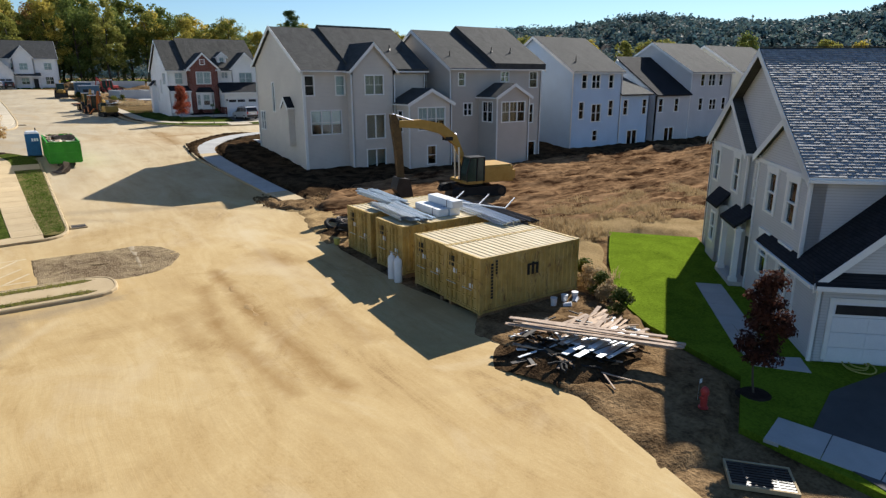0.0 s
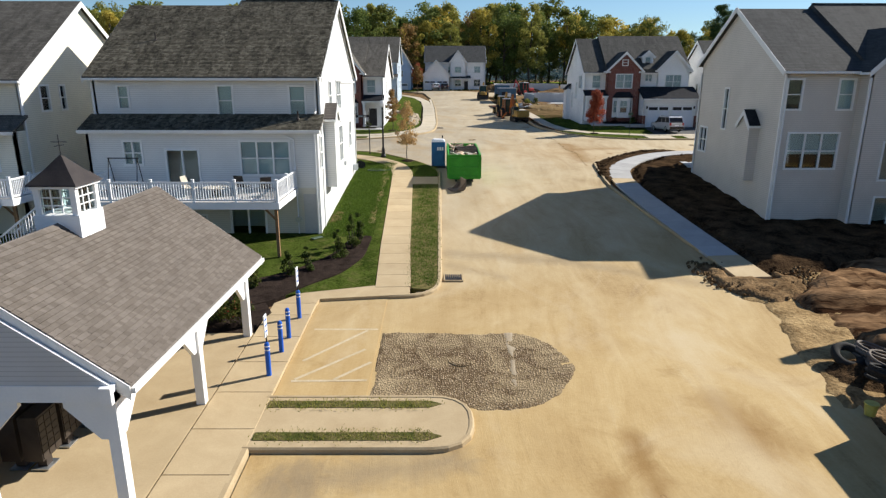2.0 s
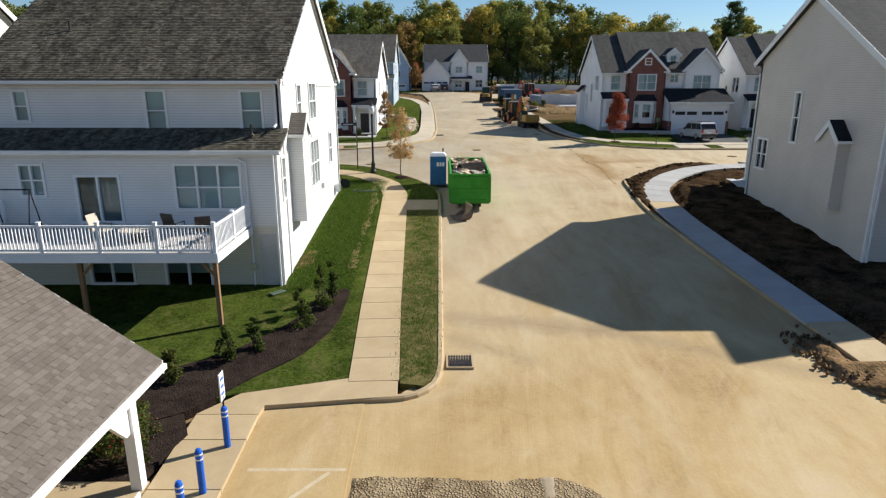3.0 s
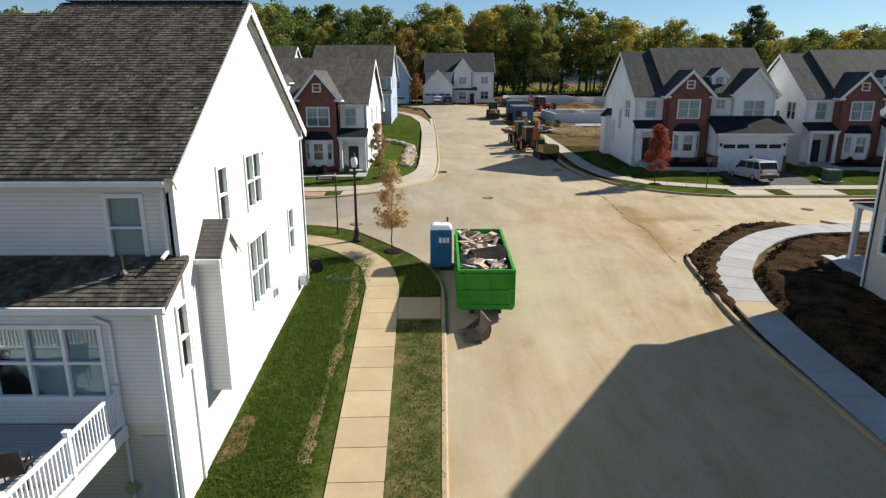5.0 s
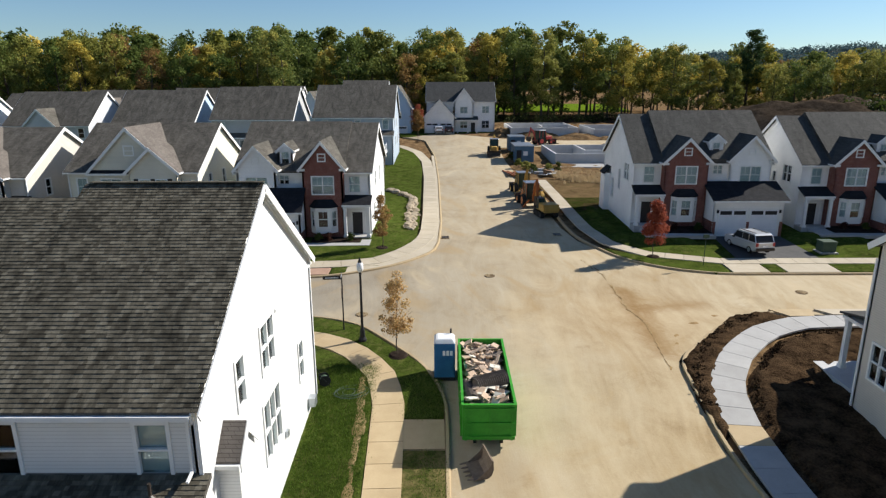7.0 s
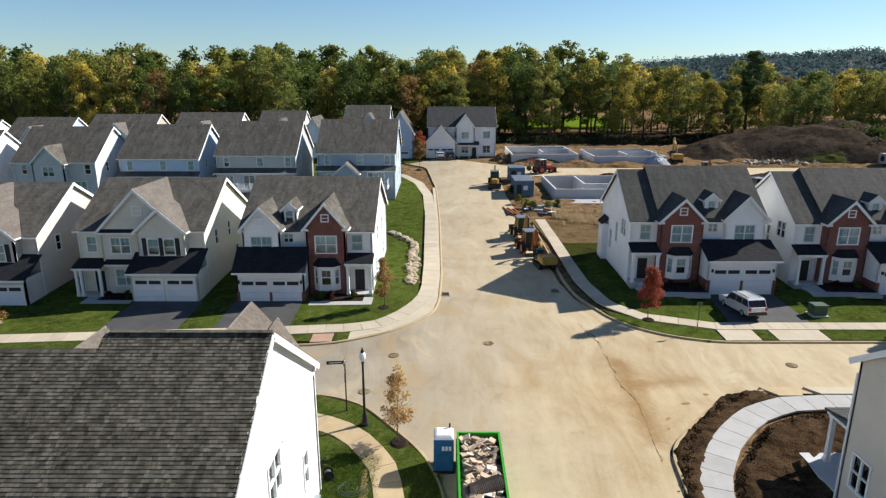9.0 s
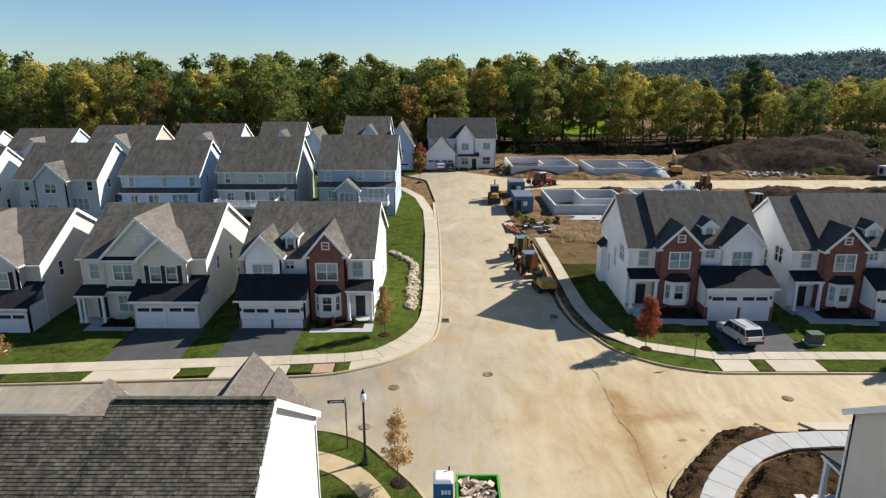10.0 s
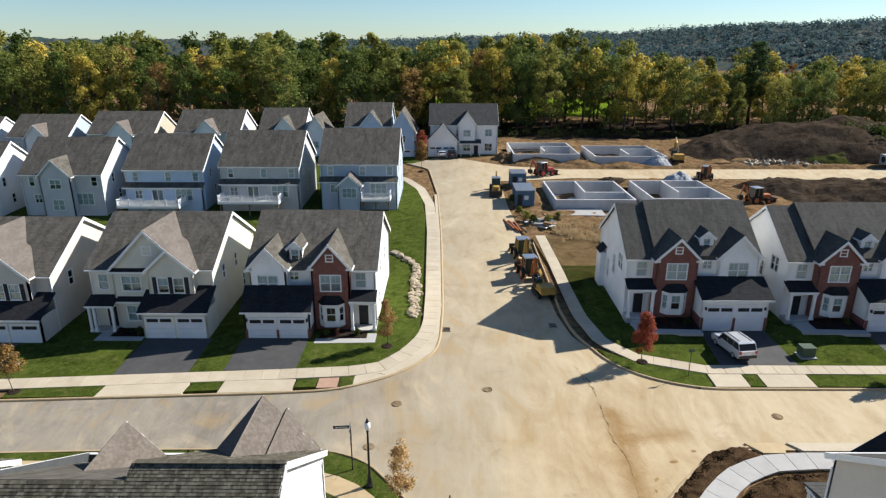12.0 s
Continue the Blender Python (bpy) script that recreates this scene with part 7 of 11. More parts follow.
roof_slab(bm, (4.6, -0.36, 9.16), (13.12, -0.36, 9.16), (13.12, 6.7, 13.32), (4.6, 6.7, 13.32), 0.4)
roof_slab(bm, (13.12, 12.26, 9.8), (4.6, 12.26, 9.8), (4.6, 6.7, 13.32), (13.12, 6.7, 13.32), 0.4)
part("upper_roof", bm, rg, R1)
vents(R1, [(10.4, 2.6, 11.1), (11.8, 2.6, 11.1)])
downspout(R1, 0.1, -0.12, -0.5, 8.5)
ridge_cap(R1, (4.6, 6.7, 13.35), (13.0, 6.7, 13.35), rg)

R2 = thing("house", "taupe unfinished house with a gabled garden room", "house", pose(36.75, 50.9, 1.75), "houses along the field")
tp = M["siding_taupe"]
body(R2, 12.1, 13.2, 9.4, 13.1, tp, rg, [(1.35, 7.75, 0.75, 1.2), (6.95, 8.1, 1.0, 0.95, 2), (10.95, 7.5, 1.1, 1.55, 1, "grid"), (2.15, 4.85, 1.0, 1.15, 2), (10.6, 3.8, 0.9, 1.9), (10.9, -0.3, 1.2, 2.0, 1, "plain")], [], [(8.5, 7.4, 1.0, 1.6, 2, "grid")], [], -0.7)
bump_room(R2, 3.5, 7.7, -3.0, -0.7, 6.66, 7.8, tp, rg, [(2.1, 4.25, 3.0, 1.9, 3, "grid")], [(1.5, 4.25, 1.5, 1.9, 2, "grid")])
bm = bmesh.new()
roof_slab(bm, (5.4, -0.36, 9.9), (12.41, -0.36, 9.9), (12.41, 6.6, 13.9), (5.4, 6.6, 13.9), 0.7)
roof_slab(bm, (12.41, 13.56, 9.9), (5.4, 13.56, 9.9), (5.4, 6.6, 13.9), (12.41, 6.6, 13.9), 0.7)
part("upper_roof", bm, rg, R2)
vents(R2, [(1.2, 1.8, 10.7), (6.4, 1.6, 11.2), (9.0, 1.6, 11.2)])
R3 = thing("house", "pale blue unfinished house with a low side wing", "house", pose(55.0, 52.0, 1.8), "houses along the field")
bl = M["siding_blue"]
body(R3, 8.6, 13.4, 9.1, 13.1, bl, rg, [(1.9, 7.2, 0.8, 1.5), (3.9, 7.2, 1.4, 1.5, 2), (6.6, 7.2, 0.8, 1.5), (1.6, 3.7, 0.8, 1.9), (4.2, 3.3, 1.6, 2.0, 2), (6.8, 3.9, 0.8, 1.8), (4.2, 1.0, 0.8, 1.2)], [], [], [], -0.7)
wall(R3, (8.6, 0), (14.2, 0), -0.7, 6.3, bl, None, [(1.0, 3.9, 0.8, 1.8), (4.7, 3.9, 0.8, 1.8), (2.6, -0.3, 1.9, 2.2, 2, "plain")])
wall(R3, (14.2, 0), (14.2, 10), -0.7, 6.3, bl)
bm = bmesh.new()
roof_slab(bm, (8.4, -0.4, 6.4), (14.6, -0.4, 6.4), (14.6, 8, 9.8), (8.4, 8, 9.8))
part("wing_roof", bm, rg, R3)
vents(R3, [(2.0, 1.6, 10.5)])
R4 = thing("house", "light grey unfinished house with stepped roofs", "house", pose(78.0, 52.0, 1.8), "houses along the field")
as_ = M["siding_ash"]
body(R4, 9.6, 13.4, 9.1, 13.0, as_, rg, [(2.6, 7.3, 0.9, 1.5), (4.8, 7.3, 1.6, 1.5, 2), (7.0, 7.3, 0.9, 1.5), (2.6, 4.0, 0.9, 1.6), (5.5, 4.0, 1.6, 1.4, 2), (8.2, 4.0, 0.9, 1.6)], [], [], [], -0.7)
bm = bmesh.new()
roof_slab(bm, (-7.6, -0.4, 6.2), (-0.02, -0.4, 6.2), (-0.02, 7, 11.2), (-7.6, 7, 11.2))
# black wing roof: shade on the slope is put into its colour
part("wing_roof", bm, M["shingle_black"], R4)
wall(R4, (-7.3, 0), (0, 0), -0.7, 6.1, as_, None, [(1.0, 4.0, 0.9, 1.7), (4.4, 4.0, 0.9, 1.7), (3.2, -0.3, 2.0, 2.2, 2, "plain")])
wall(R4, (-7.3, 10), (-7.3, 0), -0.7, 6.1, as_, [(3.0, 10.8)])
R5 = thing("house", "white house behind the field row", "house", pose(92.0, 53.0, 1.8), "houses along the field")
body(R5, 13, 13, 9.1, 13.0, M["siding_cream"], rg, [(2, 7.3, 0.9, 1.5), (6, 7.3, 1.6, 1.5, 2), (10, 7.3, 0.9, 1.5)], [], [], [], -0.7)
# street-side roofs behind the field row
R6 = thing("house", "grey house at the street behind the field row", "house", pose(56.0, 66.5, 3.0), "houses along the field")
body(R6, 13, 7, 7.0, 10.5, M["siding_grey"], M["shingle"], [], [], [], [])

BLINDS[0] = 0.4
# ---- grey house at the bend ----
R0 = thing("house", "grey-sided house with steep gables and garage in shade", "house", pose(25.25, 11.2, 0.1, 0, 0, -44.5))
gs, dk = M["siding_ash"], M["shingle_black"]
W0, D0_, e0, a0 = 15.0, 15.2, 6.6, 11.35
wall(R0, (0, 0), (W0, 0), -0.6, e0, gs)
wall(R0, (W0, D0_), (0, D0_), -0.6, e0, gs)
wall(R0, (W0, 0), (W0, D0_), -0.6, e0, gs, [(D0_ / 2, a0)])
wall(R0, (0.3, D0_), (0.3, 0.4), -0.6, e0, gs, [(D0_ / 2 - 0.2, a0)])
gable_roof(R0, 0.15, W0, 0, D0_, e0, a0, "x", 0.4, M["shingle_grey"], (True, True), 0.4)
cover(R0, 0.15, W0, 0, D0_, e0, a0, "x", 0.4, 0.4, M["tabs_grey"], "a", 51, course=0.19, lip=0.036)
ridge_cap(R0, (-0.2, D0_ / 2, a0 + 0.24), (W0, D0_ / 2, a0 + 0.24), M["black"])


def left_gable(h, xf, ya, yb, z0, ze, zr, mat, roof, wins, back=3.0):
    """A gabled bay on the left-hand wall, facing -x."""
    wall(h, (xf, yb), (xf, ya), z0, ze, mat, [((yb - ya) / 2, zr)], wins)
    wall(h, (xf, ya), (0.6, ya), z0, ze, mat)
    wall(h, (0.6, yb), (xf, yb), z0, ze, mat)
    gable_roof(h, xf, back, ya, yb, ze, zr, "x", 0.3, roof, (True, False), 0.25)
    corner_boards(h, [(xf, ya), (xf, yb)], z0, ze)
    bm = bmesh.new()
    box(bm, xf - 0.05, xf - 0.002, ya, yb, ze - 0.28, ze - 0.1)
    part("band_board", bm, M["trim"], h)
    for u, s, w, hh in wins:
        bm = bmesh.new()
        yc = yb - u
        box(bm, xf - 0.055, xf - 0.003, yc - w / 2 - 0.24, yc - w / 2 - 0.095, s - 0.1, s + hh + 0.1)
        box(bm, xf - 0.055, xf - 0.003, yc + w / 2 + 0.095, yc + w / 2 + 0.24, s - 0.1, s + hh + 0.1)
        box(bm, xf - 0.075, xf - 0.003, yc - w / 2 - 0.3, yc + w / 2 + 0.3, s + hh + 0.103, s + hh + 0.32)
        part("casing", bm, M["trim"], h)


left_gable(R0, 0.0, 0.0, 6.1, -0.6, e0, 8.4, gs, M["shingle_grey"], [(2.0, 4.3, 0.95, 1.75), (4.45, 4.3, 0.95, 1.75), (2.0, 1.35, 0.95, 1.75), (4.55, 1.35, 0.95, 1.75)])
left_gable(R0, 0.0, 7.9, 14.6, -0.6, e0, 8.95, gs, M["shingle_grey"], [(1.0, 4.3, 0.9, 1.75), (5.0, 4.3, 0.9, 1.75)])
window(R0, pose(0.28, 7.0, 4.35, 0, 0, -90), 0.8, 1.75)
# porch over the entrance
bm = bmesh.new()
roof_slab(bm, (-0.75, 9.0, 3.1), (-0.75, 6.25, 3.1), (0.6, 6.25, 4.15), (0.6, 9.0, 4.15))
part("porch_roof", bm, dk, R0)
bm = bmesh.new()
box(bm, -0.7, 0.5, 6.2, 9.0, -0.4, 0.2)
part("porch_floor", bm, M["foundation"], R0)
for yy in (6.4, 8.75):
    post(R0, -0.5, yy, 0.2, 2.95, 0.26)
bm = bmesh.new()
box(bm, -0.58, -0.42, 6.3, 8.9, 2.8, 3.05)
part("porch_beam", bm, M["trim"], R0)
bm = bmesh.new()
box(bm, 0.22, 0.28, 6.6, 7.55, 0.2, 2.3)
part("front_door", bm, M["shutter"], R0)
# small bay with its own roof
wall(R0, (-0.45, 12.4), (-0.45, 10.4), -0.4, 3.3, gs, None, [(1.0, 1.1, 0.8, 1.6)])
wall(R0, (-0.45, 10.4), (0.0, 10.4), -0.4, 3.3, gs)
wall(R0, (0.0, 12.4), (-0.45, 12.4), -0.4, 3.3, gs)
bm = bmesh.new()
roof_slab(bm, (-0.65, 12.6, 3.3), (-0.65, 10.2, 3.3), (0.0, 10.2, 4.05), (0.0, 12.6, 4.05))
part("bay_roof", bm, dk, R0)
# garage wing
cross_gable(R0, -0.05, 7.6, -2.24, 4.0, -0.6, 3.15, 6.75, gs, dk, [], 2.2, 0.35)
shed_roof(R0, -0.05, 7.6, -2.7, -2.24, 3.0, 3.4, dk, 0.3)
garage_door(R0, 2.95, -2.26, 4.9, 2.4, -0.1)
corner_boards(R0, [(-0.05, -2.24), (0.6, 15.2)], -0.5, 3.0)
downspout(R0, -0.08, -0.08, -0.3, e0)

# ---- mail pavilion ----
PV = thing("pavilion", "open white mail pavilion with shingled roof and cupola", "pavilion", pose(-4.75, 28.6, 0.62))
ph, pe, pr = 3.15, 3.35, 5.75
py0, py1, px0 = -0.15, 10.4, -6.5
for x in (0.0, px0):
    for y in (0.1, 4.8, 9.5):
        bm = bmesh.new()
        box(bm, x - 0.13, x + 0.13, y - 0.13, y + 0.13, -0.05, ph)
        part("post", bm, M["vinyl"], PV)
bm = bmesh.new()
box(bm, -3.15 - 0.13, -3.15 + 0.13, -0.03, 0.23, -0.05, ph)
part("post", bm, M["vinyl"], PV)
for x in (0.0, px0):
    bm = bmesh.new()
    box(bm, x - 0.13, x + 0.13, py0, py1, ph - 0.25, ph + 0.15)
    part("beam", bm, M["vinyl"], PV)
for y in (0.1, 9.5):
    bm = bmesh.new()
    box(bm, px0 + 0.13, -0.13, y - 0.12, y + 0.12, ph - 0.25, ph + 0.15)
    part("beam", bm, M["vinyl"], PV)
# knee braces filled as broad white brackets
def bracket(p, axis, sgn, s=0.95):
    bm = bmesh.new()
    prism(bm, [(0, 0), (0, -s), (s * 0.22, -s), (s, -0.16), (s, 0)], 0.12)
    m = Matrix.Translation(p) @ (Matrix.Identity(4) if axis == "x" else Matrix.Rotation(radians(90), 4, "Z")) @ Matrix.Diagonal((sgn, 1, 1, 1)) @ Matrix.Translation((0.12, -0.06, 0))
    bmesh.ops.transform(bm, matrix=m, verts=bm.verts[:])
    bmesh.ops.recalc_face_normals(bm, faces=bm.faces[:])
    part("brace", bm, M["vinyl"], PV)


for x, sg in ((0.0, -1), (-3.15, -1), (-3.15, 1), (px0, 1)):
    bracket((x, 0.1, ph - 0.25), "x", sg)
for x in (0.0, px0):
    for y, sg in ((0.1, 1), (4.8, -1), (4.8, 1), (9.5, -1)):
        bracket((x, y, ph - 0.25), "y", sg)
for y, s in ((0.0, 1), (9.6, -1)):
    p0, p1 = ((px0 - 0.1, y), (0.1, y)) if s > 0 else ((0.1, y), (px0 - 0.1, y))
    wall(PV, p0, p1, pe - 0.2, pe - 0.1, M["siding_ash"], [(3.35, pr - 0.1)], (), 0.1, "gable_wall")
gable_roof(PV, px0, 0.0, 0.6, 10.1, pe, pr, "y", 0.42, M["shingle_tan"], (True, True), 0.45)
cover(PV, px0, 0.0, 0.6, 10.1, pe, pr, "y", 0.42, 0.45, M["tabs_tan"], "ab", 61)
bm = bmesh.new()
box(bm, px0 + 0.13, -3.28, 0.02, 0.2, -0.05, 1.5)
part("knee_wall", bm, M["siding_ash"], PV)
bm = bmesh.new()
box(bm, px0 + 0.1, -3.28, -0.02, 0.24, 1.5, 1.56)
part("wall_cap", bm, M["vinyl"], PV)
bm = bmesh.new()
box(bm, px0 - 0.05, px0 + 0.05, 0.23, 9.4, -0.05, 1.5)
part("knee_wall", bm, M["siding_beige"], PV)
# cupola
cx, cy, cz = px0 / 2, 5.0, pr - 0.45
bm = bmesh.new()
box(bm, cx - 0.62, cx + 0.62, cy - 0.62, cy + 0.62, cz - 0.3, cz + 0.85)
cup = part("cupola", bm, M["vinyl"], PV, "white louvred cupola with a dark hipped cap")
for ang in range(4):
    m = Matrix.Translation((cx, cy, cz + 0.85)) @ Matrix.Rotation(ang * math.pi / 2, 4, "Z")
    for o in (-0.5,):
        bm = bmesh.new()
        box(bm, o - 0.08, o + 0.08, -0.58, -0.42, 0, 0.75, m)
        part("corner_post", bm, M["vinyl"], cup)
    bm = bmesh.new()
    box(bm, -0.42, 0.42, -0.5, -0.47, 0.05, 0.7, m)
    part("pane", bm, M["glass"], cup).visible_shadow = False
    for q in (-0.14, 0.14):
        bm = bmesh.new()
        box(bm, q - 0.015, q + 0.015, -0.53, -0.5, 0.05, 0.7, m)
        part("glazing_bar", bm, M["vinyl"], cup)
    for q in (0.26, 0.48):
        bm = bmesh.new()
        box(bm, -0.42, 0.42, -0.527, -0.503, q - 0.015, q + 0.015, m)
        part("glazing_bar", bm, M["vinyl"], cup)
bm = bmesh.new()
box(bm, cx - 0.64, cx + 0.64, cy - 0.64, cy + 0.64, cz + 1.59, cz + 1.66)
part("cornice", bm, M["vinyl"], cup)
bm = bmesh.new()
prof = [(0.70, 1.66), (0.68, 1.70), (0.34, 2.06), (0.02, 2.45)]
rings = [[bm.verts.new((cx + sx * r, cy + sy * r, cz + z)) for sx, sy in ((-1, -1), (1, -1), (1, 1), (-1, 1))] for r, z in prof]
for a, b in zip(rings, rings[1:]):
    for i in range(4):
        bm.faces.new((a[i], a[(i + 1) % 4], b[(i + 1) % 4], b[i]))
bm.faces.new(rings[0][::-1])
bm.faces.new(rings[-1])
part("cap", bm, M["bronze"], cup)
bm = bmesh.new()
rod(bm, (cx, cy, cz + 2.42), (cx, cy, cz + 3.0), 0.014, n=6)
rod(bm, (cx - 0.22, cy, cz + 2.8), (cx + 0.22, cy, cz + 2.8), 0.012, n=6)
rod(bm, (cx, cy - 0.22, cz + 2.7), (cx, cy + 0.22, cz + 2.7), 0.012, n=6)
part("weathervane", bm, M["black"], cup)
# mail units
mu = thing("mail_unit", "dark bronze cluster mailbox on a pedestal", "mailbox", pose(-7.5, 30.4, 0.72, 0, 0, 90), "mailboxes")
bm = bmesh.new()
box(bm, -0.4, 0.4, -0.02, 0.45, 0.35, 1.58)
cab = part("cabinet", bm, M["bronze"], mu)
for i in range(3):
    for j in range(6):
        bm = bmesh.new()
        box(bm, -0.37 + i * 0.25, -0.15 + i * 0.25, -0.04, -0.02, 0.40 + j * 0.19, 0.57 + j * 0.19)
        part("mail_door", bm, M["bronze"], cab)
bm = bmesh.new()
box(bm, -0.12, 0.12, 0.1, 0.34, 0.03, 0.35)
part("pedestal", bm, M["bronze"], mu)
bm = bmesh.new()
box(bm, -0.25, 0.25, 0.0, 0.45, 0.0, 0.03)
part("base_plate", bm, M["galv"], mu)
for i in range(1, 7):
    copy_thing(mu, pose(-7.5, 30.4 + i * 0.95, 0.72 + i * 0.04, 0, 0, 90))
for i in range(7):
    copy_thing(mu, pose(-8.5, 30.4 + i * 0.95, 0.72 + i * 0.04, 0, 0, -90))

# ---- things on the site ----
def container(label, m, W=2.44, logo=False):
    """A 20-foot steel box: corrugated sides, door leaves with lock rods, corner posts and castings. Doors face -x, it reaches along +x."""
    c = thing("shipping_container", label, "container", m, "shipping containers")
    L, H = 6.06, 2.59
    def corr(n, depth):
        out = []
        for i in range(n):
            a, s = i / n, 1.0 / n
            out += [(a, 0), (a + s * 0.3, 0), (a + s * 0.42, depth), (a + s * 0.88, depth)]
        return out + [(1.0, 0)]
    for y, sg in ((0.03, 1), (W - 0.03, -1)):
        bm = bmesh.new()
        pr = corr(20, 0.036)
        lo = [bm.verts.new((0.1 + u * (L - 0.2), y + sg * d, 0.15)) for u, d in pr]
        hi = [bm.verts.new((0.1 + u * (L - 0.2), y + sg * d, H - 0.1)) for u, d in pr]
        for i in range(len(pr) - 1):
            bm.faces.new((lo[i], lo[i + 1], hi[i + 1], hi[i]))
        part("side_panel", bm, M["yellow_box"], c)
    bm = bmesh.new()
    pr = corr(18, 0.026)
    a = [bm.verts.new((0.1 + u * (L - 0.2), 0.05, H - 0.02 - d)) for u, d in pr]
    b = [bm.verts.new((0.1 + u * (L - 0.2), W - 0.05, H - 0.02 - d)) for u, d in pr]
    for i in range(len(pr) - 1):
        bm.faces.new((a[i], a[i + 1], b[i + 1], b[i]))
    part("roof_panel", bm, M["container_roof"], c)
    bm = bmesh.new()
    box(bm, L - 0.08, L - 0.02, 0.05, W - 0.05, 0.15, H - 0.1)
    part("end_panel", bm, M["yellow_box"], c)
    bm = bmesh.new()
    box(bm, 0.05, L - 0.05, 0.05, W - 0.05, 0.08, 0.15)
    part("floor", bm, M["timber"], c)
    for y in (0.0, W - 0.1):
        for z in (0.04, H - 0.12):
            bm = bmesh.new()
            box(bm, 0.1, L - 0.1, y, y + 0.1, z, z + 0.1)
            part("side_rail", bm, M["yellow_box"], c)
    for x in (0.0, L - 0.14):
        for z in (0.04, H - 0.12):
            bm = bmesh.new()
            box(bm, x, x + 0.14, 0.1, W - 0.1, z, z + 0.11)
            part("end_rail", bm, M["yellow_box"], c)
        for y in (0.0, W - 0.14):
            bm = bmesh.new()
            box(bm, x, x + 0.14, y, y + 0.14, 0.04, H)
            part("corner_post", bm, M["yellow_box"], c)
            for z in (0.0, H - 0.118):
                bm = soft_box(x - 0.01, x + 0.16, y - 0.012, y + 0.152, z, z + 0.12, 0.012)
                part("corner_casting", bm, M["yellow_box"], c)
    dw = (W - 0.3) / 2
    for k in range(2):
        y0 = 0.15 + k * dw
        bm = bmesh.new()
        box(bm, 0.045, 0.075, y0 + 0.005, y0 + dw - 0.005, 0.15, H - 0.12)
        dr = part("door", bm, M["yellow_box"], c)
        for j in range(4):
            y = y0 + 0.01 + j * (dw - 0.1) / 3
            bm = bmesh.new()
            box(bm, 0.005, 0.045, y, y + 0.08, 0.16, H - 0.13)
            part("rib", bm, M["yellow_box"], dr)
        for j in range(6):
            z = 0.16 + j * (H - 0.37) / 5
            bm = bmesh.new()
            box(bm, 0.008, 0.044, y0 + 0.012, y0 + dw - 0.012, z, z + 0.08)
            part("rib", bm, M["yellow_box"], dr)
        for yy in (y0 + 0.05 + (dw - 0.1) / 3, y0 + 0.05 + (dw - 0.1) * 2 / 3):
            bm = bmesh.new()
            rod(bm, (-0.025, yy, 0.1), (-0.025, yy, H - 0.1), 0.022, n=6)
            part("lock_rod", bm, M["yellow_box"], dr)
            bm = bmesh.new()
            box(bm, -0.055, -0.02, yy - 0.02, yy + 0.3, 1.0, 1.04)
            part("handle", bm, M["galv"], dr)
        bm = bmesh.new()
        box(bm, -0.008, 0.005, y0 + 0.36, y0 + 0.62, 1.5 if k else 1.1, 1.72 if k else 1.3)
        part("plate", bm, M["foam"], dr, "small pale plate")
    # plain dark emblem on the door leaf
    bm = bmesh.new()
    for j in range(3):
        box(bm, -0.006, 0.03, W - 0.75 + j * 0.14, W - 0.68 + j * 0.14, 2.0, 2.2)
    box(bm, -0.0065, 0.03, W - 0.75, W - 0.40, 2.18, 2.25)
    box(bm, -0.0065, 0.03, W - 0.72, W - 0.40, 1.78, 1.92)
    part("emblem", bm, M["black"], c, "plain dark emblem bars")
    if logo:
        bm = bmesh.new()
        for i, (x, w) in enumerate(((2.75, 0.14), (3.02, 0.14), (3.29, 0.14))):
            box(bm, x, x + w, -0.005, 0.02, 1.35, 1.85 + (0.08 if i == 1 else 0))
        box(bm, 2.75, 3.43, -0.004, 0.021, 1.78, 1.88)
        part("emblem", bm, M["black"], c, "plain dark emblem bars")
        bm = bmesh.new()
        for i in range(11):
            box(bm, 0.62, 0.74, -0.003, 0.02, 0.65 + i * 0.15, 0.75 + i * 0.15)
        part("marking", bm, M["shutter"], c, "column of dark marking bars")
        bm = bmesh.new()
        for i in range(5):
            box(bm, 0.88, 0.98, -0.003, 0.02, 1.75 + i * 0.13, 1.84 + i * 0.13)
        part("marking", bm, M["shutter"], c, "short column of dark marking bars")
    return c


K1 = container("mustard-yellow steel shipping container with dark emblem and rusty doors", pose(15.87, 19.78, 0.29), 2.66, True)
K2 = container("mustard-yellow steel shipping container standing close beside another", pose(15.97, 22.47, 0.295), 2.66)
K3 = copy_thing(K2, pose(15.9, 26.15, 0.44) @ Matrix.Diagonal((1, 1.03, 1, 1)))
K4 = copy_thing(K2, pose(16.05, 29.8, 0.48) @ Matrix.Diagonal((1, 1.05, 1, 1)))
for y in (19.85, 22.0, 22.7, 24.9):
    bm = bmesh.new()
    box(bm, 15.95, 22.1, y, y + 0.18, -0.15, 0.292)
    tagged(part("sleeper", bm, M["timber"]), "dark timber sleeper under a container", "timber", "sleepers")
for y in (26.2, 28.6, 29.85, 32.3):
    bm = bmesh.new()
    box(bm, 16.0, 22.0, y, y + 0.18, 0.1, 0.442 if y < 29 else 0.482)
    tagged(part("sleeper", bm, M["timber"]), "dark timber sleeper under a container", "timber", "sleepers")


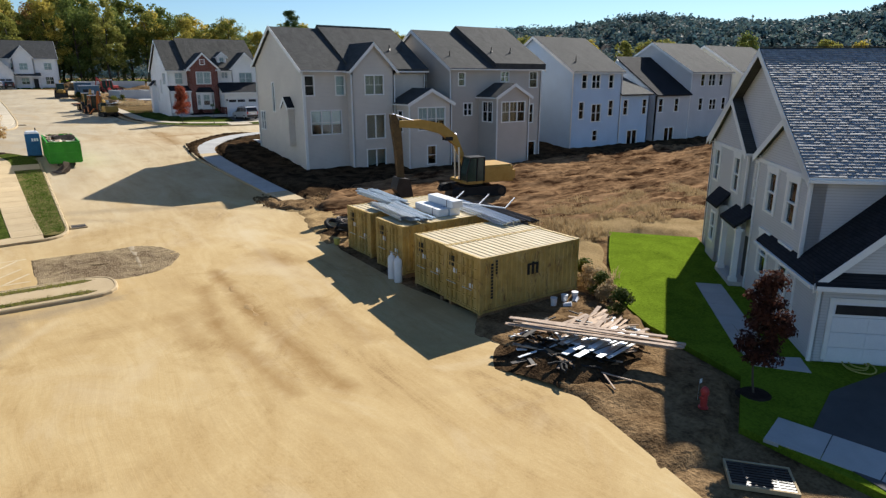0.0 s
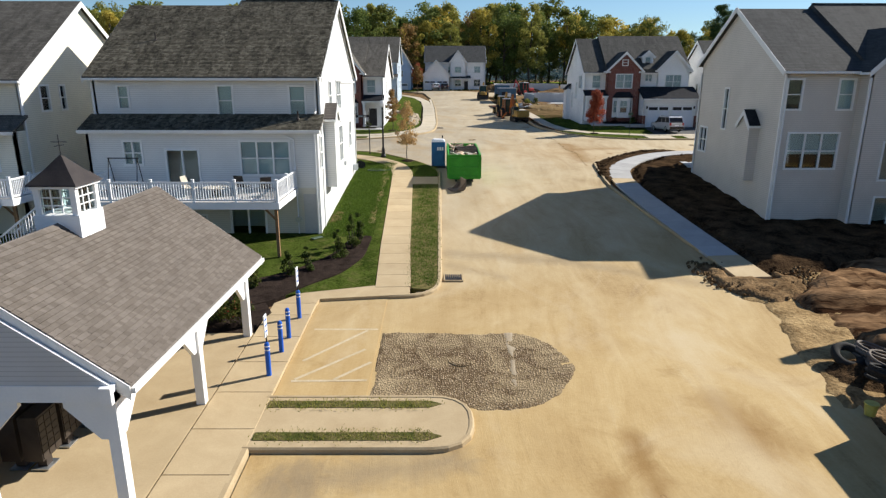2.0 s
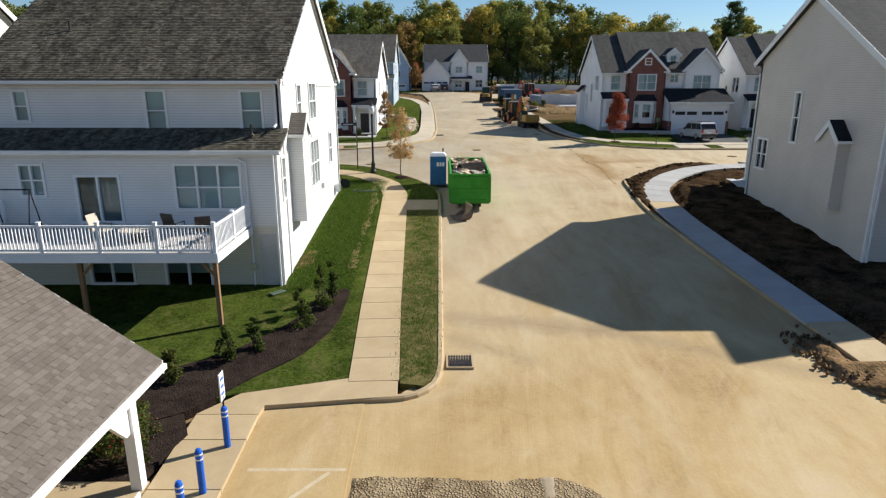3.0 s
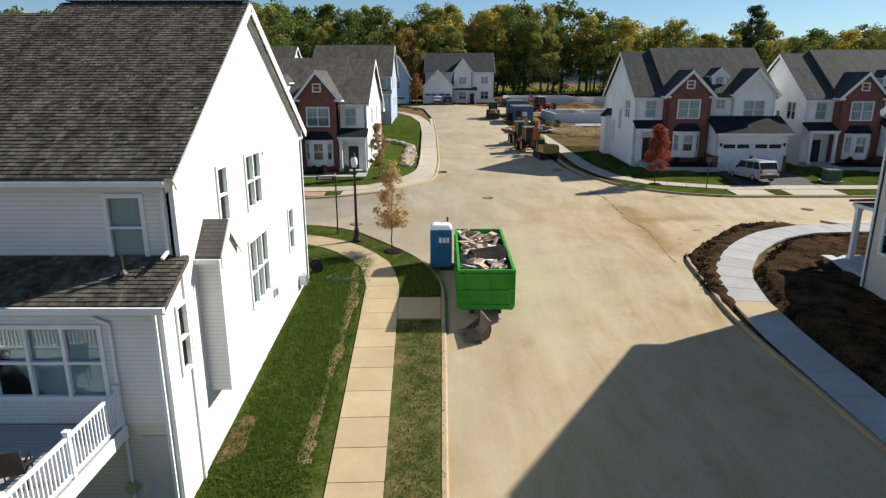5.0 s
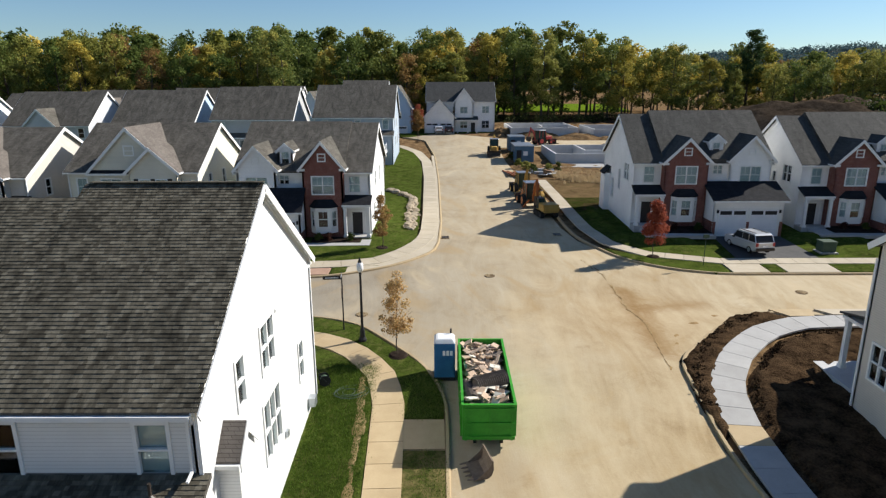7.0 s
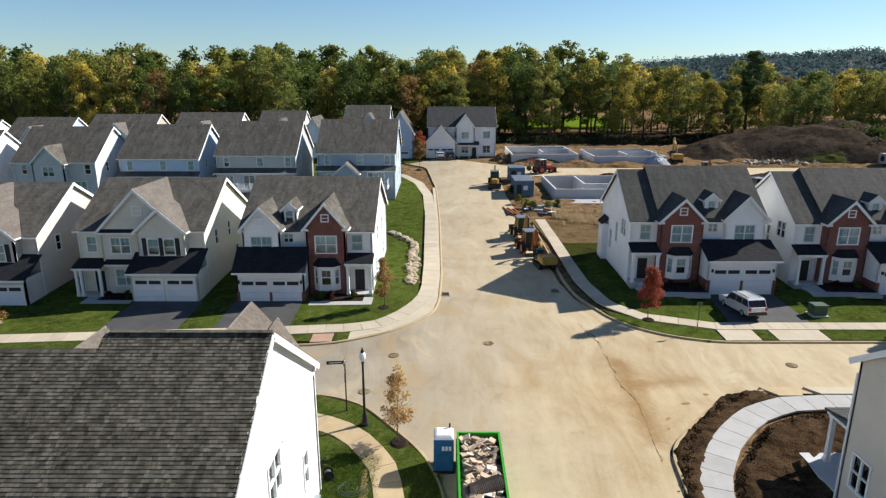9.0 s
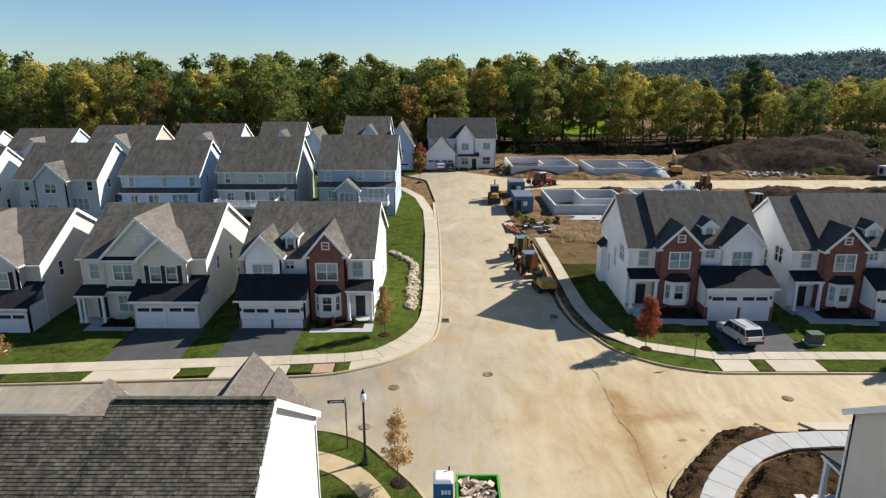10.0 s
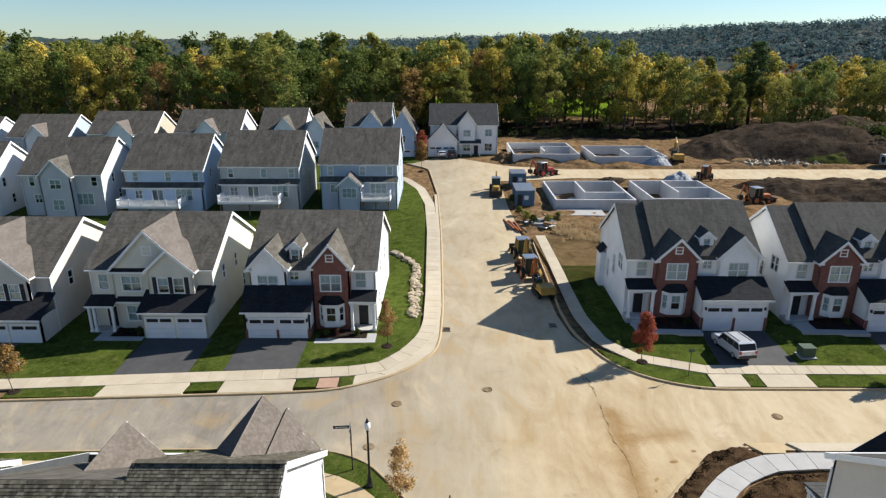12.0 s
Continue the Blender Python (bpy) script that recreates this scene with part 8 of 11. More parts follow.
def decking(label, m, n, L, W, rows):
    """A stack of trapezoidal steel decking sheets, each a part, slightly fanned."""
    r = random.Random(int(L * 10))
    b = thing("decking_stack", label, "steel decking", m, "steel decking")
    wave = []
    for i in range(3):
        wave += [(i / 3, 0.0), (i / 3 + 0.08, 0.075), (i / 3 + 0.18, 0.075), (i / 3 + 0.26, 0.0)]
    for k in range(n):
        bm = bmesh.new()
        w = W / rows
        y0, z0 = -W / 2 + (k % rows) * w + r.uniform(-0.09, 0.09), 0.02 + (k // rows) * 0.09 + r.uniform(0, 0.03)
        o, t = r.uniform(-0.6, 0.6), r.uniform(-0.13, 0.13)
        lo = [bm.verts.new((o, y0 + u * w * 0.9 - t, z0 + d)) for u, d in wave]
        hi = [bm.verts.new((L + o, y0 + u * w * 0.9 + t, z0 + d)) for u, d in wave]
        for i in range(len(wave) - 1):
            bm.faces.new((lo[i], lo[i + 1], hi[i + 1], hi[i]))
        part("sheet", bm, M["blue_galv" if r.random() < 0.75 else "galv"], b)
    return b


def bundle(name, label, m, n, L, mat, spread=0.9, prof="pipe", seed=1, cat="pipes"):
    """A loose bundle of long pieces, each a part."""
    r = random.Random(seed)
    b = thing(name, label, cat, m)
    for i in range(n):
        bm = bmesh.new()
        y = (i % 7 - 3) * spread / 6 + r.uniform(-0.03, 0.03)
        z = 0.05 + (i // 7) * 0.1 + r.uniform(0, 0.02)
        o = r.uniform(-0.3, 0.3)
        t = r.uniform(-0.06, 0.06)
        if prof == "pipe":
            rod(bm, (o, y - t, z), (L + o, y + t, z), 0.05, n=8)
        else:
            for dz in (0, 0.09):
                bar(bm, (o, y - t, z + dz), (L + o, y + t, z + dz), 0.1, 0.012)
            bar(bm, (o, y - t, z + 0.045), (L + o, y + t, z + 0.045), 0.012, 0.09)
        part("length", bm, mat, b)
    return b


decking("blue-grey ribbed steel decking sheets stacked on the container roof", pose(17.55, 30.7, 3.12, 0, 0, -96), 15, 4.3, 1.5, 5)
decking("blue-grey ribbed steel decking sheets jutting past the container end", pose(18.7, 35.2, 3.13, 0, 0, -94), 12, 4.6, 1.3, 4)
bundle("pipe_bundle", "grey plastic pipes piled on the container roof", pose(21.4, 29.2, 3.06, 0, 2.6, -92), 20, 5.4, M["galv"], 1.1, "pipe", 3)
bundle("pipe_bundle", "dark pipes stacked behind the containers", pose(22.2, 28.4, 3.04, 0, 2.4, -90), 14, 4.8, M["bronze"], 0.9, "pipe", 4)
fb = thing("foam_stack", "stack of white foam insulation boards on a container", "insulation", pose(20.1, 26.9, 3.0, 0, 0, 86))
for i, (dx, dy, dz, L) in enumerate(((0, 0, 0, 2.6), (0.05, 0.72, 0, 2.6), (-0.2, -0.05, 0.42, 2.7))):
    part("board", soft_box(dx, dx + L, dy, dy + 0.66, dz, dz + 0.4, 0.02), M["foam"], fb)
    bm = bmesh.new()
    box(bm, dx + 0.6, dx + 0.66, dy - 0.004, dy + 0.664, dz, dz + 0.404)
    part("strap", bm, M["black"], fb)
rk = thing("pipe_rack", "white metal pipe rack lying on the container roof", "rack", pose(21.4, 28.8, 3.42, 0, 2, -62))
for i in range(3):
    bm = bmesh.new()
    bar(bm, (i * 1.6, -0.7, 0), (i * 1.6, 0.7, 0.35), 0.06)
    part("bar", bm, M["vinyl"], rk)
bm = bmesh.new()
bar(bm, (0, -0.7, 0), (3.2, -0.7, 0), 0.06)
part("bar", bm, M["vinyl"], rk)
for y in (25.75, 26.35):
    t = thing("gas_cylinder", "white upright tank standing before the containers", "tank", pose(15.35, y, gz(y)), "tanks")
    bm = bmesh.new()
    prof = [(0.0, 0.0), (0.2, 0.0), (0.21, 0.1), (0.21, 1.05), (0.17, 1.2), (0.07, 1.27), (0.07, 1.36), (0.0, 1.36)]
    rr = [[bm.verts.new((r * math.cos(k * math.tau / 14), r * math.sin(k * math.tau / 14), z)) for k in range(14)] for r, z in prof[1:-1]]
    for a, b in zip(rr, rr[1:]):
        for k in range(14):
            bm.faces.new((a[k], a[(k + 1) % 14], b[(k + 1) % 14], b[k]))
    bm.faces.new(rr[0][::-1])
    bm.faces.new(rr[-1])
    part("tank_body", bm, M["foam"], t, "", True)
    bm = bmesh.new()
    rod(bm, (0, 0, 1.36), (0, 0, 1.46), 0.03, n=8)
    part("valve", bm, M["galv"], t)
bd = thing("site_sign", "dark blue sign board with white bars leaning on a container", "sign", pose(19.9, 19.95, 0.05, -12, 0, 0))
bm = bmesh.new()
box(bm, 0, 0.9, -0.03, 0.0, 0.1, 1.3)
part("panel", bm, M["shutter"], bd)
bm = bmesh.new()
for i, (a, b) in enumerate(((0.15, 1.2), (0.25, 1.1), (0.2, 1.15))):
    box(bm, 0.3 + i * 0.18, 0.38 + i * 0.18, -0.036, -0.03, a, b)
part("lettering", bm, M["foam"], bd)

# debris heap beside the containers
rd = random.Random(5)


def scrap(name, label, cat, x, y, z, L, w, h, rz, tilt, mat, group="debris"):
    bm = bmesh.new()
    box(bm, -L / 2, L / 2, -w / 2, w / 2, 0, h)
    bmesh.ops.bevel(bm, geom=bm.edges[:], offset=min(w, h) * 0.12, segments=1, affect="EDGES")
    ob = part(name, bm, mat)
    ob.matrix_basis = pose(x, y, z, 0, tilt, rz)
    return tagged(ob, label, cat, group)


hp = bmesh.new()
bmesh.ops.create_grid(hp, x_segments=40, y_segments=34, size=1)
for v in hp.verts:
    x, y = v.co.x, v.co.y
    r = math.hypot(x, y)
    v.co.z = (-0.4 * (r - 1) if r > 1 else 0) + max(0, (1 - r * r)) * 0.55 + (0.10 * noise.noise(Vector((x * 6, y * 6, 3))) + 0.06 * noise.noise(Vector((x * 17, y * 17, 1)))) * max(0, 1.15 - r)
    v.co.x, v.co.y = x * 3.3, y * 2.6
ob = part("rubble_mound", hp, M["soil"])
ob.matrix_basis = pose(17.3, 15.5, 0.02, 0, 0, 20)
tagged(ob, "heap of dark soil and rubbish under scrap timber", "rubble", "debris")
for i in range(8):
    scrap("plank", "long weathered plank on the debris heap", "plank", 17.1 + rd.uniform(-0.25, 0.25), 14.7 + rd.uniform(-0.3, 0.3), 0.80 + i * 0.04, rd.uniform(5.4, 6.6), 0.2, 0.045, -56 + rd.uniform(-2, 2), rd.uniform(-1.5, 1.5), M["lumber"])
for i in range(16):
    scrap("steel_sheet", "bright metal strip on the debris heap", "metal strip", 17.6 + rd.uniform(-0.5, 0.5), 13.5 + i * 0.135, 0.55 + rd.uniform(0, 0.16), rd.uniform(2.2, 3.4), rd.uniform(0.12, 0.26), 0.03, 10 + rd.uniform(-6, 6), rd.uniform(-3, 3), M["galv"] if i % 3 else M["foam"])
rq = random.Random(77)
for i in range(46):
    u = rq.random()
    scrap("board", "weathered grey board stacked on the debris heap", "timber", 17.9 + rq.uniform(-0.5, 1.1), 14.1 + u * 2.6, 0.30 + 0.3 * math.sin(math.pi * u) + rq.uniform(0, 0.2), rq.uniform(1.4, 2.9), rq.uniform(0.09, 0.2), 0.04, 12 + rq.gauss(0, 12), rq.uniform(-6, 3), M[rq.choice(("lumber", "timber", "lumber", "cardboard"))])
for i in range(70):
    a = rd.uniform(0, math.tau)
    q = rd.random() ** 0.5
    x, y = 17.5 + q * 2.9 * math.cos(a), 15.7 + q * 2.3 * math.sin(a)
    scrap("board", "broken piece of timber on the debris heap", "timber", x, y, 0.12 + 0.5 * (1 - q * q) + rd.uniform(0, 0.12), rd.uniform(0.4, 2.2), rd.uniform(0.05, 0.2), rd.uniform(0.02, 0.06), rd.gauss(-35, 40), rd.uniform(-6, 6), M[rd.choice(("lumber", "lumber", "timber", "foam", "bronze", "rubber"))])
for i in range(26):
    bm = bmesh.new()
    x, y = 15.7 + rd.uniform(-0.45, 0.6), 14.9 + rd.uniform(-1.0, 1.2)
    p = Vector((x, y, 0.25 + rd.uniform(0, 0.3)))
    d = rd.uniform(0, math.tau)
    for k in range(5):
        d += rd.uniform(-1.1, 1.1)
        q = p + Vector((math.cos(d), math.sin(d), rd.uniform(-0.15, 0.1))) * 0.17
        q.z = max(0.1, q.z)
        rod(bm, p, q, 0.05, n=6)
        p = q
    tagged(part("hose", bm, M["rubber"]), "dark ribbed hose tangled at the heap's foot", "hose", "debris")
for i, (x, y, rz) in enumerate(((15.9, 12.6, 60), (16.4, 12.7, 110))):
    scrap("lath", "pale timber lath dropped on the dirt", "timber", x, y, 0.16, 1.1, 0.06, 0.04, rz, 0, M["lumber"])
for i in range(5):
    bk = thing("bucket", "white plastic bucket beside the container", "bucket", pose(19.8 + i * 0.35, 19.2 - (i % 2) * 0.3, 0.1, 80 if i % 2 else 0, 0, i * 40), "buckets")
    bm = bmesh.new()
    rod(bm, (0, 0, 0), (0, 0, 0.36), 0.13, 0.16, n=12)
    part("pail", bm, M["foam"], bk)
    bm = bmesh.new()
    rod(bm, (0, 0, 0.36), (0, 0, 0.38), 0.17, n=12)
    part("rim", bm, M["foam"], bk)
bk = thing("bucket", "yellow plastic bucket beside the container", "bucket", pose(15.4, 32.85, 0.72), "buckets")
bm = bmesh.new()
rod(bm, (0, 0, 0), (0, 0, 0.36), 0.15, 0.19, n=14)
part("pail", bm, M["hose_yellow"], bk)
bm = bmesh.new()
rod(bm, (0, 0, 0.36), (0, 0, 0.39), 0.205, n=14)
part("rim", bm, M["hose_yellow"], bk)
# tyre and cable coils at the container corner
for i, (x, y, z, R, r, mt, nm, lab) in enumerate(((16.6, 35.9, 0.9, 0.42, 0.15, "rubber", "tyre", "worn black tyre leaning at the containers"), (17.4, 35.4, 0.8, 0.5, 0.05, "drain_pipe", "cable_coil", "grey cable coil on the dirt"), (17.5, 36.0, 0.8, 0.55, 0.05, "drain_pipe", "cable_coil", "grey cable coil on the dirt"), (16.9, 34.4, 0.8, 0.5, 0.06, "rubber", "cable_coil", "black cable coil on the dirt"))):
    bm = bmesh.new()
    for t in range(1 if nm == "tyre" else 5):
        off = Vector((rd.uniform(-0.1, 0.1), rd.uniform(-0.1, 0.1), t * r * 1.5)) if nm != "tyre" else Vector((0, 0, 0))
        n1, n2 = 22, 7
        rows = [[bm.verts.new(off + Vector(((R + r * math.cos(b * math.tau / n2)) * math.cos(a * math.tau / n1), (R + r * math.cos(b * math.tau / n2)) * math.sin(a * math.tau / n1), r * math.sin(b * math.tau / n2)))) for b in range(n2)] for a in range(n1)]
        for a in range(n1):
            for b in range(n2):
                bm.faces.new((rows[a][b], rows[(a + 1) % n1][b], rows[(a + 1) % n1][(b + 1) % n2], rows[a][(b + 1) % n2]))
    ob = part(nm, bm, M[mt], None, "", True)
    ob.matrix_basis = pose(x, y, gz(y) + (0.42 if nm == "tyre" else 0.3), 28 if nm == "tyre" else 14, 0, 40 * i)
    tagged(ob, lab, "tyre" if nm == "tyre" else "cable")

# roll-off skip
SK = thing("skip", "green steel roll-off skip heaped with building waste", "skip", pose(3.12, 62.2, 3.0, 1.2, 0, 0))
for x in (0.0, 2.3):
    bm = bmesh.new()
    box(bm, x, x + 0.06, 0, 6.9, 0.25, 1.95)
    part("side_wall", bm, M["green_bin"], SK)
    for k in range(8):
        bm = bmesh.new()
        xx = x - 0.09 if x == 0 else x + 0.06
        box(bm, xx, xx + 0.09, 0.3 + k * 0.88, 0.42 + k * 0.88, 0.25, 1.85)
        part("rib", bm, M["green_bin"], SK)
for y in (0.0, 6.84):
    bm = bmesh.new()
    box(bm, 0.06, 2.3, y, y + 0.06, 0.25, 1.95)
    w = part("end_gate", bm, M["green_bin"], SK)
    bm = bmesh.new()
    for z in (0.35, 1.02, 1.75):
        box(bm, 0.02, 2.34, y - 0.07 if y == 0 else y + 0.06, y if y == 0 else y + 0.13, z, z + 0.12)
    part("stiffener", bm, M["green_bin"], w)
    for xx in (0.1, 1.2, 2.16):
        bm = bmesh.new()
        box(bm, xx, xx + 0.1, y - 0.05 if y == 0 else y + 0.06, y if y == 0 else y + 0.11, 0.25, 1.9)
        part("stiffener", bm, M["green_bin"], w)
bm = bmesh.new()
box(bm, 0.06, 2.3, 0.06, 6.84, 0.22, 0.28)
part("floor", bm, M["green_bin"], SK)
for x in (0.5, 1.7):
    bm = bmesh.new()
    box(bm, x, x + 0.15, 0.1, 6.8, 0.02, 0.22)
    part("runner", bm, M["black"], SK)
bm = bmesh.new()
loop_o, loop_i = [(-0.05, -0.05), (2.41, -0.05), (2.41, 6.95), (-0.05, 6.95)], [(0.07, 0.07), (2.29, 0.07), (2.29, 6.83), (0.07, 6.83)]
vs = [[bm.verts.new((x, y, z)) for x, y in lp] for lp in (loop_o, loop_i) for z in (1.95, 2.05)]
for i in range(4):
    j = (i + 1) % 4
    bm.faces.new((vs[0][i], vs[0][j], vs[1][j], vs[1][i]))
    bm.faces.new((vs[2][j], vs[2][i], vs[3][i], vs[3][j]))
    bm.faces.new((vs[1][i], vs[1][j], vs[3][j], vs[3][i]))
    bm.faces.new((vs[0][j], vs[0][i], vs[2][i], vs[2][j]))
part("top_rail", bm, M["green_bin"], SK)
bm = bmesh.new()
bmesh.ops.create_grid(bm, x_segments=14, y_segments=30, size=1)
for v in bm.verts:
    v.co = Vector((1.18 + v.co.x * 1.1, 3.45 + v.co.y * 3.35, 1.25 + 0.25 * noise.noise(Vector((v.co.x * 3, v.co.y * 7, 2)))))
ob = part("waste_bed", bm, M["timber"])
ob.matrix_basis = SK.matrix_basis.copy()
tagged(ob, "bed of broken wood waste filling the skip", "waste", "", "stuff")
for i in range(210):
    x, y = 3.12 + rd.uniform(0.3, 2.05), 62.2 + rd.uniform(0.35, 6.5)
    scrap("waste_piece", "broken board or panel thrown in the skip", "waste", x, y, 4.4 + rd.uniform(0.0, 0.62) + (y - 62) * 0.02, rd.uniform(0.3, 1.0), rd.uniform(0.12, 0.5), rd.uniform(0.02, 0.09), rd.uniform(0, 180), rd.uniform(-35, 35), M[rd.choice(("cardboard", "cardboard", "lumber", "siding_beige", "cardboard", "lumber", "drain_pipe"))], "skip waste")
for k in range(2):
    bm = bmesh.new()
    rings = [[bm.verts.new((r * math.cos(a * math.tau / 14), i * (0.055 if k == 0 else 0.045), r * math.sin(a * math.tau / 14))) for a in range(14)] for i in range(32) for r in ((0.46 if i % 2 else 0.39) if k == 0 else (0.34 if i % 2 else 0.29),)]
    for p, q in zip(rings, rings[1:]):
        for a in range(14):
            bm.faces.new((p[a], p[(a + 1) % 14], q[(a + 1) % 14], q[a]))
    ob = part("corrugated_pipe", bm, M["drain_pipe"])
    ob.matrix_basis = pose(3.7 - k * 0.1, 63.9 - k * 0.9, 5.0 - k * 0.2, 0, 0, -62 if k == 0 else 10)
    tagged(ob, "dusty grey-brown length of corrugated drain pipe in the skip", "pipe", "skip waste")

# portable toilet
PT = thing("portable_toilet", "blue plastic portable toilet with pale roof", "portable toilet", pose(1.78, 67.9, 3.28, 0, 0, 0))
part("base", soft_box(-0.02, 1.14, -0.02, 1.14, 0, 0.16, 0.03), M["black"], PT)
part("cabin", soft_box(0, 1.12, 0, 1.12, 0.16, 2.12, 0.04), M["blue_plastic"], PT)
for x in (0.12, 0.5, 0.88):
    bm = bmesh.new()
    box(bm, x, x + 0.12, -0.02, 0.0, 0.3, 1.25)
    part("panel_rib", bm, M["blue_plastic"], PT)
bm = bmesh.new()
vs = box(bm, -0.03, 1.15, -0.03, 1.15, 2.12, 2.34)
for v in vs[4:]:
    v.co.x, v.co.y = 0.56 + (v.co.x - 0.56) * 0.72, 0.56 + (v.co.y - 0.56) * 0.72
bmesh.ops.bevel(bm, geom=bm.edges[:], offset=0.04, segments=2, affect="EDGES")
part("roof", bm, M["foam"], PT, "pale translucent roof")
bm = bmesh.new()
for k in range(3):
    box(bm, 0.46 + k * 0.19, 0.60 + k * 0.19, -0.012, 0.0, 1.45, 1.72)
part("emblem", bm, M["foam"], PT, "plain white emblem bars")
bm = bmesh.new()
rod(bm, (0.9, 0.95, 2.2), (0.9, 0.95, 2.6), 0.05, n=8)
part("vent_pipe", bm, M["black"], PT)
# loose digger bucket
BK = thing("digger_bucket", "rusty toothed digger bucket lying on the road", "digger bucket", pose(3.55, 60.0, 2.68, 0, 0, 14))
bm = bmesh.new()
prism(bm, [(0, 0), (0.6, 0), (0.78, 0.14), (0.86, 0.4), (0.84, 0.82), (0.78, 0.82), (0.79, 0.42), (0.72, 0.19), (0.57, 0.06), (0, 0.05)], 1.35)
part("shell", bm, M["worn_steel"], BK)
for y in (0, 1.31):
    bm = bmesh.new()
    prism(bm, [(0.04, 0), (0.6, 0), (0.78, 0.14), (0.86, 0.4), (0.84, 0.82), (0.66, 0.48), (0.3, 0.18)], 0.04, Matrix.Translation((0, y, 0)))
    part("cheek", bm, M["worn_steel"], BK)
for k in range(5):
    bm = bmesh.new()
    rod(bm, (0.02, 0.1 + k * 0.29, 0.04), (-0.28, 0.1 + k * 0.29, 0.03), 0.06, 0.02, n=6)
    part("tooth", bm, M["worn_steel"], BK)

# street lamp, signs, drains, bollards
def revolve(prof, n=14):
    bm = bmesh.new()
    rr = [[bm.verts.new((r * math.cos(k * math.tau / n), r * math.sin(k * math.tau / n), z)) for k in range(n)] for r, z in prof]
    for a, b in zip(rr, rr[1:]):
        for k in range(n):
            bm.faces.new((a[k], a[(k + 1) % n], b[(k + 1) % n], b[k]))
    bm.faces.new(rr[0][::-1])
    bm.faces.new(rr[-1])
    return bm


SL = thing("street_lamp", "black post-top street lamp with clear globe", "street lamp", pose(-2.62, 72.4, 3.62))
part("base", revolve([(0.24, 0), (0.24, 0.15), (0.17, 0.3), (0.14, 0.75), (0.09, 0.9)]), M["black"], SL)
part("pole", revolve([(0.085, 0.9), (0.065, 4.2), (0.09, 4.25), (0.06, 4.4)]), M["black"], SL)
part("globe", revolve([(0.12, 4.4), (0.2, 4.6), (0.19, 4.85), (0.1, 5.0)]), M["foam"], SL, "clear acorn globe", True)
part("cap", revolve([(0.13, 4.98), (0.08, 5.1), (0.02, 5.28)]), M["black"], SL)
SG = thing("street_sign", "black street-name sign post with two blades", "sign", pose(-4.0, 74.0, 3.7))
part("pole", revolve([(0.06, 0), (0.045, 0.2), (0.04, 3.6)], 10), M["black"], SG)
for z, w, rz in ((3.35, 1.15, 5), (3.6, 0.9, 95)):
    bm = bmesh.new()
    box(bm, -w, -0.04, -0.015, 0.015, z, z + 0.22, Matrix.Rotation(radians(rz), 4, "Z"))
    bld = part("blade", bm, M["shutter"], SG)
    bm = bmesh.new()
    for s in (-0.02, 0.015):
        box(bm, -w + 0.15, -0.2, s, s + 0.005, z + 0.08, z + 0.14, Matrix.Rotation(radians(rz), 4, "Z"))
    part("lettering", bm, M["foam"], bld)
bm = bmesh.new()
box(bm, -0.02, 0.0, -0.3, 0.3, 2.2, 2.85)
part("stop_panel", bm, M["bronze"], SG)
SN = thing("sign_post", "slim green-topped sign post at the kerb", "sign", pose(23.45, 86.0, 4.3))
part("pole", revolve([(0.03, 0), (0.03, 2.5)], 8), M["green_box"], SN)
bm = bmesh.new()
box(bm, -0.25, 0.25, -0.02, 0.02, 2.3, 2.6)
part("panel", bm, M["green_box"], SN)


def drain(x, y, w, d, rz=0, z=0.02, label="cast-iron street drain grate", n=9):
    t = thing("drain_grate", label, "drain", pose(x, y, gz(y) + z, 0, 0, rz))
    bm = bmesh.new()
    for a in ((-w / 2 - 0.06, -w / 2), (w / 2, w / 2 + 0.06)):
        box(bm, a[0], a[1], -d / 2 - 0.06, d / 2 + 0.06, -0.1, 0.02)
    for a in ((-d / 2 - 0.06, -d / 2), (d / 2, d / 2 + 0.06)):
        box(bm, -w / 2, w / 2, a[0], a[1], -0.1, 0.02)
    part("frame", bm, M["curb"], t)
    # shallow black plate; the pit's shade is put into its colour
    bm = bmesh.new()
    box(bm, -w / 2, w / 2, -d / 2, d / 2, -0.1, -0.05)
    part("pit_shade_plate", bm, M["black"], t)
    for i in range(n):
        bm = bmesh.new()
        xx = -w / 2 + w * (i + 0.5) / n
        box(bm, xx - w / n * 0.28, xx + w / n * 0.28, -d / 2, d / 2, -0.05, 0.008)
        part("bar", bm, M["bronze"], t)
    bm = bmesh.new()
    for q in (-0.25, 0.25):
        box(bm, -w / 2, w / 2, q * d - 0.02, q * d + 0.02, -0.05, 0.006)
    part("crossbar", bm, M["bronze"], t)


drain(3.15, 44.6, 0.8, 1.1)
drain(2.45, 94.6, 0.7, 0.9)
drain(15.5, 7.0, 1.1, 1.6, 40, 0.03)
drain(13.2, 95.5, 0.7, 1.0)


def manhole(x, y, r=0.42):
    bm = bmesh.new()
    rod(bm, (0, 0, -0.05), (0, 0, 0.012), r, n=24)
    rod(bm, (0, 0, 0.012), (0, 0, 0.02), r * 0.86, n=24)
    ob = part("manhole_cover", bm, M["gravel"])
    ob.matrix_basis = pose(x, y, gz(y) + 0.01)
    tagged(ob, "round dusty manhole cover in the street", "manhole cover", "manhole covers")


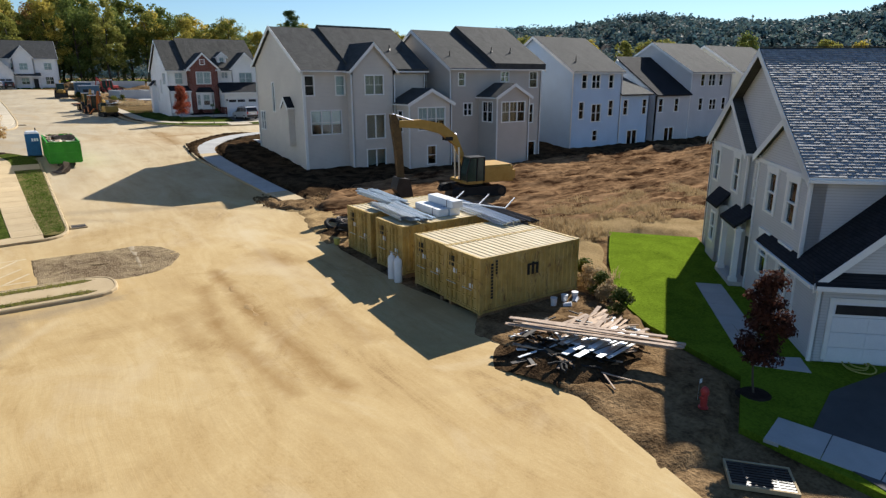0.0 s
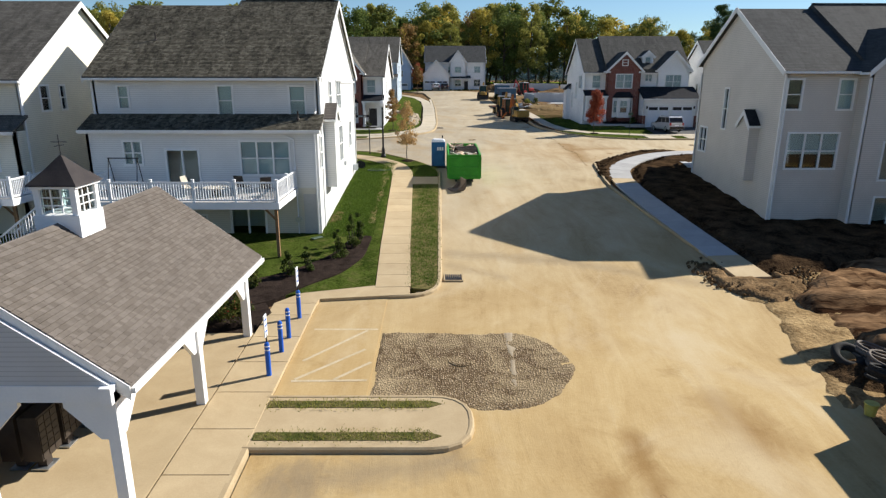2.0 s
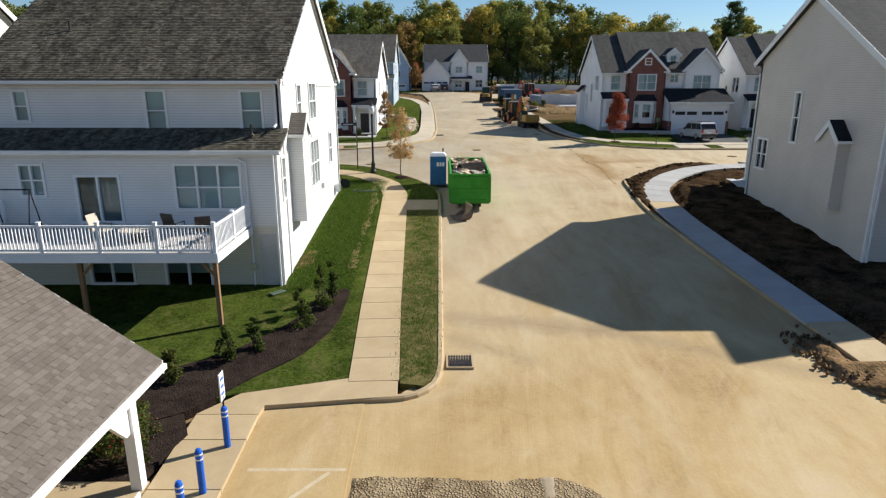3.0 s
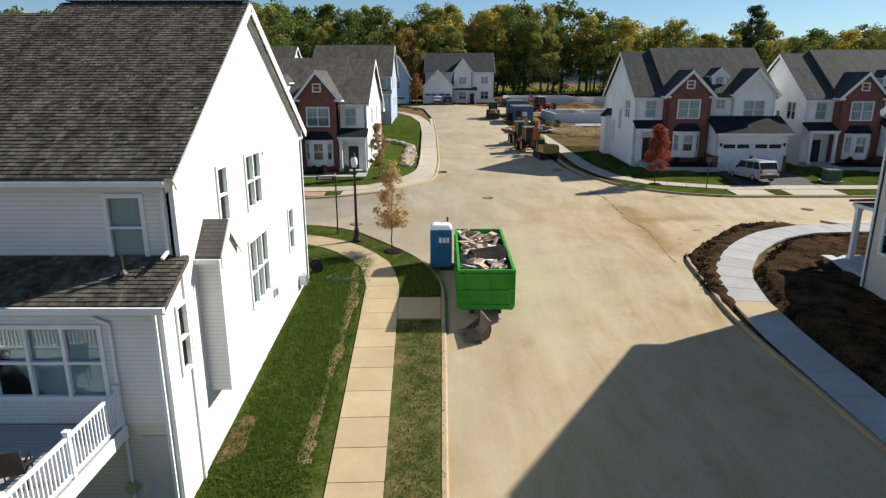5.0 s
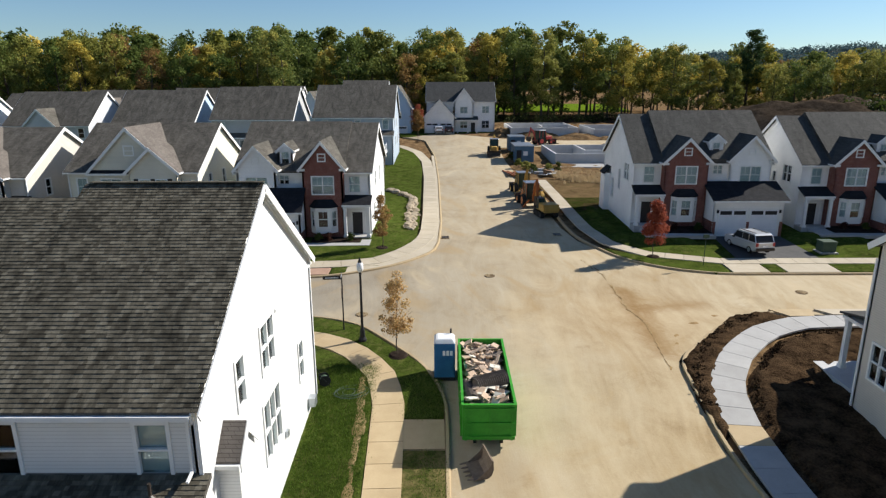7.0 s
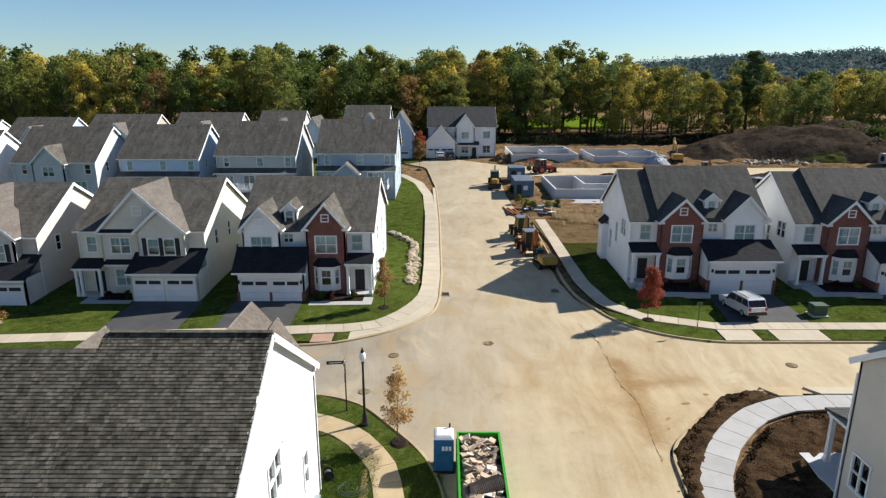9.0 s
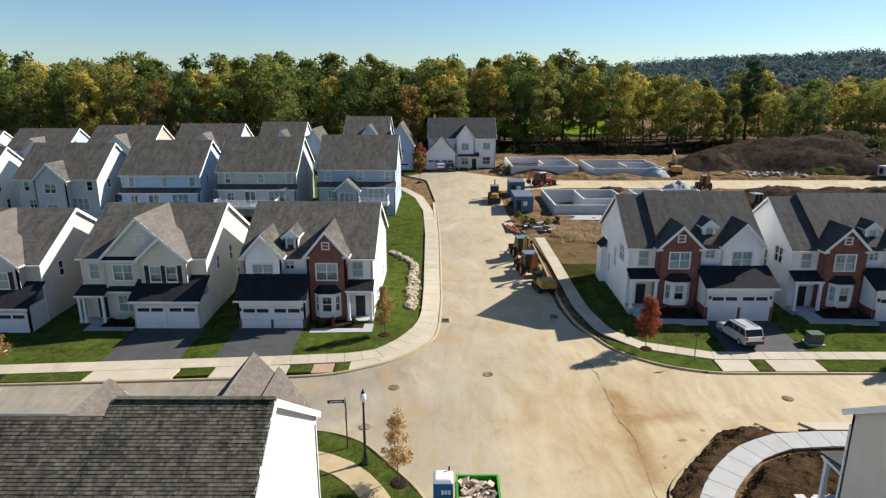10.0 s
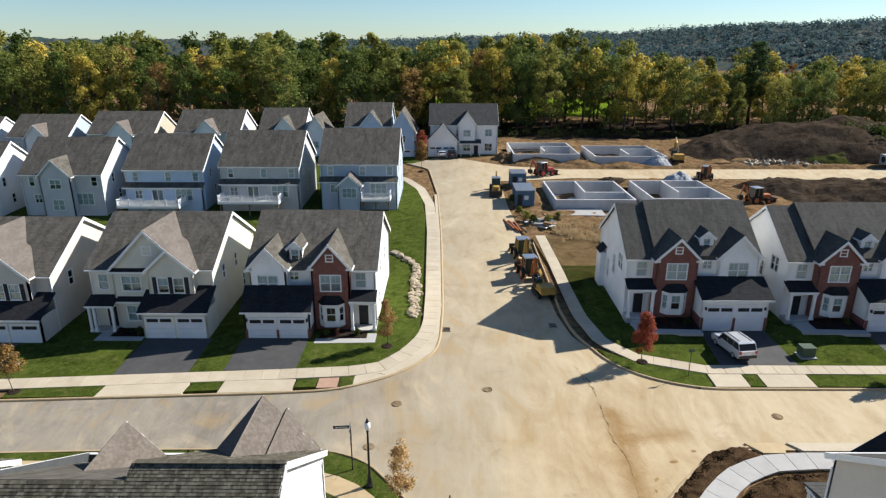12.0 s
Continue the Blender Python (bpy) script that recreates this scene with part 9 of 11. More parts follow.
for x, y in ((-1.56, 81.9), (-0.2, 98.0), (28.4, 80.4), (-3.2, 76.6), (5.9, 84.0)):
    manhole(x, y)
for i, (y, sign) in enumerate(((35.07, 1), (36.76, 0), (37.9, 0), (39.7, 1))):
    b = thing("bollard", "blue steel bollard with white bands" + (" and a sign panel" if sign else ""), "bollard", pose(-3.15, y, gz(y) + 0.13), "bollards")
    part("post", revolve([(0.085, 0), (0.085, 1.12), (0.06, 1.19), (0.02, 1.21)]), M["bollard"], b)
    for z in (0.92, 1.05):
        part("band", revolve([(0.089, z), (0.089, z + 0.035)]), M["foam"], b)
    if sign:
        part("stem", revolve([(0.025, 1.2), (0.025, 1.5)], 8), M["black"], b)
        bm = bmesh.new()
        box(bm, -0.015, 0.015, -0.15, 0.15, 1.4, 2.15)
        sp = part("sign_panel", bm, M["foam"], b)
        bm = bmesh.new()
        for z in (1.55, 1.75, 1.95):
            box(bm, 0.015, 0.02, -0.1, 0.1, z, z + 0.07)
        part("lettering", bm, M["bollard"], sp)

# stone base patch with rough surface and its cover
pts = rounded([(0.27, 33.85), (2.7, 33.85), (3.6, 33.1), (5.6, 33.2), (6.6, 34.3), (7.3, 35.9), (6.8, 37.4), (6.0, 38.6), (0.25, 38.65)], [0, 0.5, 0.4, 0.6, 0.5, 0.5, 0.4, 0.6, 0], 4)
terrain("stone_base", pts, 0.004, 0.018, M["gravel"], "patch of crushed stone left open in the road", 0.12, 3, 0.15, (3, 3), soft=0.35)
terrain("dust_lane", [(4.8, 33.9), (5.15, 33.9), (5.3, 38.6), (4.95, 38.6)], 0.012, 0.01, M["pale_dust"], "band of packed dust across the stone patch", 0.1, 51, 0.3, (3, 3), soft=0.5)
manhole(3.3, 36.4, 0.5)
pl = bmesh.new()
for a, b in (((-2.4, 34.9), (0.1, 34.95)), ((-2.4, 38.9), (0.1, 38.9)), ((-2.3, 36.3), (-0.3, 38.8)), ((-2.3, 35.0), (-0.2, 37.2)), ((-1.0, 35.0), (0.1, 36.2))):
    d = (Vector(b) - Vector(a)).normalized()
    n = Vector((-d.y, d.x)) * 0.06
    q = [Vector(a) + n, Vector(b) + n, Vector(b) - n, Vector(a) - n]
    pl.faces.new([pl.verts.new((p.x, p.y, gz(p.y) + 0.026)) for p in q])
tagged(part("bay_marking", pl, M["trim_worn"]), "faded hatch lines of an accessible bay", "road marking", "", "structure")


# ---- vehicles and machines ----
def wheel(parent, p, R, w, axis="y", mat=None, rim=None, name="wheel"):
    bm = bmesh.new()
    d = Vector((0, w / 2, 0)) if axis == "y" else Vector((w / 2, 0, 0))
    rod(bm, Vector(p) - d, Vector(p) + d, R, n=18)
    bmesh.ops.bevel(bm, geom=[e for e in bm.edges if len(e.link_faces) == 2 and any(len(f.verts) > 6 for f in e.link_faces)], offset=R * 0.12, segments=2, affect="EDGES")
    t = part(name, bm, mat or M["rubber"], parent)
    bm = bmesh.new()
    rod(bm, Vector(p) - d * 1.04, Vector(p) + d * 1.04, R * 0.58, n=12)
    part("rim", bm, rim or M["galv"], t)


def car(label, m, paint, L=4.6, W=1.8, H=1.75, group="parked cars"):
    c = thing("car", label, "car", m, group)
    prof = [(0.02, 0.45), (0.0, 0.7), (0.12, 0.98), (1.25, 1.08), (1.3, 1.08), (4.4, 1.08), (L, 1.02), (L, 0.45), (L - 0.2, 0.3), (0.2, 0.3)]
    bm = bmesh.new()
    prism(bm, prof, W, Matrix.Translation((0, -W / 2, 0)))
    bmesh.ops.bevel(bm, geom=[e for e in bm.edges if abs(e.verts[0].co.y - e.verts[1].co.y) < 0.01], offset=0.07, segments=2, affect="EDGES")
    b = part("body", bm, paint, c)
    for nm, mt, pr, w in (("cabin_glass", M["door"], [(1.2, 1.06), (1.75, H - 0.12), (4.2, H - 0.12), (4.5, 1.06)], W - 0.16), ("roof", paint, [(1.68, H - 0.14), (1.8, H), (4.1, H), (4.28, H - 0.14)], W - 0.18)):
        bm = bmesh.new()
        prism(bm, pr, w, Matrix.Translation((0, -w / 2, 0)))
        bmesh.ops.bevel(bm, geom=bm.edges[:], offset=0.03, segments=1, affect="EDGES")
        part(nm, bm, mt, c)
    for x0, x1, z0, z1 in ((1.22, 1.72, 1.06, H - 0.1), (2.55, 2.6, 1.06, H - 0.1), (3.45, 3.5, 1.06, H - 0.1), (4.48, 4.22, 1.06, H - 0.1)):
        for s in (-1, 1):
            bm = bmesh.new()
            bar(bm, (x0, s * (W / 2 - 0.08), z0), (x1, s * (W / 2 - 0.1), z1), 0.07, 0.03)
            part("pillar", bm, paint, c)
    for s in (-0.55, 0.55):
        bm = bmesh.new()
        rod(bm, (1.9, s, H + 0.04), (4.0, s, H + 0.04), 0.025, n=6)
        part("roof_rail", bm, M["black"], c)
    for x in (0.85, L - 0.9):
        for s in (-1, 1):
            wheel(c, (x, s * (W / 2 - 0.1), 0.34), 0.34, 0.22)
    for s in (-1, 1):
        bm = bmesh.new()
        box(bm, -0.02, 0.08, s * 0.62 - 0.2, s * 0.62 + 0.2, 0.72, 0.9)
        part("headlight", bm, M["foam"], c)
        bm = bmesh.new()
        box(bm, L - 0.05, L + 0.02, s * 0.75 - 0.1, s * 0.75 + 0.1, 0.75, 1.05)
        part("tail_light", bm, M["red"], c)
        bm = bmesh.new()
        box(bm, 1.5, 1.62, s * (W / 2 + 0.1) - 0.09, s * (W / 2 + 0.1) + 0.09, 1.02, 1.18)
        part("mirror", bm, M["black"], c)
    for x, nm in ((-0.06, "front_bumper"), (L - 0.02, "rear_bumper")):
        part(nm, soft_box(x, x + 0.1, -W / 2 + 0.05, W / 2 - 0.05, 0.35, 0.62, 0.03), M["bronze"], c)
    bm = bmesh.new()
    box(bm, L + 0.005, L + 0.015, -0.25, 0.25, 0.68, 0.82)
    part("number_plate", bm, M["foam"], c)
    return c


car("silver estate car parked on the driveway", pose(28.75, 92.5, 4.45, 0, -2, -82), M["silver"])
car("white car before the far garage", pose(0.6, 180.0, 7.85, 0, 0, -80), M["foam"], H=1.55)
car("dark car before the far garage", pose(3.4, 180.2, 7.85, 0, 0, -88), M["shutter"], H=1.5)
car("white pickup beside the far machine", pose(62.5, 180.0, 7.9, 0, 0, 5), M["foam"], H=1.6)


def track(parent, x0, x1, y, w, R, mat=None):
    """A crawler track: rounded belt with ribs and wheels."""
    bm = bmesh.new()
    pts = [(x0 + R - R * math.sin(a), R - R * math.cos(a)) for a in np.linspace(0, math.pi, 9)] + [(x1 - R + R * math.sin(a), R + R * math.cos(a)) for a in np.linspace(0, math.pi, 9)]
    prism(bm, pts, w, Matrix.Translation((0, y - w / 2, 0)))
    t = part("track", bm, mat or M["rubber"], parent)
    n = int((x1 - x0 - 2 * R) / 0.22)
    for i in range(n):
        x = x0 + R + i * 0.22
        bm = bmesh.new()
        box(bm, x, x + 0.06, y - w / 2 - 0.01, y + w / 2 + 0.01, 2 * R - 0.01, 2 * R + 0.03)
        part("grouser", bm, M["bronze"], t)
    for x in (x0 + R, x1 - R):
        bm = bmesh.new()
        rod(bm, (x, y - w / 2 - 0.02, R), (x, y + w / 2 + 0.02, R), R * 0.6, n=12)
        part("sprocket", bm, M["bronze"], t)


def limb(bm, pts, w, y0=0.0):
    """A box-section arm through points of (x, z, depth)."""
    top = [(x, z + d / 2) for x, z, d in pts]
    bot = [(x, z - d / 2) for x, z, d in pts][::-1]
    prism(bm, top + bot, w, Matrix.Translation((0, y0 - w / 2, 0)))


def excavator(label, m, paint, s=1.0, boom=None, stick=None, tip=None, blade=False):
    """A crawler excavator facing +x."""
    e = thing("excavator", label, "excavator", m, "construction machines")
    for y in (-1.25 * s, 1.25 * s):
        track(e, -2.2 * s, 2.2 * s, y, 0.6 * s, 0.45 * s)
    bm = bmesh.new()
    box(bm, -1.3 * s, 1.3 * s, -0.95 * s, 0.95 * s, 0.45 * s, 0.9 * s)
    part("undercarriage", bm, M["bronze"], e)
    bm = bmesh.new()
    rod(bm, (0, 0, 0.9 * s), (0, 0, 1.1 * s), 0.8 * s, n=18)
    part("slew_ring", bm, M["bronze"], e)
    part("engine_housing", soft_box(-2.9 * s, -0.2 * s, -1.4 * s, 1.4 * s, 1.15 * s, 2.45 * s, 0.12 * s, 2), paint, e)
    part("counterweight", soft_box(-3.2 * s, -2.4 * s, -1.38 * s, 1.38 * s, 1.1 * s, 2.2 * s, 0.2 * s, 2), paint, e)
    for k in range(6):
        bm = bmesh.new()
        box(bm, -2.2 * s, -1.2 * s, -1.43 * s, -1.4 * s, (1.45 + k * 0.13) * s, (1.53 + k * 0.13) * s)
        part("grille_slat", bm, M["bronze"], e)
    part("deck", soft_box(-0.2 * s, 1.2 * s, -1.4 * s, 1.4 * s, 1.1 * s, 1.35 * s, 0.04 * s), paint, e)
    bm = bmesh.new()
    prism(bm, [(-0.3 * s, 1.3 * s), (1.15 * s, 1.3 * s), (1.2 * s, 1.9 * s), (0.9 * s, 3.05 * s), (-0.3 * s, 3.05 * s)], 1.0 * s, Matrix.Translation((0, 0.38 * s, 0)))
    cabn = part("cab", bm, M["cab_glass"], e, "dark green glazed cab")
    for a, b in (((1.18, 1.3), (1.2, 1.9)), ((1.2, 1.9), (0.9, 3.05)), ((-0.3, 1.3), (-0.3, 3.05)), ((0.35, 1.3), (0.3, 3.05))):
        for yy in (0.36, 1.4):
            bm = bmesh.new()
            bar(bm, (a[0] * s, yy * s, a[1] * s), (b[0] * s, yy * s, b[1] * s), 0.08 * s)
            part("cab_pillar", bm, M["black"], cabn)
    part("cab_roof", soft_box(-0.36 * s, 1.0 * s, 0.33 * s, 1.43 * s, 3.05 * s, 3.15 * s, 0.03 * s), M["black"], cabn)
    bz = boom or [(0.6, 1.6, 0.5), (1.9, 3.4, 0.75), (3.0, 4.4, 0.75), (6.2, 5.4, 0.45)]
    bm = bmesh.new()
    limb(bm, [(x * s, z * s, d * s) for x, z, d in bz], 0.5 * s, -0.15 * s)
    bmo = part("boom", bm, paint, e)
    st = stick or [(5.6, 6.0, 0.4), (6.2, 5.3, 0.7), (6.6, 2.4, 0.35)]
    bm = bmesh.new()
    a = [(x * s, z * s) for x, z, d in st]
    ds = [d * s for _, _, d in st]
    lft = [(x - d / 2, z) for (x, z), d in zip(a, ds)]
    rgt = [(x + d / 2, z) for (x, z), d in zip(a, ds)][::-1]
    prism(bm, lft + rgt, 0.4 * s, Matrix.Translation((0, -0.35 * s, 0)))
    part("stick", bm, M["cat_dirty"] if s > 1.0 else paint, e)
    bx, bzz = tip or (6.6, 2.4)
    bm = bmesh.new()
    prism(bm, [((bx - 0.5) * s, bzz * s), ((bx + 0.35) * s, (bzz + 0.15) * s), ((bx + 0.6) * s, (bzz - 0.7) * s), ((bx + 0.1) * s, (bzz - 1.4) * s), ((bx - 0.5) * s, (bzz - 1.5) * s), ((bx - 0.75) * s, (bzz - 1.3) * s)], 1.2 * s, Matrix.Translation((0, -0.75 * s, 0)))
    bk = part("bucket", bm, M["bronze"], e)
    for k in range(4):
        bm = bmesh.new()
        rod(bm, ((bx - 0.7) * s, (-0.65 + k * 0.33) * s, (bzz - 1.35) * s), ((bx - 1.0) * s, (-0.65 + k * 0.33) * s, (bzz - 1.55) * s), 0.06 * s, 0.02 * s, n=6)
        part("tooth", bm, M["galv"], bk)
    p1, p2 = bz[1], bz[2]
    for yy in (-0.5, 0.2):
        bm = bmesh.new()
        rod(bm, (1.2 * s, yy * s, 1.4 * s), (p2[0] * s * 0.9, yy * s, p2[1] * s - 0.5 * s), 0.08 * s, n=8)
        part("boom_cylinder", bm, M["galv"], e)
    bm = bmesh.new()
    rod(bm, (p2[0] * s * 0.9, -0.15 * s, (p2[1] + 0.4) * s), (st[0][0] * s, -0.15 * s, st[0][1] * s), 0.07 * s, n=8)
    part("stick_cylinder", bm, M["galv"], e)
    bm = bmesh.new()
    for sy in (-0.405, 0.105):
        box(bm, p2[0] * s + 0.3 * s, p2[0] * s + 0.95 * s, sy * s - 0.003, sy * s + 0.003, (p2[1] + 0.02) * s, (p2[1] + 0.3) * s)
    part("emblem", bm, M["black"], e, "plain dark emblem panel")
    if blade:
        part("dozer_blade", soft_box(2.3 * s, 2.5 * s, -1.4 * s, 1.4 * s, 0.05 * s, 0.8 * s, 0.04), M["bronze"], e)
    return e


excavator("large yellow crawler excavator with lowered bucket", pose(30.6, 39.4, 1.05, 0, 0, 171), M["cat"], 1.04,
          [(0.5, 1.6, 0.55), (0.8, 3.0, 0.75), (1.4, 4.3, 0.85), (2.6, 5.2, 0.8), (4.2, 5.6, 0.65), (6.0, 5.65, 0.45)], [(6.45, 6.35, 0.35), (6.25, 5.75, 0.7), (6.05, 3.9, 0.58), (5.9, 1.7, 0.45)], (5.9, 1.7))
excavator("yellow mini excavator parked at the kerb", pose(13.3, 103.2, gz(103.2), 0, 0, 100), M["cat"], 0.62,
          [(0.6, 1.6, 0.4), (2.0, 3.2, 0.5), (3.0, 3.6, 0.5), (5.4, 2.6, 0.35)], [(5.6, 3.1, 0.3), (5.5, 2.5, 0.45), (4.6, 1.0, 0.3)], (4.6, 1.5), True)


def backhoe(label, m, paint):
    """A wheeled backhoe loader facing +x."""
    b = thing("backhoe_loader", label, "backhoe loader", m, "construction machines")
    for x, R in ((1.4, 0.5), (-0.9, 0.75)):
        for s in (-1, 1):
            wheel(b, (x, s * 0.95, R), R, 0.42, "y", M["rubber"], paint)
    part("hood", soft_box(0.5, 2.1, -0.5, 0.5, 0.9, 1.6, 0.08), paint, b)
    part("chassis", soft_box(-1.6, 1.9, -0.45, 0.45, 0.55, 0.95, 0.04), M["bronze"], b)
    bm = bmesh.new()
    prism(bm, [(-1.2, 0.95), (0.5, 0.95), (0.55, 1.6), (0.25, 2.7), (-1.15, 2.7)], 1.4, Matrix.Translation((0, -0.7, 0)))
    cb = part("cab", bm, M["cab_glass"], b, "dark green glazed cab")
    for x0, x1 in ((-1.2, -1.15), (0.53, 0.25), (-0.35, -0.38)):
        for s in (-0.72, 0.72):
            bm = bmesh.new()
            bar(bm, (x0, s, 0.95), (x1, s, 2.7), 0.09)
            part("cab_pillar", bm, paint, cb)
    part("cab_roof", soft_box(-1.25, 0.35, -0.8, 0.8, 2.7, 2.82, 0.04), M["galv"], cb)
    for s in (-0.65, 0.65):
        bm = bmesh.new()
        bar(bm, (0.3, s, 1.5), (2.7, s, 0.55), 0.14, 0.2)
        part("loader_arm", bm, paint, b)
    bm = bmesh.new()
    prism(bm, [(2.6, 0.1), (3.5, 0.05), (3.45, 0.12), (2.8, 0.2), (2.75, 0.8), (3.0, 1.0), (2.7, 1.0), (2.6, 0.7)], 2.2, Matrix.Translation((0, -1.1, 0)))
    part("loader_bucket", bm, M["bronze"], b)
    bm = bmesh.new()
    limb(bm, [(-1.6, 0.9, 0.3), (-2.2, 2.6, 0.4), (-2.9, 3.2, 0.3)], 0.3)
    part("boom", bm, paint, b)
    bm = bmesh.new()
    limb(bm, [(-2.8, 3.3, 0.25), (-3.3, 1.6, 0.3)], 0.25)
    part("dipper", bm, paint, b)
    bm = bmesh.new()
    prism(bm, [(-3.6, 1.6), (-3.0, 1.6), (-2.8, 0.9), (-3.3, 0.7), (-3.7, 1.0)], 0.6, Matrix.Translation((0, -0.3, 0)))
    part("digging_bucket", bm, M["bronze"], b)
    for s in (-1, 1):
        bm = bmesh.new()
        bar(bm, (-1.6, s * 0.5, 0.9), (-1.9, s * 1.3, 0.1), 0.12)
        part("stabiliser", bm, paint, b)
    return b


BH = backhoe("orange backhoe loader parked in the street", pose(12.3, 108.6, gz(108.6), 0, 0, 97), M["orange"])
backhoe("dusty yellow backhoe loader parked in the street", pose(12.2, 115.4, gz(115.4), 0, 0, 95), M["cat"])
backhoe("yellow wheel loader facing down the street", pose(11.2, 147.5, gz(147.5), 0, 0, -95), M["cat"])
backhoe("red skid loader by the site road", pose(21.6, 160.5, gz(160.5), 0, 0, 30), M["red"])
excavator("yellow excavator by the earth mound", pose(52.5, 173.0, gz(173), 0, 0, 80), M["cat"], 0.8)
copy_thing(BH, pose(55.0, 141.0, gz(141) + 0.1, 0, 0, 10))
copy_thing(BH, pose(52.6, 157.5, gz(157.5), 0, 0, 80))

# site huts
def hut(label, m, L, W, H, mat):
    h = thing("site_hut", label, "hut", m, "site huts")
    bm = bmesh.new()
    box(bm, 0, W, 0, L, 0.15, H)
    part("shell", bm, mat, h)
    for k in range(int(L / 0.5)):
        for x in (-0.03, W):
            bm = bmesh.new()
            box(bm, x, x + 0.03, 0.15 + k * 0.5, 0.3 + k * 0.5, 0.2, H - 0.05)
            part("rib", bm, mat, h)
    part("roof", soft_box(-0.06, W + 0.06, -0.06, L + 0.06, H, H + 0.12, 0.02), M["galv"], h)
    bm = bmesh.new()
    box(bm, 0.3, 1.1, -0.03, 0.0, 0.2, 2.1)
    part("door", bm, M["shutter"], h)
    bm = bmesh.new()
    box(bm, 1.4, 2.1, -0.03, 0.0, 1.2, 1.9)
    part("window", bm, M["foam"], h)
    for y in (0.3, L - 0.5):
        bm = bmesh.new()
        box(bm, 0, W, y, y + 0.2, -0.1, 0.15)
        part("skid", bm, M["timber"], h)
    return h


hut("blue-grey steel site hut with pale roof", pose(13.9, 139.0, 6.0, 0, 0, 0), 6.0, 3.1, 2.7, M["shed"])
hut("blue steel site hut with pale emblem bars", pose(14.2, 151.0, 6.6, 0, 0, 0), 4.0, 2.8, 2.6, M["shed"])
for i in range(7):
    scrap("steel_beam", "rusty steel beam stacked beside the street", "beam", 11.6 + i * 0.3, 129.5 - i * 0.3, 5.6 + 0.05 * (i % 2), rd.uniform(4, 6), 0.2, 0.2, 100 + rd.uniform(-6, 6), 0, M["orange" if i % 2 else "bronze"], "beams")
for i in range(26):
    scrap("site_waste", "odd board or block by the site huts", "waste", 16.2 + rd.uniform(-1.6, 2.4), 130.5 + rd.uniform(-3.5, 3.5), 5.62 + rd.uniform(0, 0.2), rd.uniform(0.4, 1.8), rd.uniform(0.2, 0.7), rd.uniform(0.1, 0.6), rd.uniform(0, 180), rd.uniform(-8, 8), M[rd.choice(("foam", "lumber", "galv", "timber", "concrete_clean"))], "site waste")

# cast foundations
def foundation(label, x0, x1, y0, y1, zb, zt, inner=(), m=None):
    f = thing("house_foundation", label, "foundation", None, "foundations")
    t = 0.28
    runs = [(x0, x1, y0, y0 + t), (x0, x1, y1 - t, y1), (x0, x0 + t, y0 + t, y1 - t), (x1 - t, x1, y0 + t, y1 - t)] + list(inner)
    for a, b, c, d in runs:
        bm = bmesh.new()
        box(bm, a, b, c, d, zb, zt)
        part("wall", bm, M["concrete_wall"], f)
    bm = bmesh.new()
    box(bm, x0 + t, x1 - t, y0 + t, y1 - t, zb - 0.1, zb + 0.06)
    part("slab", bm, M["concrete_wall"], f)
    return f


foundation("grey cast concrete house foundation, open to the sky", 20.2, 33.4, 137.0, 152.0, 5.1, 7.7, [(26.0, 26.3, 142.5, 151.7), (26.3, 33.1, 142.5, 142.8)])
foundation("grey cast concrete house foundation, open to the sky", 36.2, 49.0, 137.5, 152.0, 5.1, 7.8, [(42.0, 42.3, 142.5, 151.7), (42.3, 48.7, 146.0, 146.3)])
foundation("grey cast concrete house foundation, open to the sky", 16.8, 31.2, 172.2, 189.0, 6.9, 9.35, [(24.0, 24.3, 176.3, 183.0), (24.3, 31.5, 183.0, 183.3)])
foundation("grey cast concrete house foundation, open to the sky", 34.2, 49.6, 170.8, 186.0, 6.8, 9.1, [(42.0, 42.3, 173.8, 181.0), (42.3, 50.7, 181.0, 181.3)])
tagged(slab("garage_slab", [(20.4, 133.4), (27.6, 133.0), (27.6, 136.9), (20.4, 136.9)], 0.35, 0.4, M["concrete_clean"]), "pale concrete garage slab before a foundation", "slab", "", "structure")
terrain("stripped_earth", [(14.4, 127), (60, 127), (62, 156.8), (27, 157.6), (14, 155.4), (13.4, 140)], 0.06, 0.4, M["earth"], "rough brown stripped earth round the foundations", 1.0, 9, 0.8, (0.3, 0.3), pits=[(20.2, 33.4, 137, 152, 1.5), (36.2, 49, 137.5, 152, 1.5)])
terrain("stripped_earth", [(60.5, 127), (130, 127), (130, 156.8), (62.5, 156.8)], 0.06, 1.0, M["spoil"], "dark heaped earth beside the site road", 1.1, 12, 0.8, (0.2, 0.2))
terrain("stripped_earth", [(14.5, 171), (27, 167.4), (120, 167.8), (120, 200), (14.5, 204)], 0.06, 0.5, M["earth"], "rough brown stripped earth behind the site road", 1.1, 14, 0.8, (0.3, 0.3), pits=[(16.8, 31.2, 172.2, 189, 1.2), (34.2, 49.6, 170.8, 186, 1.2)])


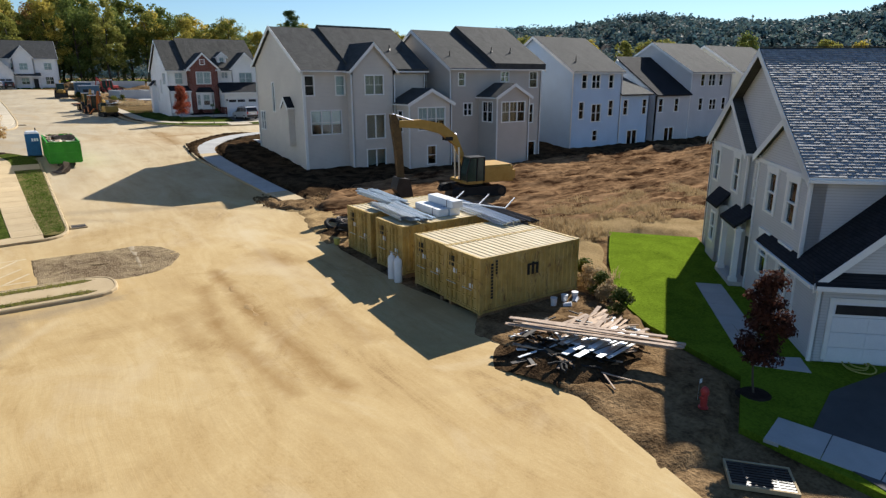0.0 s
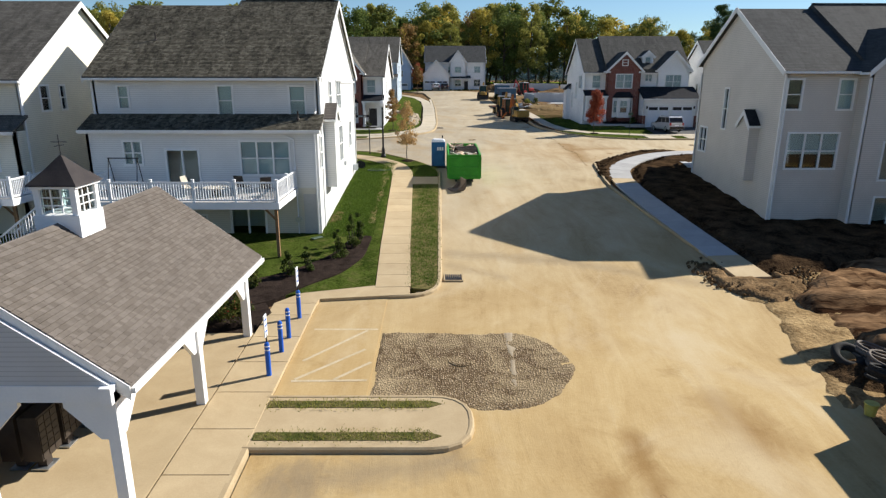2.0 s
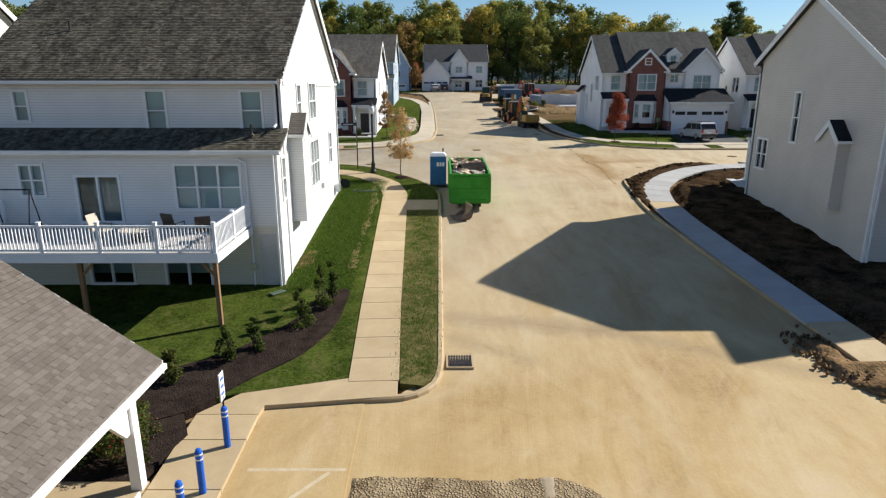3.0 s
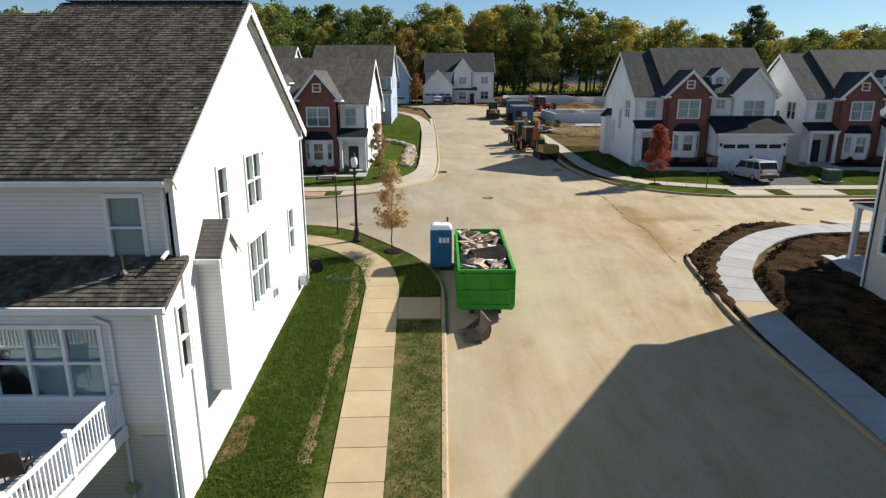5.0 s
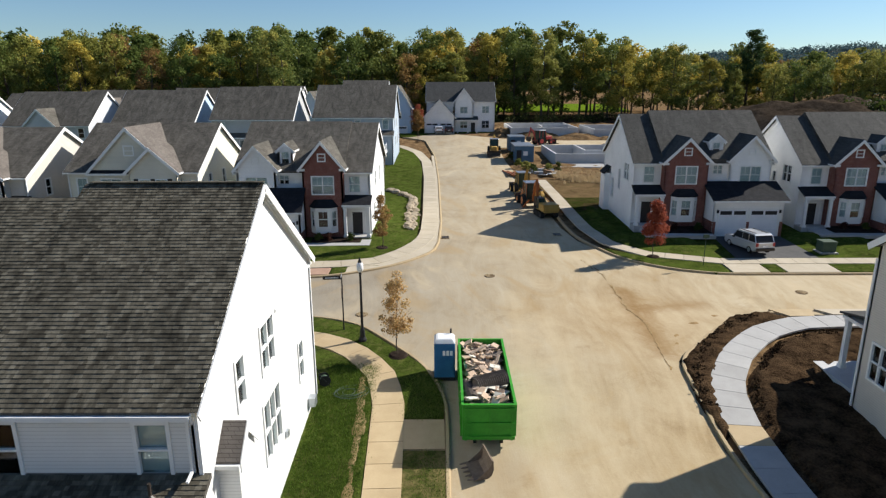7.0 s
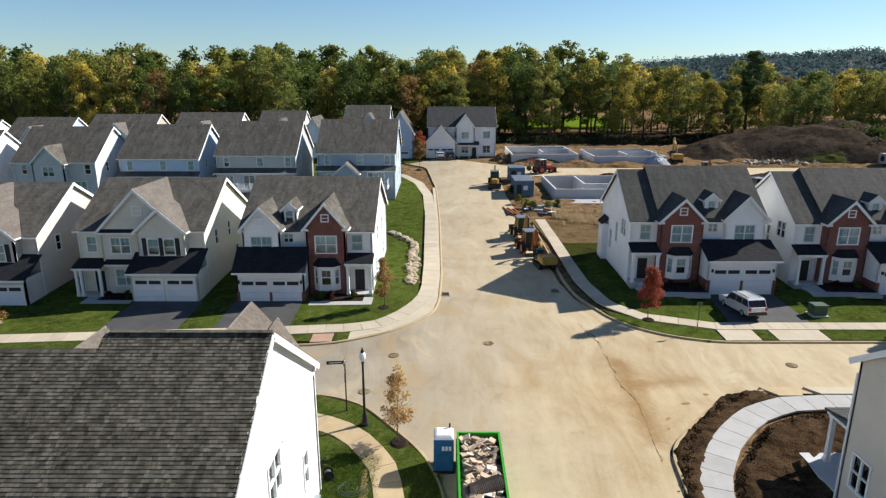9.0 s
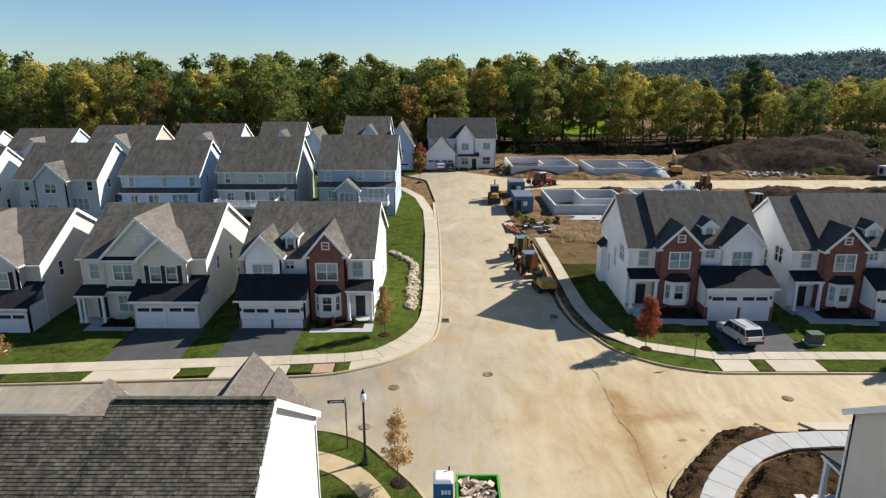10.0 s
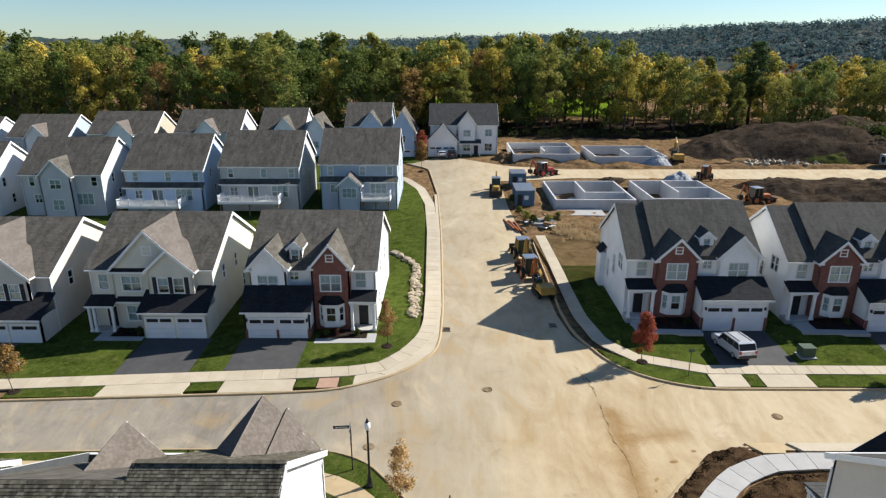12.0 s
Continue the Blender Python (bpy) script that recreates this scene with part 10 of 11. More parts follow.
def mound(name, label, x, y, rx, ry, h, mat, seed=1, cat="earth mound", power=1.0, z=None):
    bm = bmesh.new()
    bmesh.ops.create_grid(bm, x_segments=46, y_segments=36, size=1)
    for v in bm.verts:
        a, b = v.co.x, v.co.y
        r = min(1.0, math.hypot(a, b))
        q = max(0.0, 1 - r ** 2) ** power
        n = noise.noise(Vector((a * 2.2, b * 2.2, seed))) * 0.35 + noise.noise(Vector((a * 6, b * 6, seed))) * 0.2 + noise.noise(Vector((a * 16, b * 16, seed))) * 0.12
        v.co = Vector((a * rx, b * ry, h * (q * (1 + n)) - 0.15))
    ob = part(name, bm, mat, None, "", True)
    ob.matrix_basis = pose(x, y, gz(y) if z is None else z)
    return tagged(ob, label, cat)


mound("earth_mound", "long dark brown mound of dug earth", 95, 188, 36, 18, 6.6, M["spoil"], 4, power=0.7)
mound("earth_mound", "dark brown spoil mound at the wood's edge", 66, 183, 13, 9, 3.2, M["spoil"], 8)
mound("grass_bank", "weedy green bank on the earth mound", 86.0, 174.5, 9, 5, 2.4, M["weed_bank"], 5, "bank", 0.8)
mound("earth_mound", "low dark soil heap under a tyre and cables", 16.9, 35.3, 1.7, 1.5, 0.45, M["soil"], 41)
mound("stone_mound", "grey heap of crushed stone by the site road", 47.5, 170.5, 3.2, 2.6, 1.9, M["slate_heap"], 2, "stone heap")
mound("stone_mound", "blue-grey heap of crushed stone by the site road", 47.0, 156.0, 3.4, 2.6, 1.8, M["slate_heap"], 3, "stone heap")
for i, (x, y, rx, h) in enumerate(((22, 173.5, 6, 1.5), (31, 171, 5, 1.0), (15.5, 176, 3.5, 1.6), (40, 169.5, 5, 0.9), (63, 150, 9, 2.2), (78, 146, 12, 2.6), (58, 132, 6, 1.2), (34.5, 156, 4, 0.9))):
    mound("earth_mound", "loose heap of brown excavated earth", x, y, rx, rx * 0.6, h, M["spoil" if i > 3 else "earth"], 20 + i, "earth heap")
for i in range(60):
    x, y = 66 + rd.uniform(0, 19), 170.5 + rd.uniform(-2, 2.5)
    bm = bmesh.new()
    bmesh.ops.create_icosphere(bm, subdivisions=1, radius=rd.uniform(0.25, 0.75))
    for v in bm.verts:
        v.co *= rd.uniform(0.7, 1.2)
    ob = part("rock", bm, M["stone"])
    ob.matrix_basis = pose(x, y, gz(y) + 0.3)
    tagged(ob, "pale broken rock beside the site road", "rock", "rocks")
for x, y, s in ((95.5, 168.5, 2.0), (99.5, 169, 1.8)):
    t = thing("drain_chamber", "pale precast concrete drain chamber", "drain chamber", pose(x, y, gz(y) + 0.6))
    bm = bmesh.new()
    box(bm, -s * 0.7, s * 0.7, -s * 0.6, s * 0.6, 0, s)
    part("chamber", bm, M["concrete_clean"], t)
    # flat black disc in place of a hole, its inner shade given as colour
    bm = bmesh.new()
    rod(bm, (-s * 0.71, 0, s * 0.5), (-s * 0.72, 0, s * 0.5), s * 0.32, n=16)
    part("opening_shade_disc", bm, M["black"], t)
# utility boxes, boulder wall
for x, y in ((35.4, 89.4), (-36.6, 87.2), (52.5, 89.4)):
    t = thing("utility_box", "dark green utility transformer box on a pad", "utility box", pose(x, y, gz(y) + 0.15), "utility boxes")
    part("cabinet", soft_box(-0.6, 0.6, -0.5, 0.5, 0.08, 0.95, 0.04), M["green_box"], t)
    part("lid", soft_box(-0.63, 0.63, -0.53, 0.53, 0.95, 1.02, 0.02), M["green_box"], t)
    part("pad", soft_box(-0.75, 0.75, -0.65, 0.65, -0.05, 0.08, 0.02), M["concrete_clean"], t)
wall_line = [(-4.6, 116.5), (-3.6, 115.0), (-2.4, 113.4), (-1.6, 111.4), (-1.5, 108), (-1.4, 104), (-1.3, 100), (-1.25, 97)]
for i, (x, y) in enumerate(resample(wall_line, 0.7)):
    for k in range(2 if i > 3 else 1):
        bm = bmesh.new()
        bmesh.ops.create_icosphere(bm, subdivisions=2, radius=rd.uniform(0.22, 0.52))
        sx, sy, sz = rd.uniform(0.8, 1.3), rd.uniform(0.75, 1.15), rd.uniform(0.55, 0.85)
        for v in bm.verts:
            v.co *= 1 + 0.5 * noise.noise(v.co * 2.6 + Vector((i * 3, k, 0)))
            v.co = Vector((v.co.x * sx, v.co.y * sy, max(-0.3, min(0.28, v.co.z * sz))))
        ob = part("boulder", bm, M["stone"])
        ob.matrix_basis = pose(x + k * 0.5 + rd.uniform(-0.15, 0.15), y + rd.uniform(-0.25, 0.25), gz(y) + 0.26 - k * 0.1, 0, 0, rd.uniform(0, 360))
        tagged(ob, "pale boulder in the garden retaining wall", "boulder", "retaining wall boulders")


# ---- trees and plants ----
def leaf_mesh(name, clumps, per, size, seed, mat, flat=0.0):
    """Many small leaves scattered through round clumps; each leaf is an island."""
    g = np.random.default_rng(seed)
    C = np.array([c for c, r in clumps], float)
    R = np.array([r for c, r in clumps], float)
    n = len(clumps) * per
    idx = np.repeat(np.arange(len(clumps)), per)
    d = g.normal(size=(n, 3))
    d /= np.linalg.norm(d, axis=1)[:, None]
    q = g.random(n) ** 0.45
    P = C[idx] + d * (R[idx] * q)[:, None] * np.array([1, 1, 0.8])
    nrm = d + g.normal(size=(n, 3)) * 0.8
    nrm[:, 2] += 0.5 + flat
    nrm /= np.linalg.norm(nrm, axis=1)[:, None]
    a = np.cross(nrm, g.normal(size=(n, 3)))
    a /= np.linalg.norm(a, axis=1)[:, None]
    b = np.cross(nrm, a)
    s = (size * g.uniform(0.6, 1.3, n))[:, None]
    V = np.stack([P - a * s * 0.5, P + b * s * 0.32, P + a * s * 0.5, P - b * s * 0.32], 1).reshape(-1, 3)
    F = np.arange(n * 4).reshape(-1, 4)
    me = bpy.data.meshes.new(name)
    me.from_pydata(V.tolist(), [], F.tolist())
    me.materials.append(mat)
    return me


def trunk_mesh(h, r, limbs, seed, reach=0.5):
    """Tapered trunk with a slight bend, and limbs that rise from it."""
    q = random.Random(seed)
    bm = bmesh.new()
    p, rr = Vector((0, 0, -0.3)), r
    pts = [p]
    for i in range(5):
        n = p + Vector((q.uniform(-0.03, 0.03) * h, q.uniform(-0.03, 0.03) * h, h / 5))
        rod(bm, p, n, rr, rr * 0.8, 7, False)
        p, rr = n, rr * 0.8
        pts.append(p)
    for i in range(limbs):
        t = q.uniform(0.35, 0.95)
        k = min(4, int(t * 5))
        s = pts[k].lerp(pts[k + 1], t * 5 - k)
        a = q.uniform(0, math.tau)
        L = reach * h * (1.1 - t) * q.uniform(0.6, 1.1)
        m = s + Vector((math.cos(a) * L * 0.6, math.sin(a) * L * 0.6, L * 0.45))
        e = m + Vector((math.cos(a) * L * 0.4, math.sin(a) * L * 0.4, L * 0.5))
        w = r * (1 - t * 0.75) * 0.45
        rod(bm, s, m, w, w * 0.6, 5, False)
        rod(bm, m, e, w * 0.6, w * 0.2, 5, False)
    me = bpy.data.meshes.new("trunk")
    bm.to_mesh(me)
    bm.free()
    me.materials.append(M["bark"])
    return me


def big_tree(label, mat, h, r, seed, group, shape="round", per=70, size=0.78, clumps=44, foot=0.13):
    q = random.Random(seed)
    t = thing("tree", label, "tree", None, group)
    o = new("trunk", trunk_mesh(h * (0.8 if shape == "round" else 0.98), 0.012 * h + 0.08, 9, seed))
    o.parent = t
    cl = []
    for i in range(clumps):
        u = q.random()
        z = h * (foot + (0.97 - foot) * u) if shape == "round" else h * (0.35 + 0.63 * u)
        if shape == "round":
            w = r * math.sin(math.pi * min(1, 0.22 + 0.74 * u)) ** 0.6
        else:
            w = r * 0.8 * (1.0 - 0.93 * u)
        a = q.uniform(0, math.tau)
        d = w * q.uniform(0.1 if shape == "cone" else 0.35, 1.0)
        cl.append(((math.cos(a) * d, math.sin(a) * d, z), r * q.uniform(0.22, 0.42) * (1 if shape == "round" else 1.05 - 0.7 * u)))
    o = new("crown", leaf_mesh("crown", cl, per, size, seed, mat))
    o.parent = t
    return t


def pine(label, h, r, seed, group):
    """An old white pine: a bare trunk and uneven tiers of flat, spreading boughs."""
    q = random.Random(seed)
    t = thing("tree", label, "tree", None, group)
    o = new("trunk", trunk_mesh(h * 0.97, 0.36, 16, seed, 0.3))
    o.parent = t
    cl = []
    for i in range(9):
        z = h * (0.42 + 0.065 * i)
        w = r * (1.0 - 0.055 * i) * q.uniform(0.75, 1.15) * (0.75 if i == 8 else 1)
        for k in range(11):
            a, d = q.uniform(0, math.tau), w * q.uniform(0.15, 1.0)
            cl.append(((math.cos(a) * d, math.sin(a) * d, z + d * 0.12 + q.uniform(-0.4, 0.4)), q.uniform(0.8, 1.5)))
    o = new("crown", leaf_mesh("crown", cl, 85, 0.5, seed, M["leaf_dark"], 0.6))
    o.parent = t
    return t


KINDS = (("leaf_green", "tall green broadleaf tree at the wood's edge", 23, 5.4), ("leaf_olive", "tall olive-green tree turning in autumn", 24, 5.6), ("leaf_gold", "tall tree in golden autumn leaf", 23, 5.0), ("leaf_olive", "slender olive tree thinning in autumn", 22, 4.2), ("leaf_green", "broad dark green tree in the wood", 21, 6.0), ("leaf_rust", "half-bare rusty brown tree in the wood", 21, 4.4), ("leaf_gold", "broad yellow-green tree in the wood", 20, 5.4))
# trees at the wood's edge carry fine leaves, those behind them coarser ones
edge_trees = [big_tree(lab, M[mk], h, r, 100 + i, "woodland trees", "round", 62 if mk == "leaf_rust" else 108, 0.56, 50, 0.2 if i in (1, 2, 3, 6) else 0.12) for i, (mk, lab, h, r) in enumerate(KINDS)]
deep_trees = [big_tree(lab, M[mk], h, r, 120 + i, "woodland trees", "round", 30 if mk == "leaf_rust" else 46, 0.92, 40, 0.35) for i, (mk, lab, h, r) in enumerate(KINDS)]
old_pine = pine("tall dark pine with flat spreading boughs", 25, 5.6, 140, "woodland trees")
placed = set()


def plant(kind, m):
    """Sets the first of a kind in place, and copies of it after that."""
    if kind.name in placed:
        return copy_thing(kind, m)
    placed.add(kind.name)
    kind.matrix_basis = m
    return kind


wr = random.Random(3)
spots = []
for row, (y, step) in enumerate(((214, 6.4), (221, 6.4), (229, 7.4), (238, 8.4), (249, 9.5), (262, 11.0))):
    x = -190 + row * 2.3
    while x < 245:
        yy = y + wr.uniform(-2.5, 2.5) - (8 if x < 5 and row == 0 else 0) * wr.random()
        if not (row == 0 and 36 < x < 62 and wr.random() < 0.6):
            spots.append((x + wr.uniform(-1.8, 1.8), yy, row))
        x += step * wr.uniform(0.75, 1.3) * (1.0 if x < 0 else 1.15)
for x, y, row in spots:
    w = [3.6, 2.2, 0.6, 2.2, 3.0, 0.5, 0.6]
    if x > -5:
        w = [2.0, 3.2, 2.4, 2.4, 1.8, 0.9, 2.4]
    k = wr.choices(range(7), w)[0]
    c = plant((edge_trees if row < 2 and -130 < x < 150 else deep_trees)[k], pose(x, y, gz(y) - 0.2, 0, 0, wr.uniform(0, 360)))
    # the wood stands lower towards the east
    tall = float(np.interp(x, [-120, -60, 10, 45, 70, 105, 160], [0.98, 1.0, 1.03, 0.97, 0.84, 0.76, 0.76]))
    s = wr.uniform(0.78, 1.12) * (1.0 + 0.03 * row) * tall
    c.scale = (s * wr.uniform(0.9, 1.15), s * wr.uniform(0.9, 1.15), s)
for x, y, s in ((90, 222, 1.0), (16, 240, 0.95)):
    plant(old_pine, pose(x, y, gz(y) - 0.2, 0, 0, x * 7)).scale = (s, s, s)
# trees that close the view to the east and behind the field
for i in range(46):
    x, y = 118 + wr.uniform(0, 60), -40 + i * 5.4 + wr.uniform(-3, 3)
    k = wr.choices(range(7), [2, 2, 2.6, 2, 2, 1.4, 2])[0]
    c = plant(deep_trees[k], pose(x + max(0, 60 - y) * 0.6, y, gz(y) - 0.2, 0, 0, wr.uniform(0, 360)))
    s = wr.uniform(0.5, 0.72)
    c.scale = (s, s, s)
br = [((108 + wr.uniform(-11, 11), 183 + wr.uniform(-7, 7), gz(183) + wr.uniform(0.5, 6.5)), wr.uniform(1.2, 2.4)) for i in range(60)]
tagged(new("brush", leaf_mesh("brush", br, 60, 0.7, 78, M["leaf_shrub"])), "dark tangle of brush on the mound's end", "brush", "", "stuff")
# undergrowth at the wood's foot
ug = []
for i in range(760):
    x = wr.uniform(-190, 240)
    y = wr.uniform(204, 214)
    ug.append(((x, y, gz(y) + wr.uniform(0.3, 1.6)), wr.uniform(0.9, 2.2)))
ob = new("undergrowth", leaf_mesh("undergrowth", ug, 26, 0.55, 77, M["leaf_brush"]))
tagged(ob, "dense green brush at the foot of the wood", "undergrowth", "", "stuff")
# the dark mulch colour also carries the shade under the trees
tagged(slab("woodland_floor", [(-260, 202), (300, 202), (300, 236), (-260, 236)], 0.08, 0.2, M["mulch"]), "floor of the wood, the trees' shade put into its dark colour", "woodland floor", "", "structure")
tagged(slab("meadow", [(4, 252), (66, 252), (80, 330), (-10, 330)], 0.10, 0.2, M["grass_fresh"], step=10), "sunlit green meadow seen between the trunks", "meadow", "", "structure")

# wooded hills along the horizon, blue haze mixed into their colours
def hills():
    m, nt, b = material("hazy_forested_hill", 0.95, 0, 0.05)
    v = place(nt)
    cell = nt.nodes.new("ShaderNodeTexVoronoi")
    cell.inputs["Scale"].default_value = 0.085
    nt.links.new(v, cell.inputs["Vector"])
    s = nt.nodes.new("ShaderNodeSeparateColor")
    nt.links.new(cell.outputs["Color"], s.inputs[0])
    # blue-grey stops carry the distance haze as well as the forest tones
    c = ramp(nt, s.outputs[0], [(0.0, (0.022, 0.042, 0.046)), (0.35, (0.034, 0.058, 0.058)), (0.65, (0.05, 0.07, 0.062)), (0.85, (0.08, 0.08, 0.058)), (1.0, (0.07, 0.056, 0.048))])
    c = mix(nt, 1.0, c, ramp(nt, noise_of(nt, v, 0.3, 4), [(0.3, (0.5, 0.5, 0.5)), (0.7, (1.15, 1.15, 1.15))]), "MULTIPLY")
    nt.links.new(c, b.inputs["Base Color"])
    az = np.radians(np.linspace(-75, 125, 900))
    el = np.interp(np.degrees(az), [-75, -40, -30, -12, 0, 8, 20, 35, 42, 55, 72, 90, 125], [1.5, 1.6, 1.5, 1.3, 1.5, 1.8, 2.3, 3.2, 3.9, 4.6, 5.0, 5.2, 4.0])
    base = np.interp(np.degrees(az), [-75, 0, 35, 60, 125], [1500, 1500, 1000, 560, 560])
    V, n = [], len(az)
    rows = 26
    for j in range(rows):
        t = j / (rows - 1)
        for a, e, r0 in zip(az, el, base):
            r = r0 * (0.55 + 0.6 * t)
            top = r0 * math.tan(math.radians(e))
            x, y = r * math.sin(a), r * math.cos(a) + 20
            up = (math.sin(min(1, t / 0.75) * math.pi / 2) ** 1.4) * top
            bumps = 5.0 * noise.noise(Vector((x * 0.06, y * 0.06, 0))) + 3.0 * noise.noise(Vector((x * 0.16, y * 0.16, 5))) + 12 * noise.noise(Vector((x * 0.006, y * 0.006, 9)))
            V.append((x, y, 4 + up + bumps * min(1, t * 4) * (0.5 + 0.5 * t)))
    q = random.Random(12)
    crowns = []
    while len(crowns) < 3600:
        x, y, z = V[q.randrange(4 * n, rows * n)]
        if y > 40 and x > -200:
            k = math.hypot(x, y) / 600
            crowns.append(((x + q.uniform(-9, 9), y + q.uniform(-9, 9), z + 1.5), q.uniform(4.5, 8.0) * max(0.8, k ** 0.5)))
    forest = new("hill_forest", leaf_mesh("hill_forest", crowns, 48, 3.1, 33, M["leaf_hill_haze"]))
    tagged(forest, "autumn treetops covering the distant hills, blue haze tinted into their colour", "forest", "", "stuff")
    F = [(j * n + i, j * n + i + 1, (j + 1) * n + i + 1, (j + 1) * n + i) for j in range(rows - 1) for i in range(n - 1)]
    me = bpy.data.meshes.new("backdrop")
    me.from_pydata(V, [], F)
    tagged(finish("backdrop", me, m), "distant wooded hills in autumn colour with blue haze tinted in", "hills", "", "structure")


hills()


def young_tree(label, m, h, r, mat, seed, per=60, size=0.16, shape="oval", group="street trees", base=0.42):
    q = random.Random(seed)
    t = thing("tree", label, "tree", m, group)
    o = new("trunk", trunk_mesh(h * 0.92, 0.045, 14, seed, 0.32))
    o.parent = t
    cl = []
    for i in range(44):
        u = q.random()
        z = h * (base + (1 - base) * u)
        w = r * (math.sin(math.pi * min(1, 0.24 + 0.72 * u)) if shape == "oval" else (1.05 - u))
        a = q.uniform(0, math.tau)
        d = w * q.uniform(0.1, 0.85)
        cl.append(((math.cos(a) * d, math.sin(a) * d, z), r * q.uniform(0.26, 0.44)))
    o = new("crown", leaf_mesh("crown", cl, per, size, seed, mat))
    o.parent = t
    bm = bmesh.new()
    rod(bm, (0, 0, -0.05), (0, 0, 0.06), 0.62, 0.45, 16)
    part("mulch_ring", bm, M["mulch"], t)
    return t


young_tree("young street tree with sparse rusty leaves", pose(-0.35, 70.6, gz(70.6) + 0.15), 4.9, 1.05, M["leaf_tan"], 1, 75, 0.13, base=0.30)
young_tree("young golden street tree beside the brick house", pose(-3.2, 91.0, gz(91) + 0.14), 4.6, 0.95, M["leaf_tan"], 2, 90, 0.13, base=0.25)
young_tree("small red maple on the verge", pose(20.1, 88.3, gz(88.3) + 0.14), 4.7, 1.45, M["leaf_red"], 3, 240, 0.13, shape="cone", base=0.30)
young_tree("young tree with rusty leaves on the verge", pose(-33.5, 83.2, gz(83) + 0.12), 4.2, 1.2, M["leaf_rust"], 4, 60, 0.17)
young_tree("small orange tree on the verge", pose(41.6, 85.4, gz(85) + 0.14), 4.0, 1.0, M["leaf_gold"], 5, 70, 0.17)
young_tree("orange-leaved young tree at the bend", pose(-2.9, 164.0, gz(164) + 0.1), 6.0, 1.5, M["leaf_rust"], 6, 90, 0.22)
young_tree("red-leaved young tree before the far house", pose(-3.2, 174.0, gz(174) + 0.1), 6.5, 1.6, M["leaf_red"], 7, 80, 0.22)
young_tree("dark maroon young tree in the shade of the grey house", pose(19.54, 9.41, gz(9.4) + 0.12), 4.3, 0.95, M["leaf_maroon"], 8, 170, 0.13, base=0.3)


def shrub(label, m, h, r, mat, seed, per=70, size=0.09, shape="cone", group="shrubs", blooms=None):
    q = random.Random(seed)
    t = thing("shrub", label, "shrub", m, group)
    cl = []
    for i in range(16):
        u = q.random()
        w = r * (1.0 - 0.75 * u if shape == "cone" else math.sin(math.pi * min(1, 0.25 + 0.7 * u)))
        a = q.uniform(0, math.tau)
        d = w * q.uniform(0.1, 0.8)
        cl.append(((math.cos(a) * d, math.sin(a) * d, h * (0.12 + 0.85 * u)), r * q.uniform(0.28, 0.5) * (1.1 - 0.6 * u if shape == "cone" else 1)))
    o = new("foliage", leaf_mesh("foliage", cl, per, size, seed, mat))
    o.parent = t
    bm = bmesh.new()
    for i in range(5):
        a = i * 1.26
        rod(bm, (0, 0, -0.05), (math.cos(a) * r * 0.4, math.sin(a) * r * 0.4, h * 0.6), 0.02, 0.008, 5)
    part("stems", bm, M["bark"], t)
    if blooms:
        me = leaf_mesh("blooms", [((c[0][0] * 1.15, c[0][1] * 1.15, c[0][2] + 0.05), c[1]) for c in cl], 3, 0.09, seed + 1, blooms)
        o = new("blooms", me)
        o.parent = t
    return t


row = [(-1.9, 49.2, 1.7), (-2.2, 48.3, 1.9), (-2.7, 47.0, 1.5), (-3.9, 45.1, 1.3), (-4.6, 44.2, 1.4), (-5.9, 42.9, 1.2), (-6.7, 41.9, 1.1)]
for i, (x, y, h) in enumerate(row):
    shrub("young upright evergreen shrub in the mulch bed", pose(x, y, gz(y) + 0.13), h, 0.45 + 0.04 * (i % 3), M["leaf_shrub"], 30 + i, 90, 0.10)
for i, (x, y) in enumerate(((-5.3, 39.0), (-6.1, 39.4), (-7.0, 39.0), (-5.6, 40.1), (-6.6, 40.3), (-7.8, 39.6), (-8.5, 40.2))):
    shrub("rose bush with a few red blooms", pose(x, y, gz(y) + 0.13), 1.0, 0.6, M["leaf_shrub"], 50 + i, 80, 0.09, "round", "rose bushes", M["leaf_red"])
for i, (x, y, h, r, mk) in enumerate(((-5.1, 25.5, 1.5, 0.8, "leaf_maroon"), (-4.95, 24.9, 1.35, 0.75, "leaf_dusky"), (-5.7, 25.8, 1.4, 0.8, "leaf_shrub"), (-5.5, 24.6, 1.2, 0.75, "leaf_shrub"), (-7.0, 25.3, 1.0, 0.75, "leaf_shrub"), (-5.9, 23.8, 0.95, 0.7, "leaf_maroon"), (-7.3, 24.4, 0.9, 0.75, "leaf_maroon"), (-7.7, 23.4, 0.8, 0.7, "leaf_dusky"), (-8.3, 25.0, 0.9, 0.8, "leaf_maroon"))):
    shrub("dusky red-brown shrub beside the pavilion", pose(x, y, gz(y) + 0.13), h, r, M[mk], 60 + i, 150, 0.06, "round", "shrubs by the pavilion", M["leaf_maroon"] if i in (3, 4, 5) else None)
shrub("small blue spruce beside the pavilion", pose(-6.17, 24.15, gz(24.2) + 0.13), 2.3, 0.8, M["leaf_spruce"], 70, 260, 0.07)
for i, (x, y, h) in enumerate(((-9.7, 26.2, 0.7), (-9.0, 26.3, 0.7), (-8.2, 26.2, 0.6), (-9.4, 24.6, 0.6))):
    shrub("low green shrub in the planting bed", pose(x, y, gz(y) + 0.13), h, 0.6, M["leaf_shrub"], 75 + i, 110, 0.07, "round")
